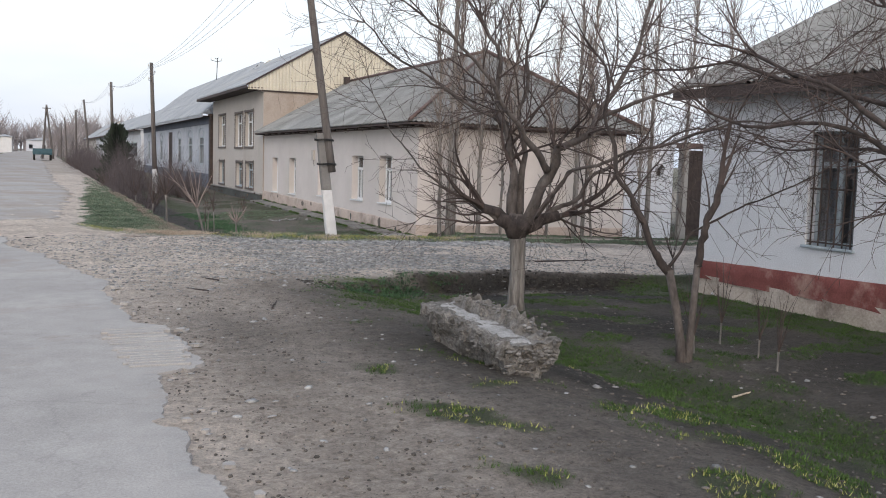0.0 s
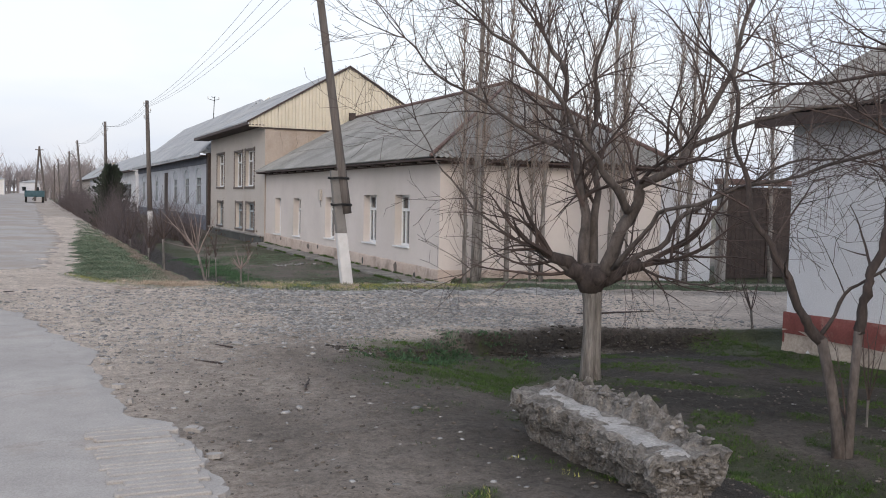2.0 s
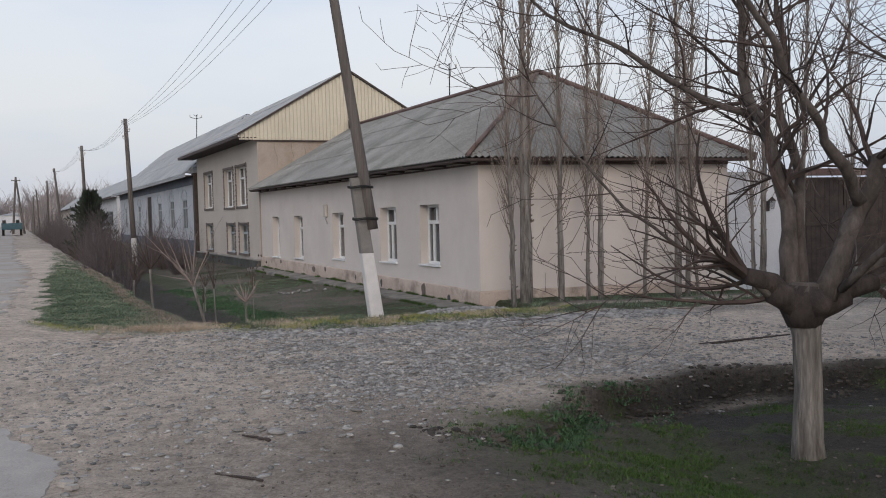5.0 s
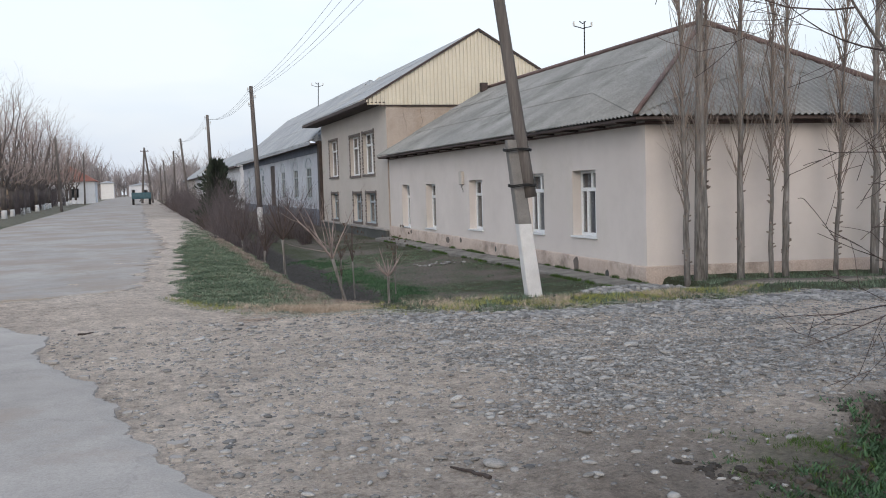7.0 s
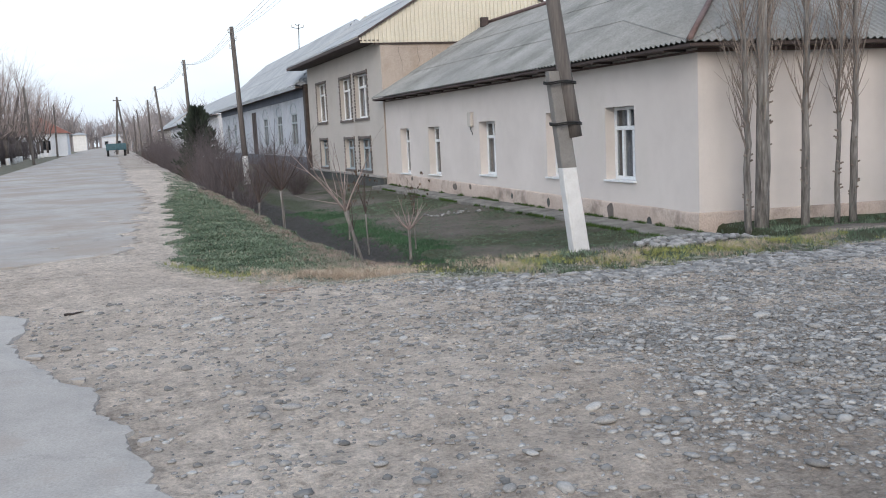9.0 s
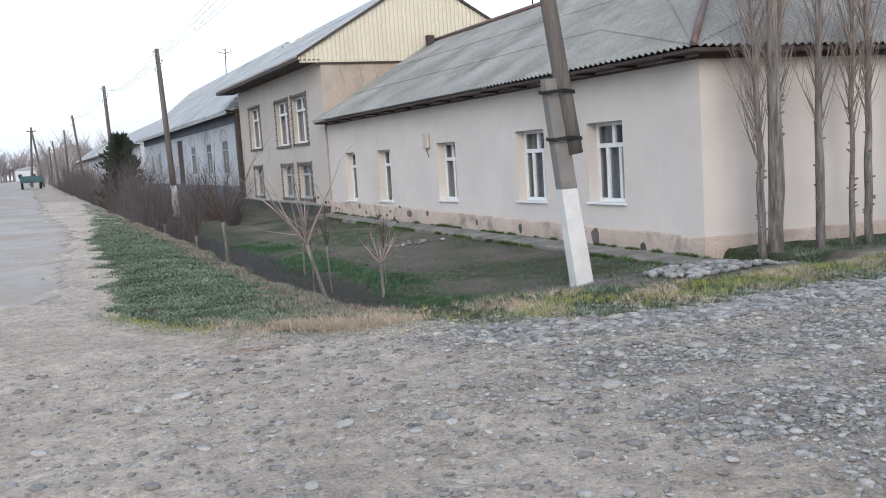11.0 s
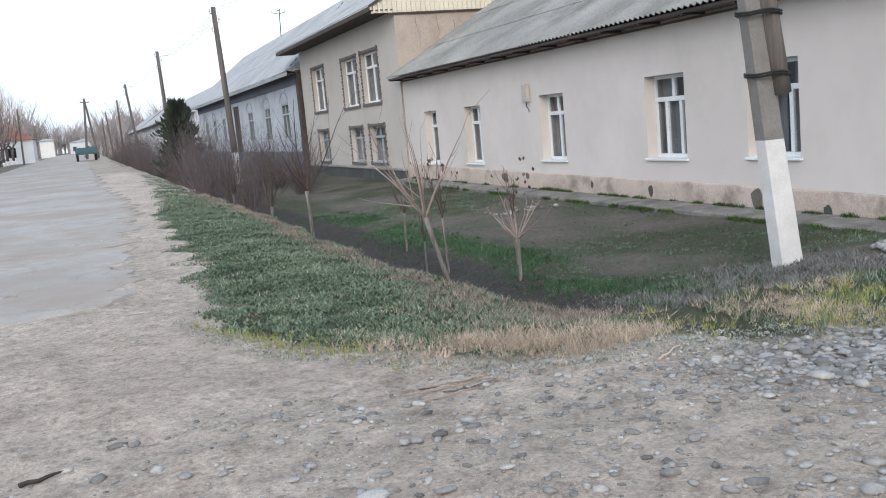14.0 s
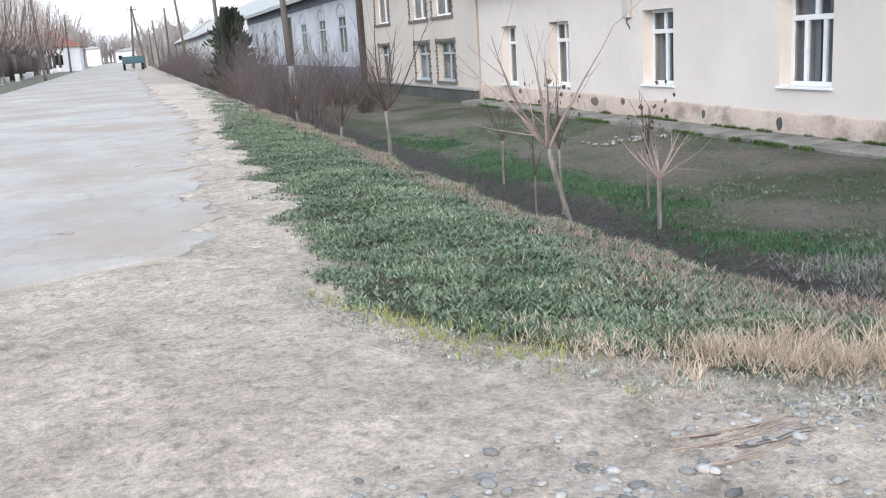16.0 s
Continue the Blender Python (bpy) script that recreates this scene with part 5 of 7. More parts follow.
def shoot(V, F, p, d, length, r, level, spec):
    """One wandering shoot with its side shoots. spec: wander, lift, gap, spread, ratio, levels, sides."""
    n = max(3, int(length / spec["step"]))
    pts, rad = [p.copy()], [r]
    lift = rnd(*spec["lift"])
    for i in range(n):
        d = (d + Vector((rnd(-1, 1), rnd(-1, 1), rnd(-1, 1))) * spec["wander"] + Vector((0, 0, lift))).normalized()
        p = p + d * (length / n)
        pts.append(p.copy())
        rad.append(max(0.0022, r * (1 - 0.8 * (i + 1) / n)))
    tube(V, F, pts, rad, 5 if level == 0 else (4 if level == 1 else 3), False)
    if level + 1 < spec["levels"]:
        s = rnd(0.3, 1.0) * spec["gap"] * (1 if level else 0.8)
        run = 0.0
        for i in range(1, len(pts)):
            run += (pts[i] - pts[i - 1]).length
            if run > s and i < len(pts):
                s = run + spec["gap"] * rnd(0.5, 1.5)
                dd = turned((pts[i] - pts[i - 1]).normalized(), rnd(*spec["spread"]), rnd(0, 6.283))
                shoot(V, F, pts[i], dd, length * rnd(*spec["ratio"]) * (1.15 - 0.5 * i / len(pts)), max(0.003, rad[i] * 0.62), level + 1, spec)


def limb(V, F, W, G, pts, r0, r1, spec, gap=0.3, reach=(0.8, 1.6), start=0.25, sides=8):
    """A thick limb through pts (into V, F) that throws shoots (into W, G)."""
    fine, n = [], 5
    for a, b in zip(pts, pts[1:]):
        for k in range(n):
            fine.append(a + (b - a) * k / n)
    fine.append(pts[-1])
    for k in range(2):
        fine = [fine[0]] + [(fine[i - 1] + fine[i] * 2 + fine[i + 1]) / 4 for i in range(1, len(fine) - 1)] + [fine[-1]]
    sway = rnd(0, 50)
    fine = [q + Vector((rnd(-1, 1), rnd(-1, 1), rnd(-1, 1))) * 0.01 + Vector((noise.noise((i * 0.28, sway, 1)), noise.noise((i * 0.28, sway, 7)), noise.noise((i * 0.28, sway, 13)))) * min(0.16, 0.05 * (pts[-1] - pts[0]).length) * min(1, i / 5) for i, q in enumerate(fine)]
    m = len(fine) - 1
    rad = [(r0 + (r1 - r0) * (i / m) ** 0.7) * 0.88 for i in range(m + 1)]
    tube(V, F, fine, [q * rnd(0.88, 1.14) for q in rad], sides)
    since = 0.0
    for i in range(1, m + 1):
        since += (fine[i] - fine[i - 1]).length
        if i / m > start and since > gap:
            since = 0.0
            d = (fine[i] - fine[i - 1]).normalized()
            shoot(W, G, fine[i], turned(d, rnd(0.5, 1.25), rnd(0, 6.283)), rnd(*reach), max(0.006, rad[i] * 0.45), 0, spec)
    d = (fine[-1] - fine[-2]).normalized()
    for k in range(3):
        shoot(W, G, fine[-1], turned(d, rnd(0.1, 0.5), rnd(0, 6.283)), rnd(*reach), max(0.006, r1 * 0.7), 0, spec)


R_AX, D_AX = Vector((0.88, -0.47, 0)), Vector((0.47, 0.88, 0))
CROWN = dict(step=0.11, wander=0.15, lift=(-0.045, 0.05), gap=0.14, spread=(0.45, 1.1), ratio=(0.38, 0.68), levels=3)


def low_tree():
    random.seed(11)
    bx, by = 5.86, 11.15
    h = empty("tree", bx, by, ground_z(bx, by))
    at = lambda r, d, u: R_AX * r + D_AX * d + Vector((0, 0, u))
    V, F = [], []
    pts = [at(0.0, 0, -0.15), at(-0.01, 0, 0.15), at(0.0, 0, 0.55), at(-0.01, 0, 0.95), at(-0.03, 0, 1.2)]
    tube(V, F, pts, [0.15, 0.118, 0.105, 0.11, 0.14], 12)
    raw("trunk", V, F, BARK, h, "furrowed pale grey trunk", True)
    V, F, W, G = [], [], [], []
    tube(V, F, [at(-0.03, 0, 1.08), at(-0.03, 0, 1.22), at(-0.02, 0, 1.36)], [0.13, 0.19, 0.12], 10)
    limb(V, F, W, G, [at(-0.05, 0, 1.2), at(-0.25, -0.05, 1.28), at(-0.48, -0.1, 1.42)], 0.085, 0.05, dict(CROWN, lift=(0.0, 0.1)), gap=0.22, reach=(0.9, 1.7), start=0.4)
    limb(V, F, W, G, [at(0.0, 0.05, 1.2), at(0.3, 0.1, 1.26), at(0.58, 0.15, 1.36)], 0.08, 0.05, dict(CROWN, lift=(0.0, 0.1)), gap=0.22, reach=(0.9, 1.8), start=0.4)
    limb(V, F, W, G, [at(-0.1, 0.05, 1.25), at(-0.16, 0.15, 2.1), at(-0.3, 0.3, 3.0), at(-0.55, 0.5, 4.1)], 0.095, 0.026, CROWN, gap=0.15, reach=(0.9, 2.0))
    limb(V, F, W, G, [at(0.0, 0.1, 1.25), at(0.02, 0.25, 2.2), at(0.0, 0.6, 3.2), at(0.15, 0.9, 4.2)], 0.075, 0.02, CROWN, gap=0.15, reach=(0.9, 2.0))
    limb(V, F, W, G, [at(0.1, -0.05, 1.25), at(0.35, -0.1, 1.95), at(0.62, -0.1, 2.3), at(1.05, -0.1, 2.75), at(1.5, 0.1, 3.6), at(1.8, 0.2, 4.6)], 0.105, 0.022, CROWN, gap=0.15, reach=(0.9, 1.9))
    limb(V, F, W, G, [at(0.36, -0.1, 1.97), at(0.05, -0.35, 2.4), at(-0.3, -0.6, 2.95), at(-0.8, -0.9, 3.5), at(-1.3, -1.1, 3.9)], 0.058, 0.016, CROWN, gap=0.16, reach=(0.9, 1.8))
    limb(V, F, W, G, [at(0.3, 0.1, 1.3), at(0.75, 0.05, 1.6), at(1.1, 0.1, 1.95), at(1.6, 0.2, 2.3), at(2.4, 0.3, 2.6), at(3.3, 0.2, 2.55)], 0.045, 0.012, CROWN, gap=0.2)
    limb(V, F, W, G, [at(0.2, -0.15, 1.3), at(0.6, -0.7, 1.9), at(1.2, -1.3, 2.3), at(2.2, -1.9, 2.5), at(3.2, -2.3, 2.7)], 0.038, 0.012, CROWN, gap=0.22)
    limb(V, F, W, G, [at(-0.2, 0.25, 2.6), at(-0.8, 0.3, 2.9), at(-1.6, 0.4, 3.4), at(-2.4, 0.5, 4.0)], 0.04, 0.012, CROWN, gap=0.16)
    limb(V, F, W, G, [at(1.0, -0.1, 2.7), at(1.8, -0.3, 3.0), at(2.7, -0.5, 3.2), at(3.8, -0.6, 3.5)], 0.042, 0.012, CROWN, gap=0.18)
    limb(V, F, W, G, [at(-0.3, -0.05, 1.35), at(-0.8, -0.1, 1.55), at(-1.3, -0.15, 1.85), at(-1.8, -0.1, 2.4), at(-2.1, 0.0, 2.9)], 0.024, 0.008, CROWN, gap=0.26, reach=(0.7, 1.3))
    limb(V, F, W, G, [at(-0.2, 0.1, 1.3), at(-0.7, 0.3, 1.5), at(-1.2, 0.5, 1.4), at(-1.5, 0.55, 1.2)], 0.016, 0.006, CROWN, gap=0.4, reach=(0.5, 0.9))
    raw("bough", V, F, BARK_MID, h, "grey-brown crooked limbs", True)
    raw("crown", W, G, TWIG, h, "tangle of bare brown twigs")
    random.seed(12)
    V, F = [], []
    tube(V, F, [at(-0.03, 0, 1.02), at(-0.03, 0, 1.2), at(-0.02, 0, 1.34)], [0.125, 0.205, 0.13], 10)
    for r, d, u, rr in ((-0.3, -0.12, 1.3, 0.1), (-0.5, -0.14, 1.43, 0.075), (0.3, 0.0, 1.26, 0.095), (0.55, 0.1, 1.35, 0.08), (0.05, -0.18, 1.25, 0.1)):
        tube(V, F, [at(r * 0.2, d * 0.2, 1.16), at(r * 0.6, d * 0.6, u - 0.05), at(r, d, u)], [rr * 1.1, rr * 1.05, rr * 0.9], 8)
    raw("pollard_head", V, F, BARK_DARK, h, "dark knobbly pollarded head", True)
    tagged(h, "low bare pollarded tree with pale trunk beside a concrete lump", "tree")
    return h


low_tree()


def forked_tree():
    random.seed(5)
    bx, by = 5.95, 7.6
    h = empty("tree", bx, by, ground_z(bx, by))
    at = lambda r, d, u: R_AX * r + D_AX * d + Vector((0, 0, u))
    V, F, W, G = [], [], [], []
    spec = dict(CROWN, gap=0.3)
    tube(V, F, [at(0, 0, -0.1), at(-0.02, 0, 0.2), at(-0.08, 0, 0.55), at(-0.18, 0, 0.98)], [0.062, 0.05, 0.045, 0.045], 9)
    tube(V, F, [at(0.06, 0, -0.1), at(0.07, 0, 0.2), at(0.09, 0, 0.6), at(0.11, 0, 1.05)], [0.05, 0.042, 0.038, 0.036], 9)
    raw("trunk", V, F, BARK_MID, h, "two grey stems", True)
    V, F = [], []
    limb(V, F, W, G, [at(-0.18, 0, 0.95), at(-0.36, 0, 1.2), at(-0.55, 0, 1.55), at(-0.72, 0.0, 1.95), at(-0.85, 0.1, 2.5), at(-1.0, 0.2, 3.2)], 0.055, 0.016, spec, gap=0.28, reach=(0.5, 1.1), start=0.3)
    limb(V, F, W, G, [at(0.11, 0, 1.02), at(0.13, 0, 1.3), at(0.2, 0, 1.55), at(0.31, 0, 1.9)], 0.048, 0.042, dict(spec, gap=0.4), gap=0.3, reach=(0.5, 1.0), start=0.5)
    limb(V, F, W, G, [at(-0.2, 0, 1.0), at(0.1, 0.1, 1.4), at(0.5, 0.2, 1.6), at(1.1, 0.2, 1.9)], 0.022, 0.008, spec, gap=0.3, reach=(0.4, 0.9))
    raw("bough", V, F, BARK_DARK, h, "dark upper stems, one sawn off", True)
    raw("crown", W, G, TWIG, h)
    return tagged(h, "slender bare two-stemmed tree in the sunken yard", "tree")


forked_tree()


def yard_tree():
    random.seed(23)
    bx, by = 7.6, 4.9
    h = empty("tree", bx, by, ground_z(bx, by))
    at = lambda r, d, u: R_AX * r + D_AX * d + Vector((0, 0, u))
    V, F, W, G = [], [], [], []
    tube(V, F, [at(0, 0, -0.1), at(0, 0, 0.6), at(0.02, 0, 1.3), at(0, 0, 1.7)], [0.13, 0.11, 0.1, 0.11], 10)
    raw("trunk", V, F, BARK, h, "", True)
    V, F = [], []
    limb(V, F, W, G, [at(0, 0, 1.6), at(-0.4, 0.0, 1.9), at(-0.8, 0.2, 2.2), at(-1.5, 0.6, 2.7), at(-2.3, 1.2, 3.2)], 0.07, 0.02, CROWN, gap=0.24)
    limb(V, F, W, G, [at(0, 0, 1.6), at(-0.2, 0.3, 2.4), at(-0.5, 0.8, 3.1), at(-0.9, 1.6, 3.7)], 0.07, 0.02, CROWN, gap=0.24)
    limb(V, F, W, G, [at(0, 0, 1.6), at(0.5, -0.2, 2.2), at(1.1, -0.4, 3.0)], 0.06, 0.02, CROWN, gap=0.3)
    limb(V, F, W, G, [at(0, 0, 1.5), at(-0.5, -0.2, 1.55), at(-1.1, -0.2, 1.7), at(-1.7, 0.0, 2.2)], 0.045, 0.012, CROWN, gap=0.26, reach=(0.5, 1.1))
    limb(V, F, W, G, [at(0, 0, 1.6), at(-0.7, 0.4, 2.0), at(-1.6, 0.8, 2.5), at(-2.7, 1.0, 2.6)], 0.05, 0.014, CROWN, gap=0.2)
    limb(V, F, W, G, [at(-0.3, 0.2, 2.0), at(-1.0, 1.0, 2.7), at(-1.9, 1.8, 3.1), at(-3.0, 2.2, 3.2)], 0.05, 0.014, CROWN, gap=0.2)
    limb(V, F, W, G, [at(0, 0, 1.6), at(-0.4, 0.9, 2.0), at(-1.0, 1.9, 2.3), at(-1.7, 2.6, 2.3)], 0.045, 0.012, CROWN, gap=0.22)
    raw("bough", V, F, BARK_DARK, h, "", True)
    raw("crown", W, G, TWIG, h)
    return tagged(h, "bare spreading tree before a whitewashed wall", "tree")


yard_tree()

POPLAR = dict(step=0.16, wander=0.06, lift=(0.05, 0.09), gap=0.3, spread=(0.25, 0.6), ratio=(0.3, 0.55), levels=2)


def poplar(seed, tall, r, low, thick=1.0):
    random.seed(seed)
    h = empty("poplar", 0, 0, 0)
    V, F, W, G = [], [], [], []
    n = 16
    pts = [Vector((0.05 * noise.noise((i * 0.6, seed, 0)) * min(1, i), 0.05 * noise.noise((i * 0.6, seed, 9)) * min(1, i), -0.15 + (tall + 0.15) * i / n)) for i in range(n + 1)]
    rad = [max(0.012, r * (1 - 0.85 * i / n)) * rnd(0.9, 1.12) for i in range(n + 1)]
    tube(V, F, pts, rad, 8)
    k = int(115 * thick)
    for i in range(k):
        z = low + (tall - low) * (i / k) ** 0.9
        a = rnd(0, 6.283)
        d = Vector((math.cos(a) * 0.36, math.sin(a) * 0.36, 0.9)).normalized()
        base = pts[min(n, int((z + 0.15) / (tall + 0.15) * n))].copy()
        base.z = z
        shoot(W, G, base, d, rnd(0.5, 1.5) * (1.1 - 0.5 * z / tall), 0.010, 0, POPLAR)
    for i in range(16):
        z = rnd(0.5, low + 0.6)
        a = rnd(0, 6.283)
        tube(W, G, [pts[0] + Vector((0, 0, z)), pts[0] + Vector((math.cos(a) * 0.09, math.sin(a) * 0.09, z + 0.03))], [0.02, 0.014], 5)
    raw("trunk", V, F, BARK, h, "", True)
    raw("crown", W, G, TWIG_POPLAR, h, "upright bare twigs")
    return tagged(h, "slim bare poplar planted in a row by a wall", "poplar", group="poplars along the end wall")


for i, (x, y, tall, r, low) in enumerate([(9.42, 22.1, 6.2, 0.06, 1.3), (9.7, 22.15, 8.4, 0.115, 1.5), (9.9, 22.3, 7.0, 0.045, 2.0), (10.55, 22.15, 7.6, 0.07, 1.6), (11.24, 22.2, 6.2, 0.045, 1.6), (11.54, 22.15, 7.2, 0.065, 1.7), (12.65, 22.15, 6.0, 0.045, 1.5), (13.53, 22.1, 8.3, 0.085, 1.9), (13.83, 22.15, 6.8, 0.06, 1.9), (14.15, 22.2, 5.6, 0.04, 1.5), (15.7, 22.1, 6.6, 0.05, 1.6), (15.95, 22.1, 8.0, 0.08, 1.9), (17.1, 22.1, 7.6, 0.08, 1.9), (18.9, 22.1, 7.2, 0.07, 1.8)]):
    p = poplar(100 + i, tall, r, low)
    p.matrix_world = pose(x, y, ground_z(x, y), rnd(-1.5, 1.5), rnd(-2.5, 1.5), rnd(0, 360))

SAPLING = dict(step=0.1, wander=0.08, lift=(0.02, 0.06), gap=0.5, spread=(0.35, 0.7), ratio=(0.35, 0.6), levels=2)


def sapling(x, y, lean, stem, r, shoots, reach, seed, label, leaves=0, spread=(0.2, 0.75), pale=False):
    random.seed(seed)
    h = empty("sapling", x, y, ground_z(x, y))
    V, F, W, G = [], [], [], []
    L = Vector((lean[0], lean[1], 1))
    tube(V, F, [L * (stem * k / 5) + Vector((0, 0, -0.08 * (k == 0))) for k in range(6)], [r * 1.2, r, r * 0.95, r * 0.9, r * 0.9, r * 1.1], 7)
    raw("trunk", V, F, BARK, h, "pale stem" if pale else "", True)
    tips = []
    for i in range(shoots):
        d = turned(L.normalized(), rnd(*spread), i * 6.283 / shoots + rnd(-0.4, 0.4))
        shoot(W, G, L * stem, d, rnd(*reach), max(0.008, r * 0.45), 0, SAPLING)
        tips.append(W[-1].copy())
    raw("crown", W, G, TWIG_WARM if pale else TWIG, h)
    if leaves:
        bmv, bmf = [], []
        for i in range(leaves):
            c = L * stem + Vector((rnd(-0.3, 0.3), rnd(-0.3, 0.3), rnd(0.1, 0.8)))
            a = rnd(0, 6.283)
            u, w = Vector((math.cos(a), math.sin(a), rnd(-0.4, 0.4))) * 0.022, Vector((rnd(-0.3, 0.3), rnd(-0.3, 0.3), 1)).normalized() * 0.03
            k = len(bmv)
            bmv += [c - w, c + u, c + w, c - u + Vector((0, 0.01, 0))]
            bmf += [(k, k + 1, k + 2), (k, k + 2, k + 3)]
        raw("withered_leaves", bmv, bmf, DEAD_LEAF, h, "withered brown leaves")
    return tagged(h, label, "sapling")


sapling(3.92, 25.2, (-0.26, 0.05), 1.0, 0.034, 9, (0.7, 1.7), 3, "leaning young tree with a fan of straight shoots by a ditch", spread=(0.15, 0.85), pale=True)
sapling(4.3, 26.3, (-0.03, 0.0), 0.75, 0.016, 7, (0.5, 0.9), 4, "thin sapling with a few withered leaves", leaves=46, spread=(0.05, 0.35))
sapling(4.6, 24.7, (0.0, 0.0), 0.5, 0.026, 15, (0.3, 0.62), 8, "small round-headed sapling with a pale stem in the sunk garden", spread=(0.3, 1.1), pale=True)
sapling(4.95, 25.5, (0.0, 0.0), 0.6, 0.014, 6, (0.4, 0.7), 9, "thin sapling with a few withered leaves", leaves=30, spread=(0.1, 0.5))
sapling(3.62, 31.2, (-0.03, 0.0), 1.15, 0.035, 11, (0.8, 1.8), 12, "young bare tree with reddish upright shoots by the ditch", spread=(0.2, 0.8))
sapling(4.1, 26.6, (0.0, 0.0), 0.5, 0.012, 4, (0.3, 0.6), 13, "thin bare sapling in the sunk garden", spread=(0.1, 0.4))
sapling(4.5, 28.6, (0.02, 0.0), 0.6, 0.018, 8, (0.4, 0.8), 16, "low bare sapling in the sunk garden")
sapling(3.5, 34.5, (0.05, 0.0), 0.7, 0.03, 9, (0.7, 1.3), 14, "young bare tree by the ditch")
sapling(3.3, 38.0, (-0.04, 0.0), 0.8, 0.03, 9, (0.8, 1.4), 15, "young bare tree by the ditch")
sapling(10.1, 13.15, (-0.12, 0.0), 0.3, 0.02, 6, (0.5, 0.9), 19, "dark bare bush on the earth bank", spread=(0.15, 0.6))
sapling(6.35, 7.9, (-0.05, 0.0), 0.2, 0.01, 5, (0.4, 0.8), 20, "thin bare whip in the sunken yard", spread=(0.1, 0.4))
sapling(6.9, 7.5, (0.02, 0.0), 0.2, 0.01, 5, (0.3, 0.7), 21, "thin bare whip in the sunken yard", spread=(0.1, 0.4))
sapling(7.05, 8.3, (0.03, 0.0), 0.25, 0.012, 5, (0.4, 0.8), 17, "thin bare whip in the sunken yard", spread=(0.1, 0.4))
sapling(6.6, 6.9, (0.03, 0.0), 0.2, 0.012, 5, (0.4, 0.7), 18, "thin bare whip in the sunken yard", spread=(0.1, 0.4))

BUSH = dict(step=0.14, wander=0.10, lift=(0.0, 0.06), gap=0.22, spread=(0.3, 0.8), ratio=(0.35, 0.6), levels=3)


def shrub(seed, stems, reach, label, material):
    random.seed(seed)
    h = empty("shrub", 0, 0, 0)
    for k in range(2):
        W, G = [], []
        for i in range(stems // 2):
            a = rnd(0, 6.283)
            t = rnd(0.1, 0.75)
            d = Vector((math.cos(a) * t, math.sin(a) * t, 1)).normalized()
            shoot(W, G, Vector((math.cos(a) * rnd(0, 0.4), math.sin(a) * rnd(0, 0.4), -0.05)), d, rnd(*reach), 0.014, 0, BUSH)
        raw("crown", W, G, material, h)
    return tagged(h, label, "shrub", group="roadside shrubs")


KINDS = [shrub(31, 44, (1.1, 2.0), "dense bare shrub with reddish-brown twigs by the ditch", TWIG_RED), shrub(32, 50, (1.3, 2.4), "dense bare shrub with reddish-brown twigs by the ditch", TWIG_RED), shrub(33, 36, (0.9, 1.6), "dense bare shrub with brown twigs by the ditch", TWIG)]
random.seed(40)
first = [True] * 3
y = 37.0
spots = []
while y < 118:
    if 56 < y < 63:
        y += 1.0
        continue
    for lane in range(2 if 42 < y < 62 else 1):
        spots.append((3.5 + lane * 2.1 + rnd(-0.6, 0.8) + (0.3 if y > 60 else 0), y + rnd(-0.7, 0.7)))
    y += 2.2 if y < 55 else 3.0
for i, (sx, sy) in enumerate(spots):
    k = i % 3
    s = rnd(0.75, 1.15) * (0.72 if sy < 44 else 1.0) * (1.15 if sy > 70 else 1)
    m = pose(sx, sy, float(height(sx, sy)), 0, 0, rnd(0, 360)) @ Matrix.Scale(s, 4)
    if first[k]:
        KINDS[k].matrix_world = m
        first[k] = False
    else:
        c = copy_thing(KINDS[k], pose(0, 0, 0))
        c.matrix_world = m


def conifer(x, y, tall, wide):
    random.seed(77)
    h = empty("conifer", x, y, float(height(x, y)))
    V, F = [], []
    tube(V, F, [Vector((0, 0, -0.2)), Vector((0, 0, tall * 0.9))], [0.12, 0.03], 7)
    raw("trunk", V, F, BARK_DARK, h)
    V, F = [], []
    for i in range(2600):
        f = random.random() ** 0.8
        z = 0.25 + (tall - 0.2) * f
        lump = 0.62 + 1.15 * noise.noise((z * 2.3, (i % 7) * 3.0, 0))
        rr = wide * (1 - f) ** 0.55 * max(0.1, lump) * rnd(0.3, 1.0) + 0.03
        a = (i % 7) * 0.898 + rnd(-0.4, 0.4)
        c = Vector((math.cos(a) * rr, math.sin(a) * rr, z))
        d = Vector((math.cos(a), math.sin(a), rnd(0.6, 1.6))).normalized() * rnd(0.14, 0.42)
        u = Vector((-math.sin(a), math.cos(a), 0)) * rnd(0.02, 0.06)
        k = len(V)
        V += [c - u, c + u, c + d, c + d * 0.5 + Vector((math.cos(a), math.sin(a), -0.3)) * 0.08]
        F += [(k, k + 1, k + 2), (k, k + 3, k + 2), (k + 1, k + 2, k + 3)]
    raw("foliage", V, F, CONIFER, h, "dark evergreen sprays")
    return tagged(h, "dark evergreen thuja bush beside the road", "conifer")


conifer(4.1, 58.0, 3.7, 1.5)

# ---- the far side of the road ----
LEFT = dict(step=0.2, wander=0.10, lift=(0.02, 0.07), gap=0.36, spread=(0.35, 0.9), ratio=(0.4, 0.65), levels=3)


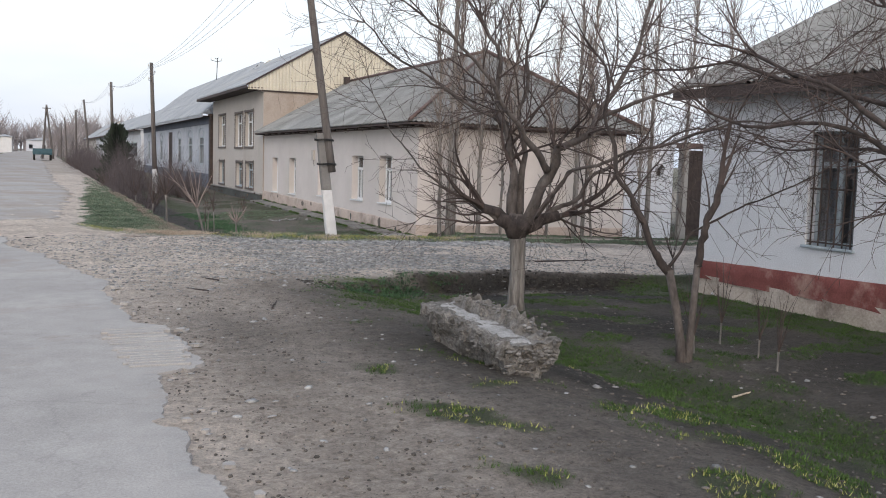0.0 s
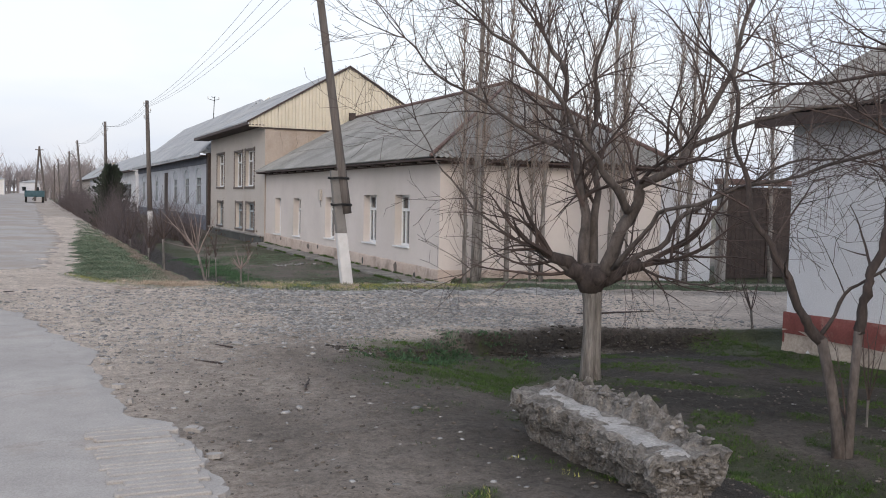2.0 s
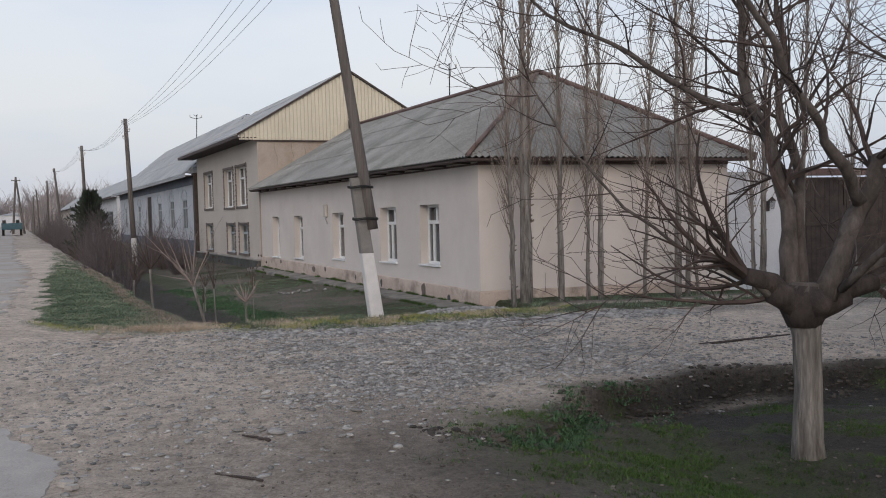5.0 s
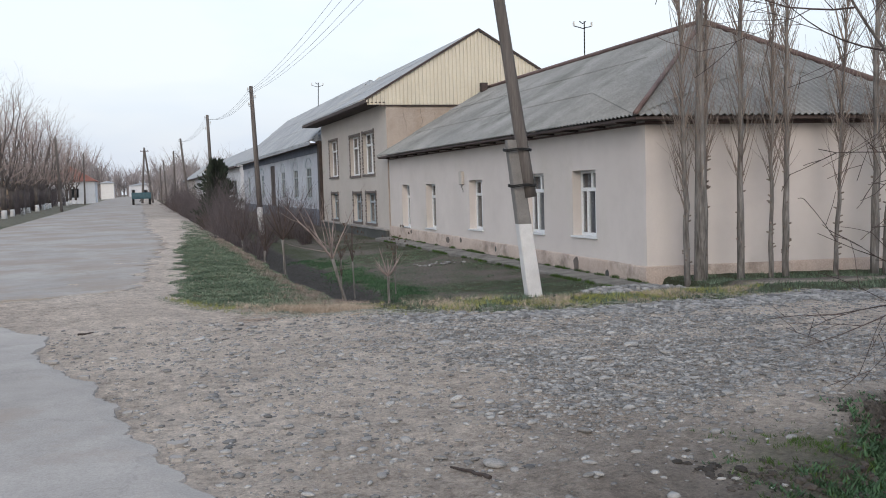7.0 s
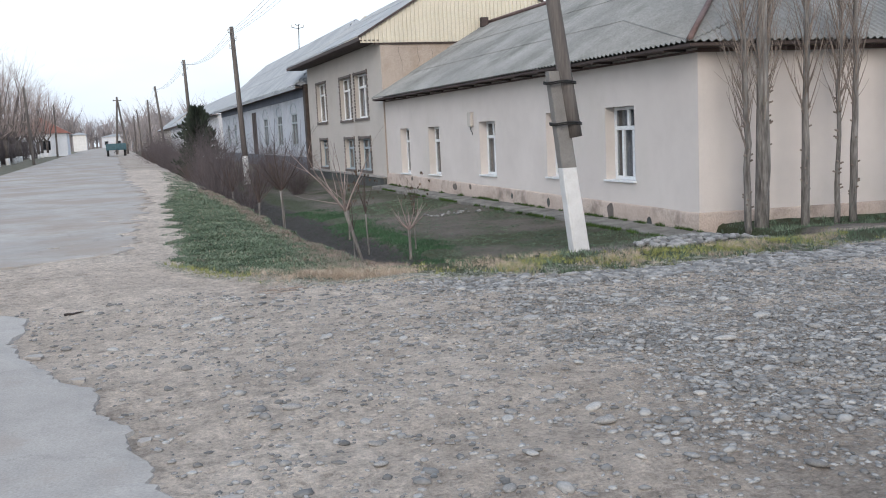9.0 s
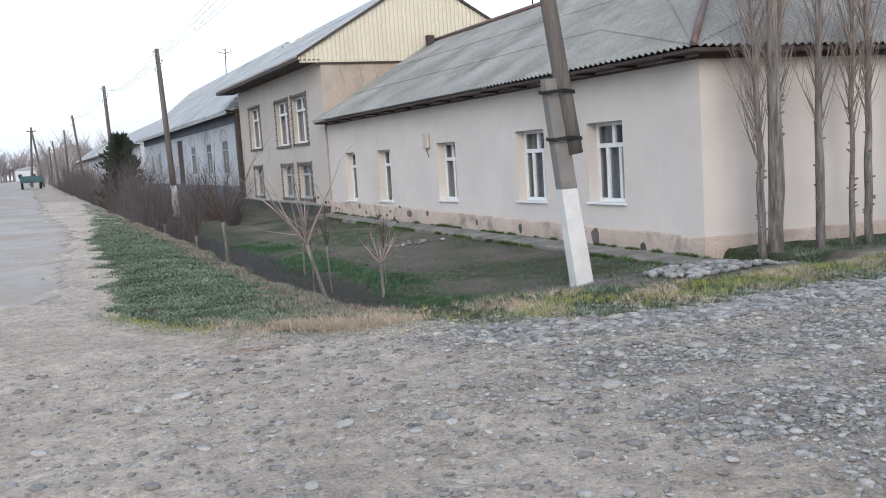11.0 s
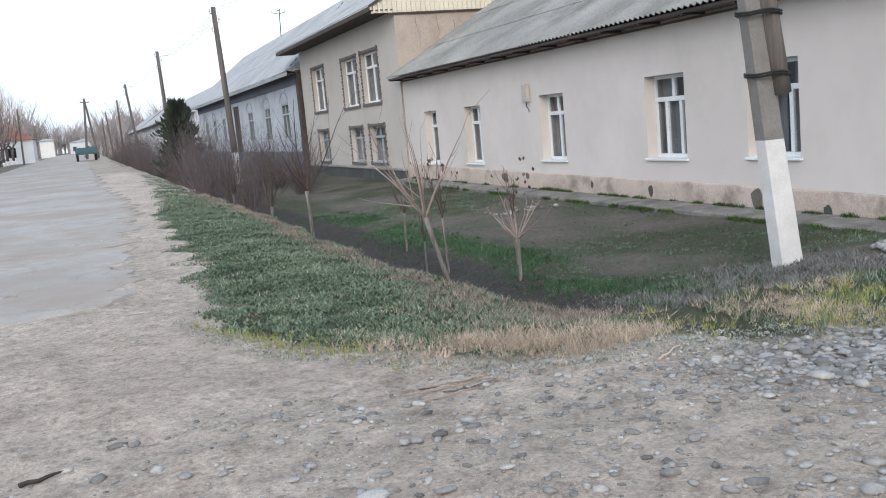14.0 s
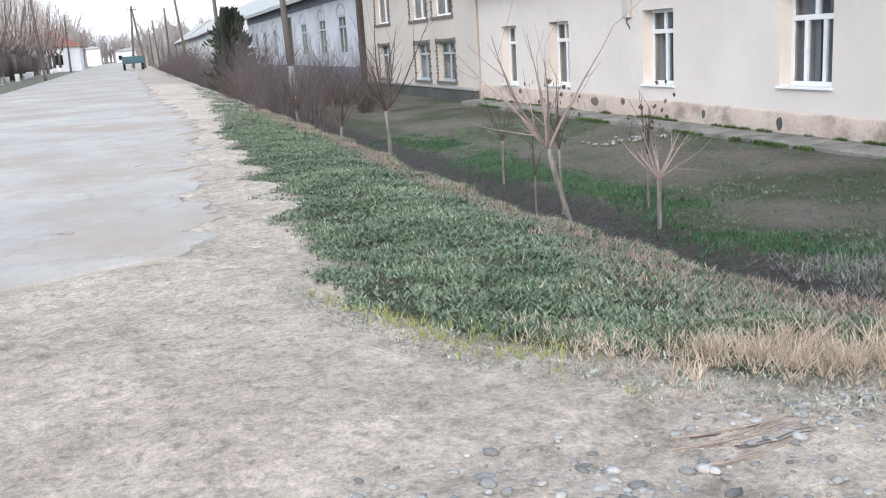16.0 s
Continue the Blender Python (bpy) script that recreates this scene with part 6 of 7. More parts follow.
def roadside_tree(seed):
    random.seed(seed)
    h = empty("roadside_tree", 0, 0, 0)
    V, F = [], []
    tube(V, F, [Vector((0, 0, -0.2)), Vector((0.01, 0, 0.2)), Vector((0, 0, 0.35))], [0.13, 0.11, 0.105], 8)
    raw("painted_trunk", V, F, LIME, h, "whitewashed trunk foot", True)
    V, F, W, G = [], [], [], []
    tube(V, F, [Vector((0, 0, 0.34)), Vector((0.01, 0, 0.8)), Vector((0, 0, 1.25))], [0.104, 0.1, 0.12], 8)
    for i in range(6):
        a = i * 1.047 + rnd(-0.3, 0.3)
        o = Vector((math.cos(a), math.sin(a), 0))
        limb(V, F, W, G, [Vector((0, 0, 1.15)), o * 0.3 + Vector((0, 0, 1.7)), o * rnd(0.6, 0.9) + Vector((0, 0, rnd(2.6, 3.0))), o * rnd(0.8, 1.3) + Vector((0, 0, rnd(3.6, 4.4)))], 0.06, 0.02, LEFT, gap=0.3, reach=(0.8, 1.7), sides=6)
    raw("bough", V, F, BARK_MID, h, "", True)
    raw("crown", W, G, TWIG_WARM, h)
    return tagged(h, "bare roadside tree with whitewashed trunk", "tree", group="trees along the far roadside")


made = [roadside_tree(61), roadside_tree(62)]
random.seed(63)
first = [True, True]
y = 60.0
i = 0
while y < 165:
    sx = -9.0 + rnd(-0.6, 0.6)
    for xx in (sx, sx - rnd(2.6, 4.4))[:1 + (i % 3 == 0)]:
        m = pose(xx, y + rnd(-0.6, 0.6), float(height(xx, y)), 0, 0, rnd(0, 360)) @ Matrix.Scale(rnd(1.4, 1.85), 4)
        k = i % 2
        if first[k]:
            made[k].matrix_world = m
            first[k] = False
        else:
            copy_thing(made[k], pose(0, 0, 0)).matrix_world = m
        i += 1
    y += 6.0


for i in range(14):
    sx, sy = -10.2 + rnd(-1.0, 1.0), 68.0 + i * 5.5 + rnd(-1, 1)
    copy_thing(KINDS[i % 2], pose(0, 0, 0)).matrix_world = pose(sx, sy, float(height(sx, sy)), 0, 0, rnd(0, 360)) @ Matrix.Scale(rnd(1.0, 1.5), 4)


def far_building(x, y, w, d, tall, wall, roof, label, hip=1.2, openings=2):
    z = float(height(x, y))
    h = empty("building", x, y, z)
    holes = [(0.8 + i * (w - 1.2) / max(1, openings), 0.8 + i * (w - 1.2) / max(1, openings) + 1.1, 0.9, 2.2) for i in range(openings)]
    bm = bmesh.new()
    pierced_wall(bm, "y", 0.0, 0.3, 0.0, w, -0.4, tall, holes)
    part("wall", bm, wall, h)
    part("wall", boxes((0, w, d - 0.3, d, -0.4, tall)), wall, h)
    part("wall", boxes((0, 0.3, 0.3, d - 0.3, -0.4, tall)), wall, h)
    part("wall", boxes((w - 0.3, w, 0.3, d - 0.3, -0.4, tall)), wall, h)
    for a, b, c, e in holes:
        part("window", boxes((a, b, 0.12, 0.16, c, e)), GLASS, h)
    bm = bmesh.new()
    v = [bm.verts.new(p) for p in ((-0.4, -0.4, tall), (w + 0.4, -0.4, tall), (w + 0.4, d + 0.4, tall), (-0.4, d + 0.4, tall), (w * 0.5, d * 0.1, tall + hip), (w * 0.5, d * 0.9, tall + hip))]
    for f in ((0, 1, 4), (1, 2, 5, 4), (2, 3, 5), (3, 0, 4, 5), (3, 2, 1, 0)):
        bm.faces.new([v[k] for k in f])
    part("roof", bm, roof, h)
    return tagged(h, label, "building")


far_building(-7.6, 216, 2.6, 6, 3.4, LIME, SLATE_PALE, "small white building at the end of the road", 0.5, 0)
far_building(-13.0, 152, 7.0, 9, 3.2, WHITEWASH, RED_TILE, "white house with brick-red roof behind trees", 2.4, 2)
far_building(-3.2, 330, 9, 8, 3.6, WHITEWASH, SLATE_PALE, "low pale building closing the road far off", 1.0, 2)
far_building(-26.0, 100, 15.0, 9, 2.9, PLASTER_OCHRE, SLATE, "low ochre house with slate roof behind roadside trees", 1.6, 4)
far_building(-40, 250, 12, 9, 3.5, PLASTER_B, SLATE_PALE, "distant low house among bare trees", 2.2, 3)


# Stands for a dark teal pickup; bed, side boards and drawbar are made up.
def farm_trailer():
    x, y = 0.35, 114.0
    h = empty("farm_trailer", x, y, float(height(x, y)) + 0.03)
    part("bed", boxes((-1.0, 1.0, -2.0, 2.0, 0.62, 0.78), bevel=0.03), TEAL_PAINT, h)
    for dims in ((-1.0, -0.93, -2.0, 2.0, 0.78, 1.3), (0.93, 1.0, -2.0, 2.0, 0.78, 1.3), (-0.93, 0.93, -2.0, -1.93, 0.78, 1.3), (-0.93, 0.93, 1.93, 2.0, 0.78, 1.3)):
        part("side_board", boxes(dims, bevel=0.01), TEAL_PAINT, h)
    for sx in (-0.85, 0.85):
        for sy in (-1.2, 1.2):
            bm = bmesh.new()
            bmesh.ops.create_cone(bm, cap_ends=True, segments=18, radius1=0.4, radius2=0.4, depth=0.22, matrix=Matrix.Translation((sx, sy, 0.4)) @ Matrix.Rotation(math.pi / 2, 4, "Y"))
            wheel = part("wheel", bm, RUBBER, h)
            bm = bmesh.new()
            bmesh.ops.create_cone(bm, cap_ends=True, segments=14, radius1=0.2, radius2=0.2, depth=0.24, matrix=Matrix.Translation((sx, sy, 0.4)) @ Matrix.Rotation(math.pi / 2, 4, "Y"))
            part("rim", bm, CONCRETE, wheel)
    V, F = [], []
    tube(V, F, [Vector((0, -2.0, 0.65)), Vector((-0.2, -3.1, 0.35))], [0.05, 0.04], 6)
    raw("drawbar", V, F, DARK_METAL, h)
    return tagged(h, "dark teal pickup-like vehicle at the roadside, built as a trailer", "trailer")


farm_trailer()


def far_woods():
    random.seed(90)
    V, F = [], []
    spec = dict(step=1.2, wander=0.12, lift=(0.03, 0.07), gap=1.6, spread=(0.3, 0.7), ratio=(0.3, 0.5), levels=2)
    for i in range(900):
        y = rnd(230, 390)
        x = rnd(-100, 60)
        if abs(x + 2) < 5 and y < 340:
            continue
        z = float(height(x, y))
        tall = rnd(6, 13)
        base = Vector((x, y, z))
        tube(V, F, [base, base + Vector((rnd(-0.3, 0.3), 0, tall * 0.7))], [0.4, 0.2], 4)
        for k in range(17):
            a = rnd(0, 6.283)
            shoot(V, F, base + Vector((0, 0, tall * rnd(0.15, 0.6))), Vector((math.cos(a) * 0.6, math.sin(a) * 0.6, 0.9)).normalized(), tall * rnd(0.3, 0.55), 0.10, 0, spec)
    return tagged(raw("far_woods", V, F, FAR_WOOD_HAZED), "distant belt of bare trees behind the village, grey paled for haze", "trees", kind="stuff")


far_woods()


# ---- concrete lump ----
def concrete_lump():
    cx, cy = 3.39, 7.2
    h = empty("concrete_block", cx, cy, ground_z(cx, cy))
    bm = bmesh.new()
    nx, ny, nz = 18, 60, 12
    ax = Vector((0.02, -1.0, 0))
    rt = Vector((1.0, 0.02, 0))
    grid = {}

    def top_at(v):
        return 0.405 - 0.115 * v

    def corner(i, j, k):
        key = (i, j, k)
        if key not in grid:
            u, v, w = i / nx, j / ny, k / nz
            tuck = 0.13 * (1 - w) ** 1.5
            side = (u - 0.5) * (0.52 + 0.06 * v - 2 * tuck) - 0.02 * math.sin(v * 7)
            p = ax * ((v - 0.5) * (1.70 - tuck)) + rt * side + Vector((0, 0, -0.05 + w * (top_at(v) + 0.05)))
            if u < 0.5 and w < 0.6:
                p += rt * (0.045 + 0.03 * noise.noise((v * 14, 3, 0)))
            edge = (i in (0, nx)) or (j in (0, ny)) or (k in (0, nz))
            q = p * 7.0
            if edge:
                amp = 0.02 if (k == nz and 0.15 < u < 0.6) else 0.036 + 0.016 * (j == ny)
                d = Vector((noise.noise(q), noise.noise(q + Vector((9, 2, 1))), noise.noise(q + Vector((3, 7, 5)))))
                e = Vector((noise.noise(q * 3.1), noise.noise(q * 3.1 + Vector((4, 1, 8))), noise.noise(q * 3.1 + Vector((2, 6, 3)))))
                p = p + d * amp + e * amp * 0.95
            if k == nz and u > 0.66:
                p.z += (0.03 + 0.16 * abs(noise.noise(q * 1.5)) + 0.06 * abs(noise.noise(q * 4))) * (0.3 + 0.7 * (0.15 < v < 0.8))
            if k == nz and u < 0.12 and 0.25 < v:
                p.z += 0.05 * abs(noise.noise(q * 2))
            grid[key] = bm.verts.new(p)
        return grid[key]

    for i in range(nx):
        for j in range(ny):
            bm.faces.new([corner(i, j, 0), corner(i, j + 1, 0), corner(i + 1, j + 1, 0), corner(i + 1, j, 0)])
    for j in range(ny):
        for k in range(nz):
            bm.faces.new([corner(0, j, k), corner(0, j, k + 1), corner(0, j + 1, k + 1), corner(0, j + 1, k)])
            bm.faces.new([corner(nx, j, k), corner(nx, j + 1, k), corner(nx, j + 1, k + 1), corner(nx, j, k + 1)])
    for i in range(nx):
        for k in range(nz):
            bm.faces.new([corner(i, 0, k), corner(i + 1, 0, k), corner(i + 1, 0, k + 1), corner(i, 0, k + 1)])
            bm.faces.new([corner(i, ny, k), corner(i, ny, k + 1), corner(i + 1, ny, k + 1), corner(i + 1, ny, k)])
    for i in range(nx):
        for j in range(ny):
            bm.faces.new([corner(i, j, nz), corner(i + 1, j, nz), corner(i + 1, j + 1, nz), corner(i, j + 1, nz)])
    part("broken_body", bm, CONCRETE_RUBBLE, h, "rough broken sides full of pebbles")
    # smoother screed left on the top
    V, F = [], []
    m, n = 6, 36
    for j in range(n + 1):
        v = 0.05 + 0.93 * j / n
        for i in range(m + 1):
            f = i / m
            left, right = -0.17 + 0.10 * noise.noise((v * 9, 1, 0)) + 0.04 * noise.noise((v * 31, 1, 0)) + 0.08 * max(0, 0.5 - v), 0.02 + 0.12 * noise.noise((v * 8, 5, 0)) + 0.05 * noise.noise((v * 27, 5, 0)) + 0.10 * v
            p = ax * ((v - 0.5) * 1.70) + rt * (left + (right - left) * f) + Vector((0, 0, top_at(v) + 0.006 * noise.noise((f * 4, v * 30, 2))))
            p.z += 0.008 + 0.02 * noise.noise((f * 3, v * 11, 6)) if 0 < i < m and 0 < j < n else -0.03
            V.append(p)
    for j in range(n):
        for i in range(m):
            a = j * (m + 1) + i
            F.append((a, a + 1, a + m + 2, a + m + 1))
    raw("top_screed", V, F, CONCRETE_TOP, h, "worn smooth screed on top", True)
    # pebbles bedded in the sides
    random.seed(7)
    V, F = [], []
    for i in range(420):
        v, k = rnd(0.02, 0.98), rnd(0.1, 0.95)
        face = random.random()
        tuck = 0.13 * (1 - k) ** 1.5
        if face < 0.5:
            p = ax * ((v - 0.5) * 1.64) + rt * (-0.255 + tuck + (0.045 if k < 0.6 else 0)) + Vector((0, 0, k * (top_at(v) - 0.03)))
        elif face < 0.8:
            p = ax * (0.85 - tuck * 0.5) + rt * rnd(-0.24, 0.24) + Vector((0, 0, k * 0.26))
        else:
            p = ax * ((v - 0.5) * 1.64) + rt * rnd(0.14, 0.28) + Vector((0, 0, top_at(v) + rnd(0.03, 0.1)))
        add_stone(V, F, p, rnd(0.009, 0.030), rnd(0.6, 0.9))
    raw("pebble_bedding", V, F, BEDDED, h, "pebbles bedded in the concrete")["kind"] = "stuff"
    return tagged(h, "long lump of broken concrete lying on trodden earth", "concrete block")


_t = (1 + 5 ** 0.5) / 2
ICO_V = [Vector(v).normalized() for v in ((-1, _t, 0), (1, _t, 0), (-1, -_t, 0), (1, -_t, 0), (0, -1, _t), (0, 1, _t), (0, -1, -_t), (0, 1, -_t), (_t, 0, -1), (_t, 0, 1), (-_t, 0, -1), (-_t, 0, 1))]
ICO_F = ((0, 11, 5), (0, 5, 1), (0, 1, 7), (0, 7, 10), (0, 10, 11), (1, 5, 9), (5, 11, 4), (11, 10, 2), (10, 7, 6), (7, 1, 8), (3, 9, 4), (3, 4, 2), (3, 2, 6), (3, 6, 8), (3, 8, 9), (4, 9, 5), (2, 4, 11), (6, 2, 10), (8, 6, 7), (9, 8, 1))


def add_stone(V, F, p, size, flat):
    a = random.random() * 6.283
    ca, sa = math.cos(a), math.sin(a)
    sx, sy, sz = size * (0.8 + 0.6 * random.random()), size * (0.6 + 0.4 * random.random()), size * flat * (0.6 + 0.4 * random.random())
    k = len(V)
    for v in ICO_V:
        j = 0.85 + 0.3 * random.random()
        x, y, z = v.x * sx * j, v.y * sy * j, v.z * sz * j
        V.append((p[0] + x * ca - y * sa, p[1] + x * sa + y * ca, p[2] + z))
    F.extend((k + f[0], k + f[1], k + f[2]) for f in ICO_F)


concrete_lump()


# ---- loose cover: weeds, straw, gravel ----
def blades(V, F, x, y, z, n, tall, wide, lean):
    for i in range(n):
        a = random.random() * 6.283
        ox, oy = (random.random() - 0.5) * wide * 5, (random.random() - 0.5) * wide * 5
        t = tall * (0.5 + 0.7 * random.random())
        lx, ly = math.cos(a) * t * lean * random.random(), math.sin(a) * t * lean * random.random()
        b = a + 1.57 + (random.random() - 0.5)
        wx, wy = math.cos(b) * wide * 0.5, math.sin(b) * wide * 0.5
        k = len(V)
        V.append((x + ox - wx, y + oy - wy, z - 0.008))
        V.append((x + ox + wx, y + oy + wy, z - 0.008))
        V.append((x + ox + lx, y + oy + ly, z + t))
        F.append((k, k + 1, k + 2))


def on_asphalt(x, y):
    return (y < 20.4 and x < float(right_edge(y)) + 0.05) or (y > 22.2 and x < float(far_edge(y)) + 0.05)


def sow(name, label, material, seed, tries, region, chance, n, tall, wide, lean):
    random.seed(seed)
    V, F = [], []
    x0, x1, y0, y1 = region
    for i in range(tries):
        x, y = x0 + (x1 - x0) * random.random(), y0 + (y1 - y0) * random.random()
        c = chance(x, y)
        if random.random() < c and not on_asphalt(x, y):
            s = 0.7 + 0.6 * random.random()
            blades(V, F, x, y, ground_z(x, y), n, tall * s, wide * s, lean)
    return tagged(raw(name, V, F, material), label, "grass", kind="stuff")


def verge_weeds(x, y):
    g = cover_at(x, y)[0]
    front = step(0.5, 0.85, y - verge_front(x) + 0.2 * noise.noise((x * 2.4, y * 2.4, 8))) if 0.4 < x < 3.4 and y > 18 else 1.0
    return max(0.0, g - 0.25) * front * (1 - 0.8 * lip_chance(x, y) * (x < 3.1)) * (1.4 if noise.noise((x * 2.6, y * 2.6, 4)) > -0.08 else 0.22)


def fringe(x, y, mid=0.6, half=0.28):
    """A band along the front edge of the verge, where grass dries to straw."""
    d = (y - verge_front(x) - mid - 0.08 * math.sin(x * 4.3) - 0.16 * noise.noise((x * 3.1, y * 1.2, 21))) / half
    return math.exp(-d * d)


def straw_chance(x, y):
    w = noise.noise((x * 1.4, y * 1.4, 12)) * 0.5 + 0.5
    core = step(1.1, 1.9, x) * (1 - step(2.6, 3.2, x))
    return max(fringe(x, y) * core * (0.15 + 0.85 * step(0.40, 0.56, w)), fringe(x, y, 0.85, 0.4) * step(3.2, 4.2, x) * 0.32 * (w > 0.5))


def lime_chance(x, y):
    w = noise.noise((x * 1.5, y * 1.5, 30)) * 0.5 + 0.5
    left = 0.75 * fringe(x, y, 0.5, 0.2) * step(0.4, 0.6, x) * (1 - step(1.2, 1.5, x))
    return max(left, fringe(x, y, 0.8, 0.4) * step(2.9, 3.4, x) * (w > 0.42) * 0.95)


def mat_chance(x, y):
    d = y - verge_front(x) - 0.12 * noise.noise((x * 3, y * 3, 50))
    return step(-0.1, 0.15, d) * (1 - step(0.45, 0.75, d)) * step(0.3, 0.6, x) * 0.8


def bank_green(x, y):
    w = noise.noise((x * 0.9, y * 0.6, 61))
    return math.exp(-(((x - 5.1 - 0.15 * math.sin(y)) / 0.4) ** 2)) * step(21.8, 22.8, y) * (w > -0.15) * 0.9


def lip_chance(x, y):
    d = (x - between(y, LIP_Y, LIP_X) + 0.12) / (0.2 + 0.4 * (1 - step(20.6, 23.0, y)))
    return math.exp(-d * d) * (0.85 if noise.noise((x * 2, y * 1.2, 40)) > -0.25 else 0.2)


def grey_chance(x, y):
    w = noise.noise((x * 0.8, y * 0.8, 70))
    return step(4.3, 5.0, x) * (1 - step(6.0, 7.2, x)) * step(20.1, 20.6, y) * (1 - step(21.9, 23.2, y + 0.6 * w)) * 0.8


sow("verge_weeds", "low dark green weeds matting the verge", WEED, 201, 120000, (0.3, 3.0, 18.8, 33), verge_weeds, 6, 0.020, 0.020, 2.8)
sow("verge_weeds_far", "low green weeds on the verge farther on", WEED, 213, 30000, (0.5, 3.0, 33, 58), lambda x, y: verge_weeds(x, y) * (1 - 0.6 * step(40, 58, y)), 4, 0.04, 0.022, 1.9)
sow("verge_litter", "pale dead leaves and stalks in the verge", STRAW, 211, 16000, (0.4, 3.4, 19.2, 34), lambda x, y: 0.5 * verge_weeds(x, y), 2, 0.03, 0.008, 2.2)
sow("ditch_lip_straw", "dry grass lip hanging over the ditch edge", DEAD_STALK, 212, 26000, (1.7, 3.1, 19.7, 40), lip_chance, 5, 0.045, 0.006, 1.9)
sow("verge_mat", "grey-green matted turf at the front of the verge", WEED_GREY, 214, 64000, (0.3, 9.0, 18.0, 22.6), mat_chance, 6, 0.009, 0.012, 4.0)
sow("bank_grass", "lush green grass on the ditch bank", BANK_GREEN, 215, 22000, (3.8, 5.9, 21.6, 36), bank_green, 6, 0.045, 0.010, 1.3)
sow("grey_stalks", "bleached grey dead stalks matted beside the ditch", STALK_GREY, 216, 16000, (3.8, 7.4, 20.0, 23.6), grey_chance, 6, 0.05, 0.008, 2.0)
sow("garden_weeds", "patchy low green weeds in the sunk garden", WEED, 202, 40000, (3.2, 9.0, 20.8, 36), verge_weeds, 5, 0.022, 0.013, 2.0)
sow("yard_grass", "bright green grass in the damp yard hollow", YARD_GREEN, 203, 110000, (1.6, 9.7, 2.5, 13.4), verge_weeds, 6, 0.024, 0.008, 1.6)
sow("roadside_grass", "low grass strip under the poplars", WEED, 204, 12000, (3.5, 18.5, 18.4, 22.8), lambda x, y: verge_weeds(x, y) * 0.9, 5, 0.055, 0.014, 1.2)
sow("dry_straw", "dry straw-coloured grass along the verge", STRAW, 205, 42000, (0.0, 9.0, 18.2, 21.0), straw_chance, 12, 0.06, 0.0032, 1.8)
sow("fresh_grass", "fresh yellow-green grass tufts along the verge", GRASS_LIME, 206, 17000, (0.2, 9.5, 18.2, 21.6), lime_chance, 8, 0.05, 0.0042, 1.2)
sow("yard_moss", "yellow-green grass patches on trodden earth", GRASS_LIME, 207, 9000, (1.4, 5.2, 3.0, 7.6), lambda x, y: 0.55 * max(0, cover_at(x, y)[0] - 0.3) * (x < 4.6), 4, 0.025, 0.010, 1.5)


def bank_line(x):
    return 13.25 + 0.22 * math.sin(x * 1.1) + 0.12 * math.sin(x * 2.9) - 1.1 * (1 - step(3.6, 5.4, x))


def bank_leaf(x, y):
    d = (y - bank_line(x) + 0.12) / 0.2
    return math.exp(-d * d) * step(3.0, 3.6, x) * (1 - step(5.4, 6.2, x)) * (noise.noise((x * 2.2, y * 2.2, 80)) > -0.2)


sow("bank_weeds", "dark leafy weeds hanging over the earth bank", BANK_GREEN, 217, 9000, (2.9, 6.3, 11.6, 13.8), bank_leaf, 6, 0.028, 0.018, 2.0)


def bank_clods():
    """Crumbled earth along the cut edge of the side street."""
    random.seed(308)
    V, F = [], []
    for i in range(1500):
        x = 3.0 + 6.4 * random.random()
        y = bank_line(x) + random.gauss(-0.08, 0.14)
        size = 0.010 + 0.03 * random.random() ** 3
        add_stone(V, F, (x, y, ground_z(x, y) + size * 0.05), size, 0.7)
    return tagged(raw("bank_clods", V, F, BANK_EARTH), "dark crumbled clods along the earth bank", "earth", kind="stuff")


bank_clods()


def gravel_field():
    random.seed(301)
    V, F = [], []
    for i in range(230000):
        x, y = -1.2 + 12 * random.random() ** 1.05, 3.2 + 16.2 * random.random()
        if on_asphalt(x, y):
            continue
        g, v, d = cover_at(x, y)
        p = min(0.95, v ** 0.9) + (0.007 if x < 2.9 else 0.002) * (y < 13) + 0.02 * (y > 13)
        heap = math.exp(-(((y - verge_front(x) + 0.3) / 0.42) ** 2)) * step(2.2, 4.6, x)
        p = max(p, 0.75 * heap) * (1 - 0.8 * (g > 0.5))
        p = max(p, 0.2 * math.exp(-(((x - 0.75) / 0.6) ** 2) - ((y - 19.5) / 0.7) ** 2))
        if random.random() < p:
            size = 0.009 + 0.019 * random.random() ** 2 + 0.045 * heap * random.random() ** 1.5 + (0.022 if random.random() < 0.05 else 0)
            add_stone(V, F, (x, y, ground_z(x, y) + size * 0.1), size, 0.48)
    return tagged(raw("gravel", V, F, STONE, smooth=True), "grey river pebbles strewn over the side street", "gravel", kind="stuff")


gravel_field()


def clod_field():
    """Small earth clods over the trodden ground."""
    random.seed(306)
    V, F = [], []
    for i in range(14000):
        x, y = -0.6 + 8.5 * random.random(), 2.6 + 17 * random.random() ** 1.2
        if on_asphalt(x, y) or random.random() < step(10.0, 12.5, y):
            continue
        size = 0.005 + 0.016 * random.random() ** 3
        add_stone(V, F, (x, y, ground_z(x, y) + size * 0.2), size, 0.7)
    return tagged(raw("earth_clods", V, F, CLOD), "small dry clods of earth on trodden ground", "earth", kind="stuff")


clod_field()


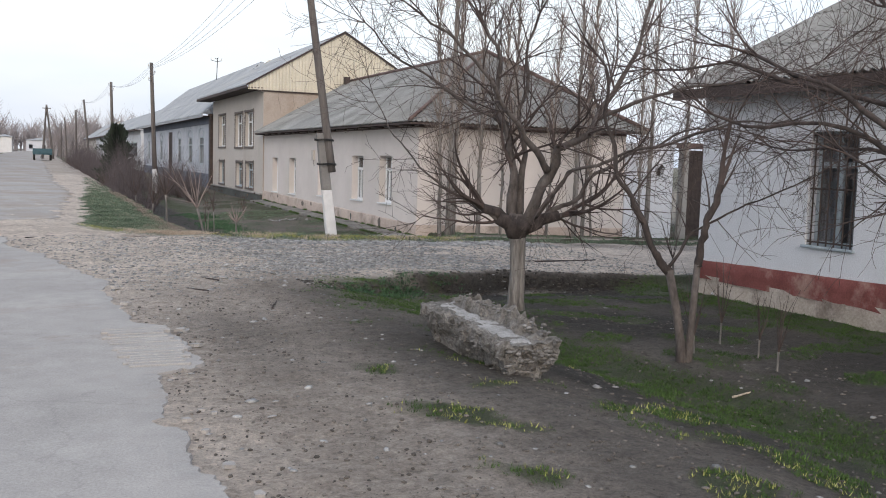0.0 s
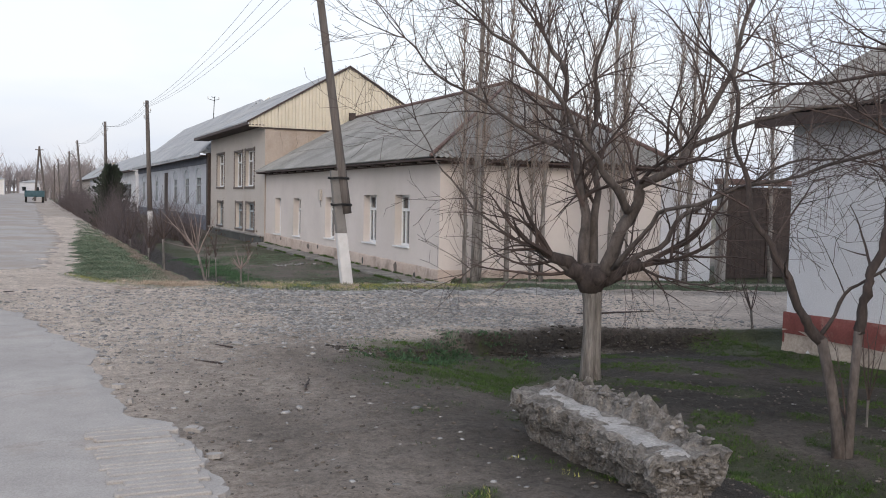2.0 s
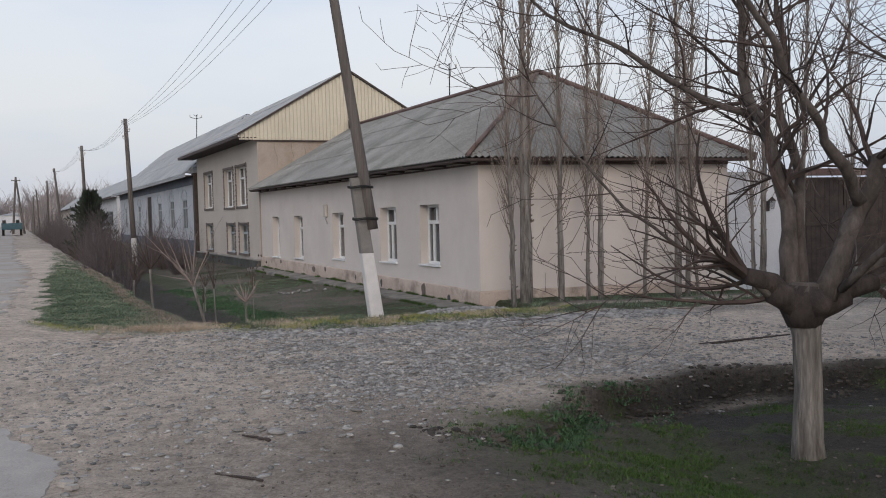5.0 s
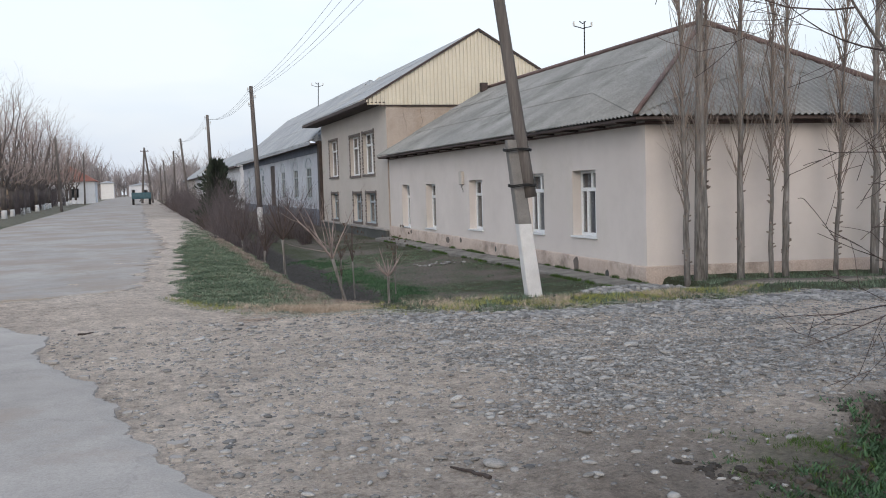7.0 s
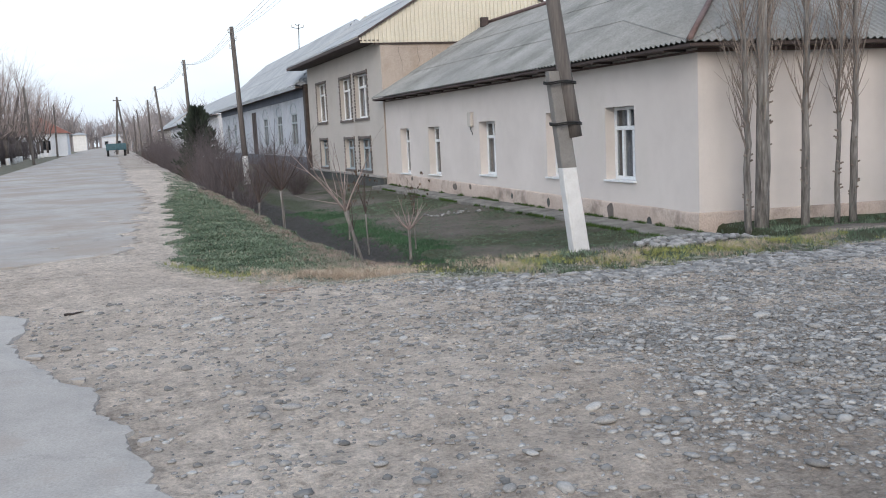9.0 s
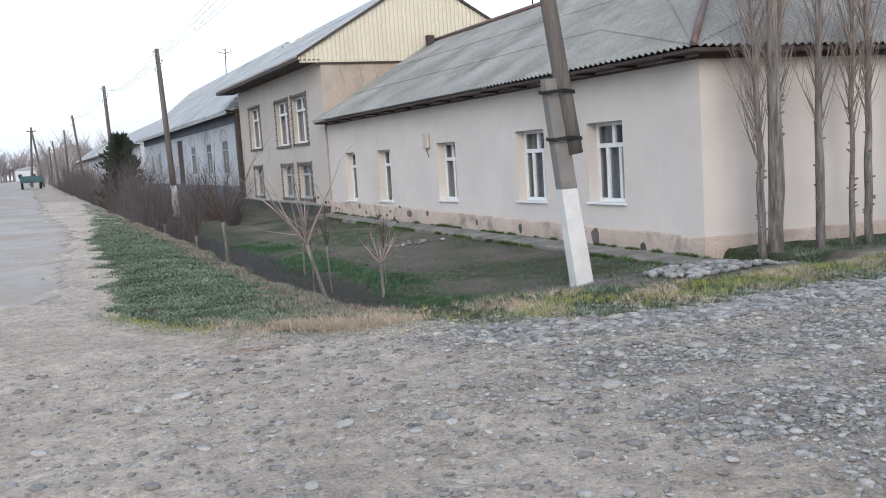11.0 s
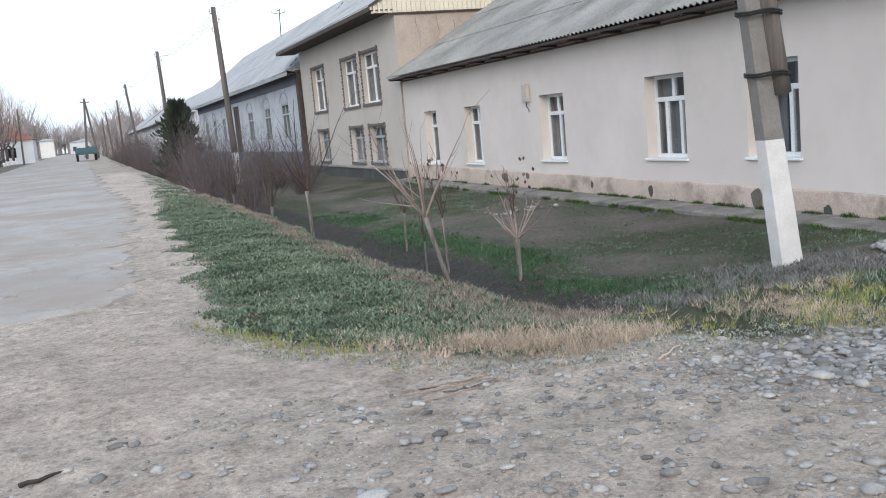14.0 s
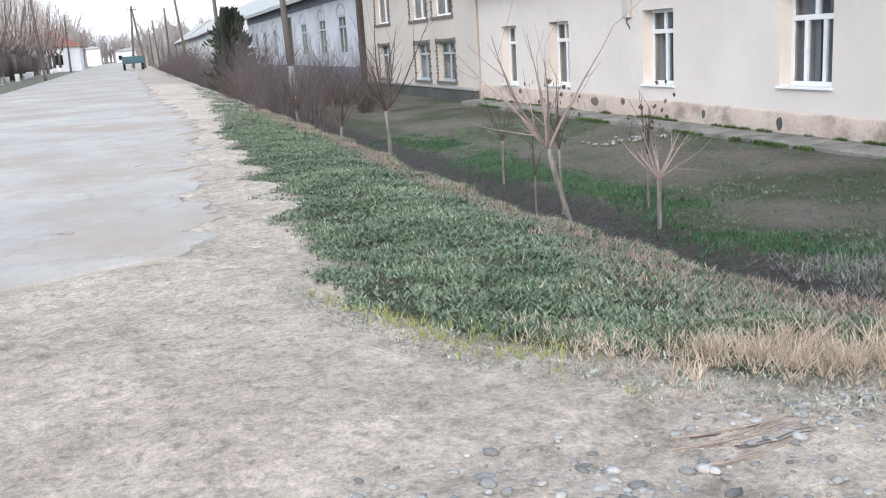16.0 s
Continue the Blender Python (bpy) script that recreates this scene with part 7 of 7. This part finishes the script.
def ridged_patch():
    """A worn ribbed flap at the torn edge of the asphalt."""
    random.seed(307)
    y = 7.32
    while y < 9.0:
        w = rnd(0.07, 0.11)
        x0, x1 = 0.22 + 0.16 * (9.0 - y) / 1.7 + rnd(-0.05, 0.05), 0.86 - 0.06 * abs(y - 8.0) + rnd(-0.05, 0.05)
        z = ground_z(0.5, y)
        bm = boxes((x0, x1, y, y + w - 0.016, z - 0.03, z + 0.046 + rnd(-0.006, 0.006)), bevel=0.008)
        for v in bm.verts:
            v.co.y += 0.018 * noise.noise((v.co.x * 6, y * 5, 0))
        ob = part("asphalt_rib", bm, ASPHALT)
        ob.parent = ground
        y += w


ridged_patch()


def pebble_heap():
    random.seed(302)
    V, F = [], []
    for i in range(260):
        x, y = 7.2 + 1.9 * random.random(), 21.0 + 1.0 * random.random()
        add_stone(V, F, (x, y, ground_z(x, y) + 0.03), 0.035 + 0.05 * random.random(), 0.7)
    for i in range(34):
        x, y = 6.9 + 1.2 * random.random(), 30.2 + 1.0 * random.random()
        add_stone(V, F, (x, y, ground_z(x, y) + 0.03), 0.025 + 0.035 * random.random(), 0.7)
    return tagged(raw("stone_heap", V, F, STONE, smooth=True), "loose heap of pale cobbles by the house corner", "stones", kind="stuff")


pebble_heap()


def loose_stones():
    """The larger stones that can be told apart, each an object on one of six meshes."""
    random.seed(303)
    kinds = []
    for k in range(6):
        bm = bmesh.new()
        bmesh.ops.create_icosphere(bm, subdivisions=2, radius=1.0)
        s = Vector((rnd(0.9, 1.25), rnd(0.6, 0.85), rnd(0.26, 0.40)))
        for v in bm.verts:
            q = v.co * 1.1 + Vector((k * 7, 0, 0))
            v.co = Vector((v.co.x * s.x, v.co.y * s.y, v.co.z * s.z)) * (1 + 0.16 * noise.noise(q))
        me = bpy.data.meshes.new("stone")
        bm.to_mesh(me)
        bm.free()
        me.polygons.foreach_set("use_smooth", [True] * len(me.polygons))
        me.materials.append(STONE_ONE)
        kinds.append(me)
    made = 0
    while made < 290:
        x, y = -0.9 + 8 * random.random(), 4.5 + 14.6 * random.random()
        if on_asphalt(x, y):
            continue
        g, v, d = cover_at(x, y)
        if g > 0.4 or x > 2.9 and y < 13 or random.random() > (0.05 if y < 12 else 0.2) + 0.8 * v:
            continue
        size = rnd(0.022, 0.042) + (0.035 if random.random() < 0.12 else 0)
        ob = new("stone", kinds[made % 6])
        ob.parent = ground
        ob.matrix_world = pose(x, y, ground_z(x, y) + size * 0.16, rnd(-12, 12), rnd(-12, 12), rnd(0, 360)) @ Matrix.Scale(size, 4)
        made += 1


loose_stones()


def crumbs():
    """Broken asphalt flakes along the torn edge."""
    random.seed(304)
    for i in range(20):
        y = 3.6 + 14 * random.random()
        x = float(right_edge(y)) + rnd(0.02, 0.28)
        bm = bmesh.new()
        n = random.randint(5, 7)
        r = rnd(0.03, 0.08)
        ring = [bm.verts.new((r * math.cos(6.283 * k / n) * rnd(0.7, 1.2), r * math.sin(6.283 * k / n) * rnd(0.5, 1.0), 0)) for k in range(n)]
        bm.faces.new(ring)
        ext = bmesh.ops.extrude_face_region(bm, geom=bm.faces[:])
        bmesh.ops.translate(bm, verts=[q for q in ext["geom"] if isinstance(q, bmesh.types.BMVert)], vec=(0, 0, rnd(0.02, 0.035)))
        ob = part("asphalt_crumb", bm, ASPHALT)
        ob.parent = ground
        ob.matrix_world = pose(x, y, ground_z(x, y) - 0.002, rnd(-6, 6), rnd(-6, 6), rnd(0, 360))


crumbs()


def stick(x, y, length, turn, material, label, r=0.012):
    V, F = [], []
    n = 6
    pts = [Vector((length * (k / n - 0.5), 0.03 * noise.noise((k * 0.8, x, 0)), r * 0.8)) for k in range(n + 1)]
    tube(V, F, pts, [r * (1 - 0.5 * k / n) for k in range(n + 1)], 5)
    ob = raw("stick", V, F, material)
    ob.matrix_world = pose(x, y, ground_z(x, y), 0, 0, turn)
    return tagged(ob, label, "stick")


stick(5.75, 6.4, 0.42, 20, STRAW, "pale dry stalk lying in the yard grass")
stick(2.2, 10.2, 0.5, 70, BARK_DARK, "dark dry stick lying on trodden earth")
stick(1.55, 11.6, 0.38, 130, BARK_DARK, "dark dry stick lying on trodden earth")
stick(9.0, 15.2, 1.6, 2, BARK_DARK, "long dark branch lying on the side street", 0.02)
stick(-0.4, 19.0, 0.22, 15, BARK_DARK, "small dark twig lying on the dust")

random.seed(331)
for k in range(9):
    stick(1.45 + rnd(-0.2, 0.25), 19.12 + rnd(-0.1, 0.14), rnd(0.25, 0.6), rnd(-14, 10), DEAD_STALK if k % 3 else BARK_MID, "thin dry stalk among a scatter of brush", 0.0035)
stick(2.75, 18.95, 0.34, 35, STRAW, "pale dry stalk lying at the edge of the verge", 0.008)
stick(5.35, 21.7, 0.5, 20, STRAW, "pale dry stalk lying in the sunk garden", 0.01)
stick(1.9, 12.6, 0.3, 118, BARK_DARK, "short dark stick lying on trodden earth", 0.014)

# pale slab bridging the roadside ditch
bm = boxes((3.2, 5.2, 70.4, 71.9, float(height(3.6, 71)) - 0.05, float(height(3.0, 71)) + 0.16), bevel=0.03)
tagged(part("footbridge_slab", bm, CONCRETE_TOP), "pale concrete slab bridging the roadside ditch", "footbridge")


def apron_moss():
    """Dark green moss and weeds rooted where the apron meets the plinth, and along its outer edge."""
    random.seed(321)
    V, F = [], []
    for i in range(5200):
        y = 22.6 + 18.4 * random.random()
        inner = random.random() < 0.6
        w = noise.noise((y * 0.7, 3.0 if inner else 9.0, 0)) + 0.5 * noise.noise((y * 3.1, 5, 0))
        if w < 0.02:
            continue
        z = -0.33 + 0.06 * (y - 22) / 20
        if inner:
            blades(V, F, AX - 0.06 - 0.05 * random.random(), y, z + 0.02, 3, 0.045 + 0.09 * max(0, w), 0.014, 1.0)
        else:
            blades(V, F, 8.5 - 0.06 * random.random(), y, z - 0.05, 3, 0.06, 0.014, 1.2)
    return tagged(raw("apron_moss", V, F, YARD_GREEN), "dark green moss along the foot of the house", "moss", kind="stuff")


apron_moss()
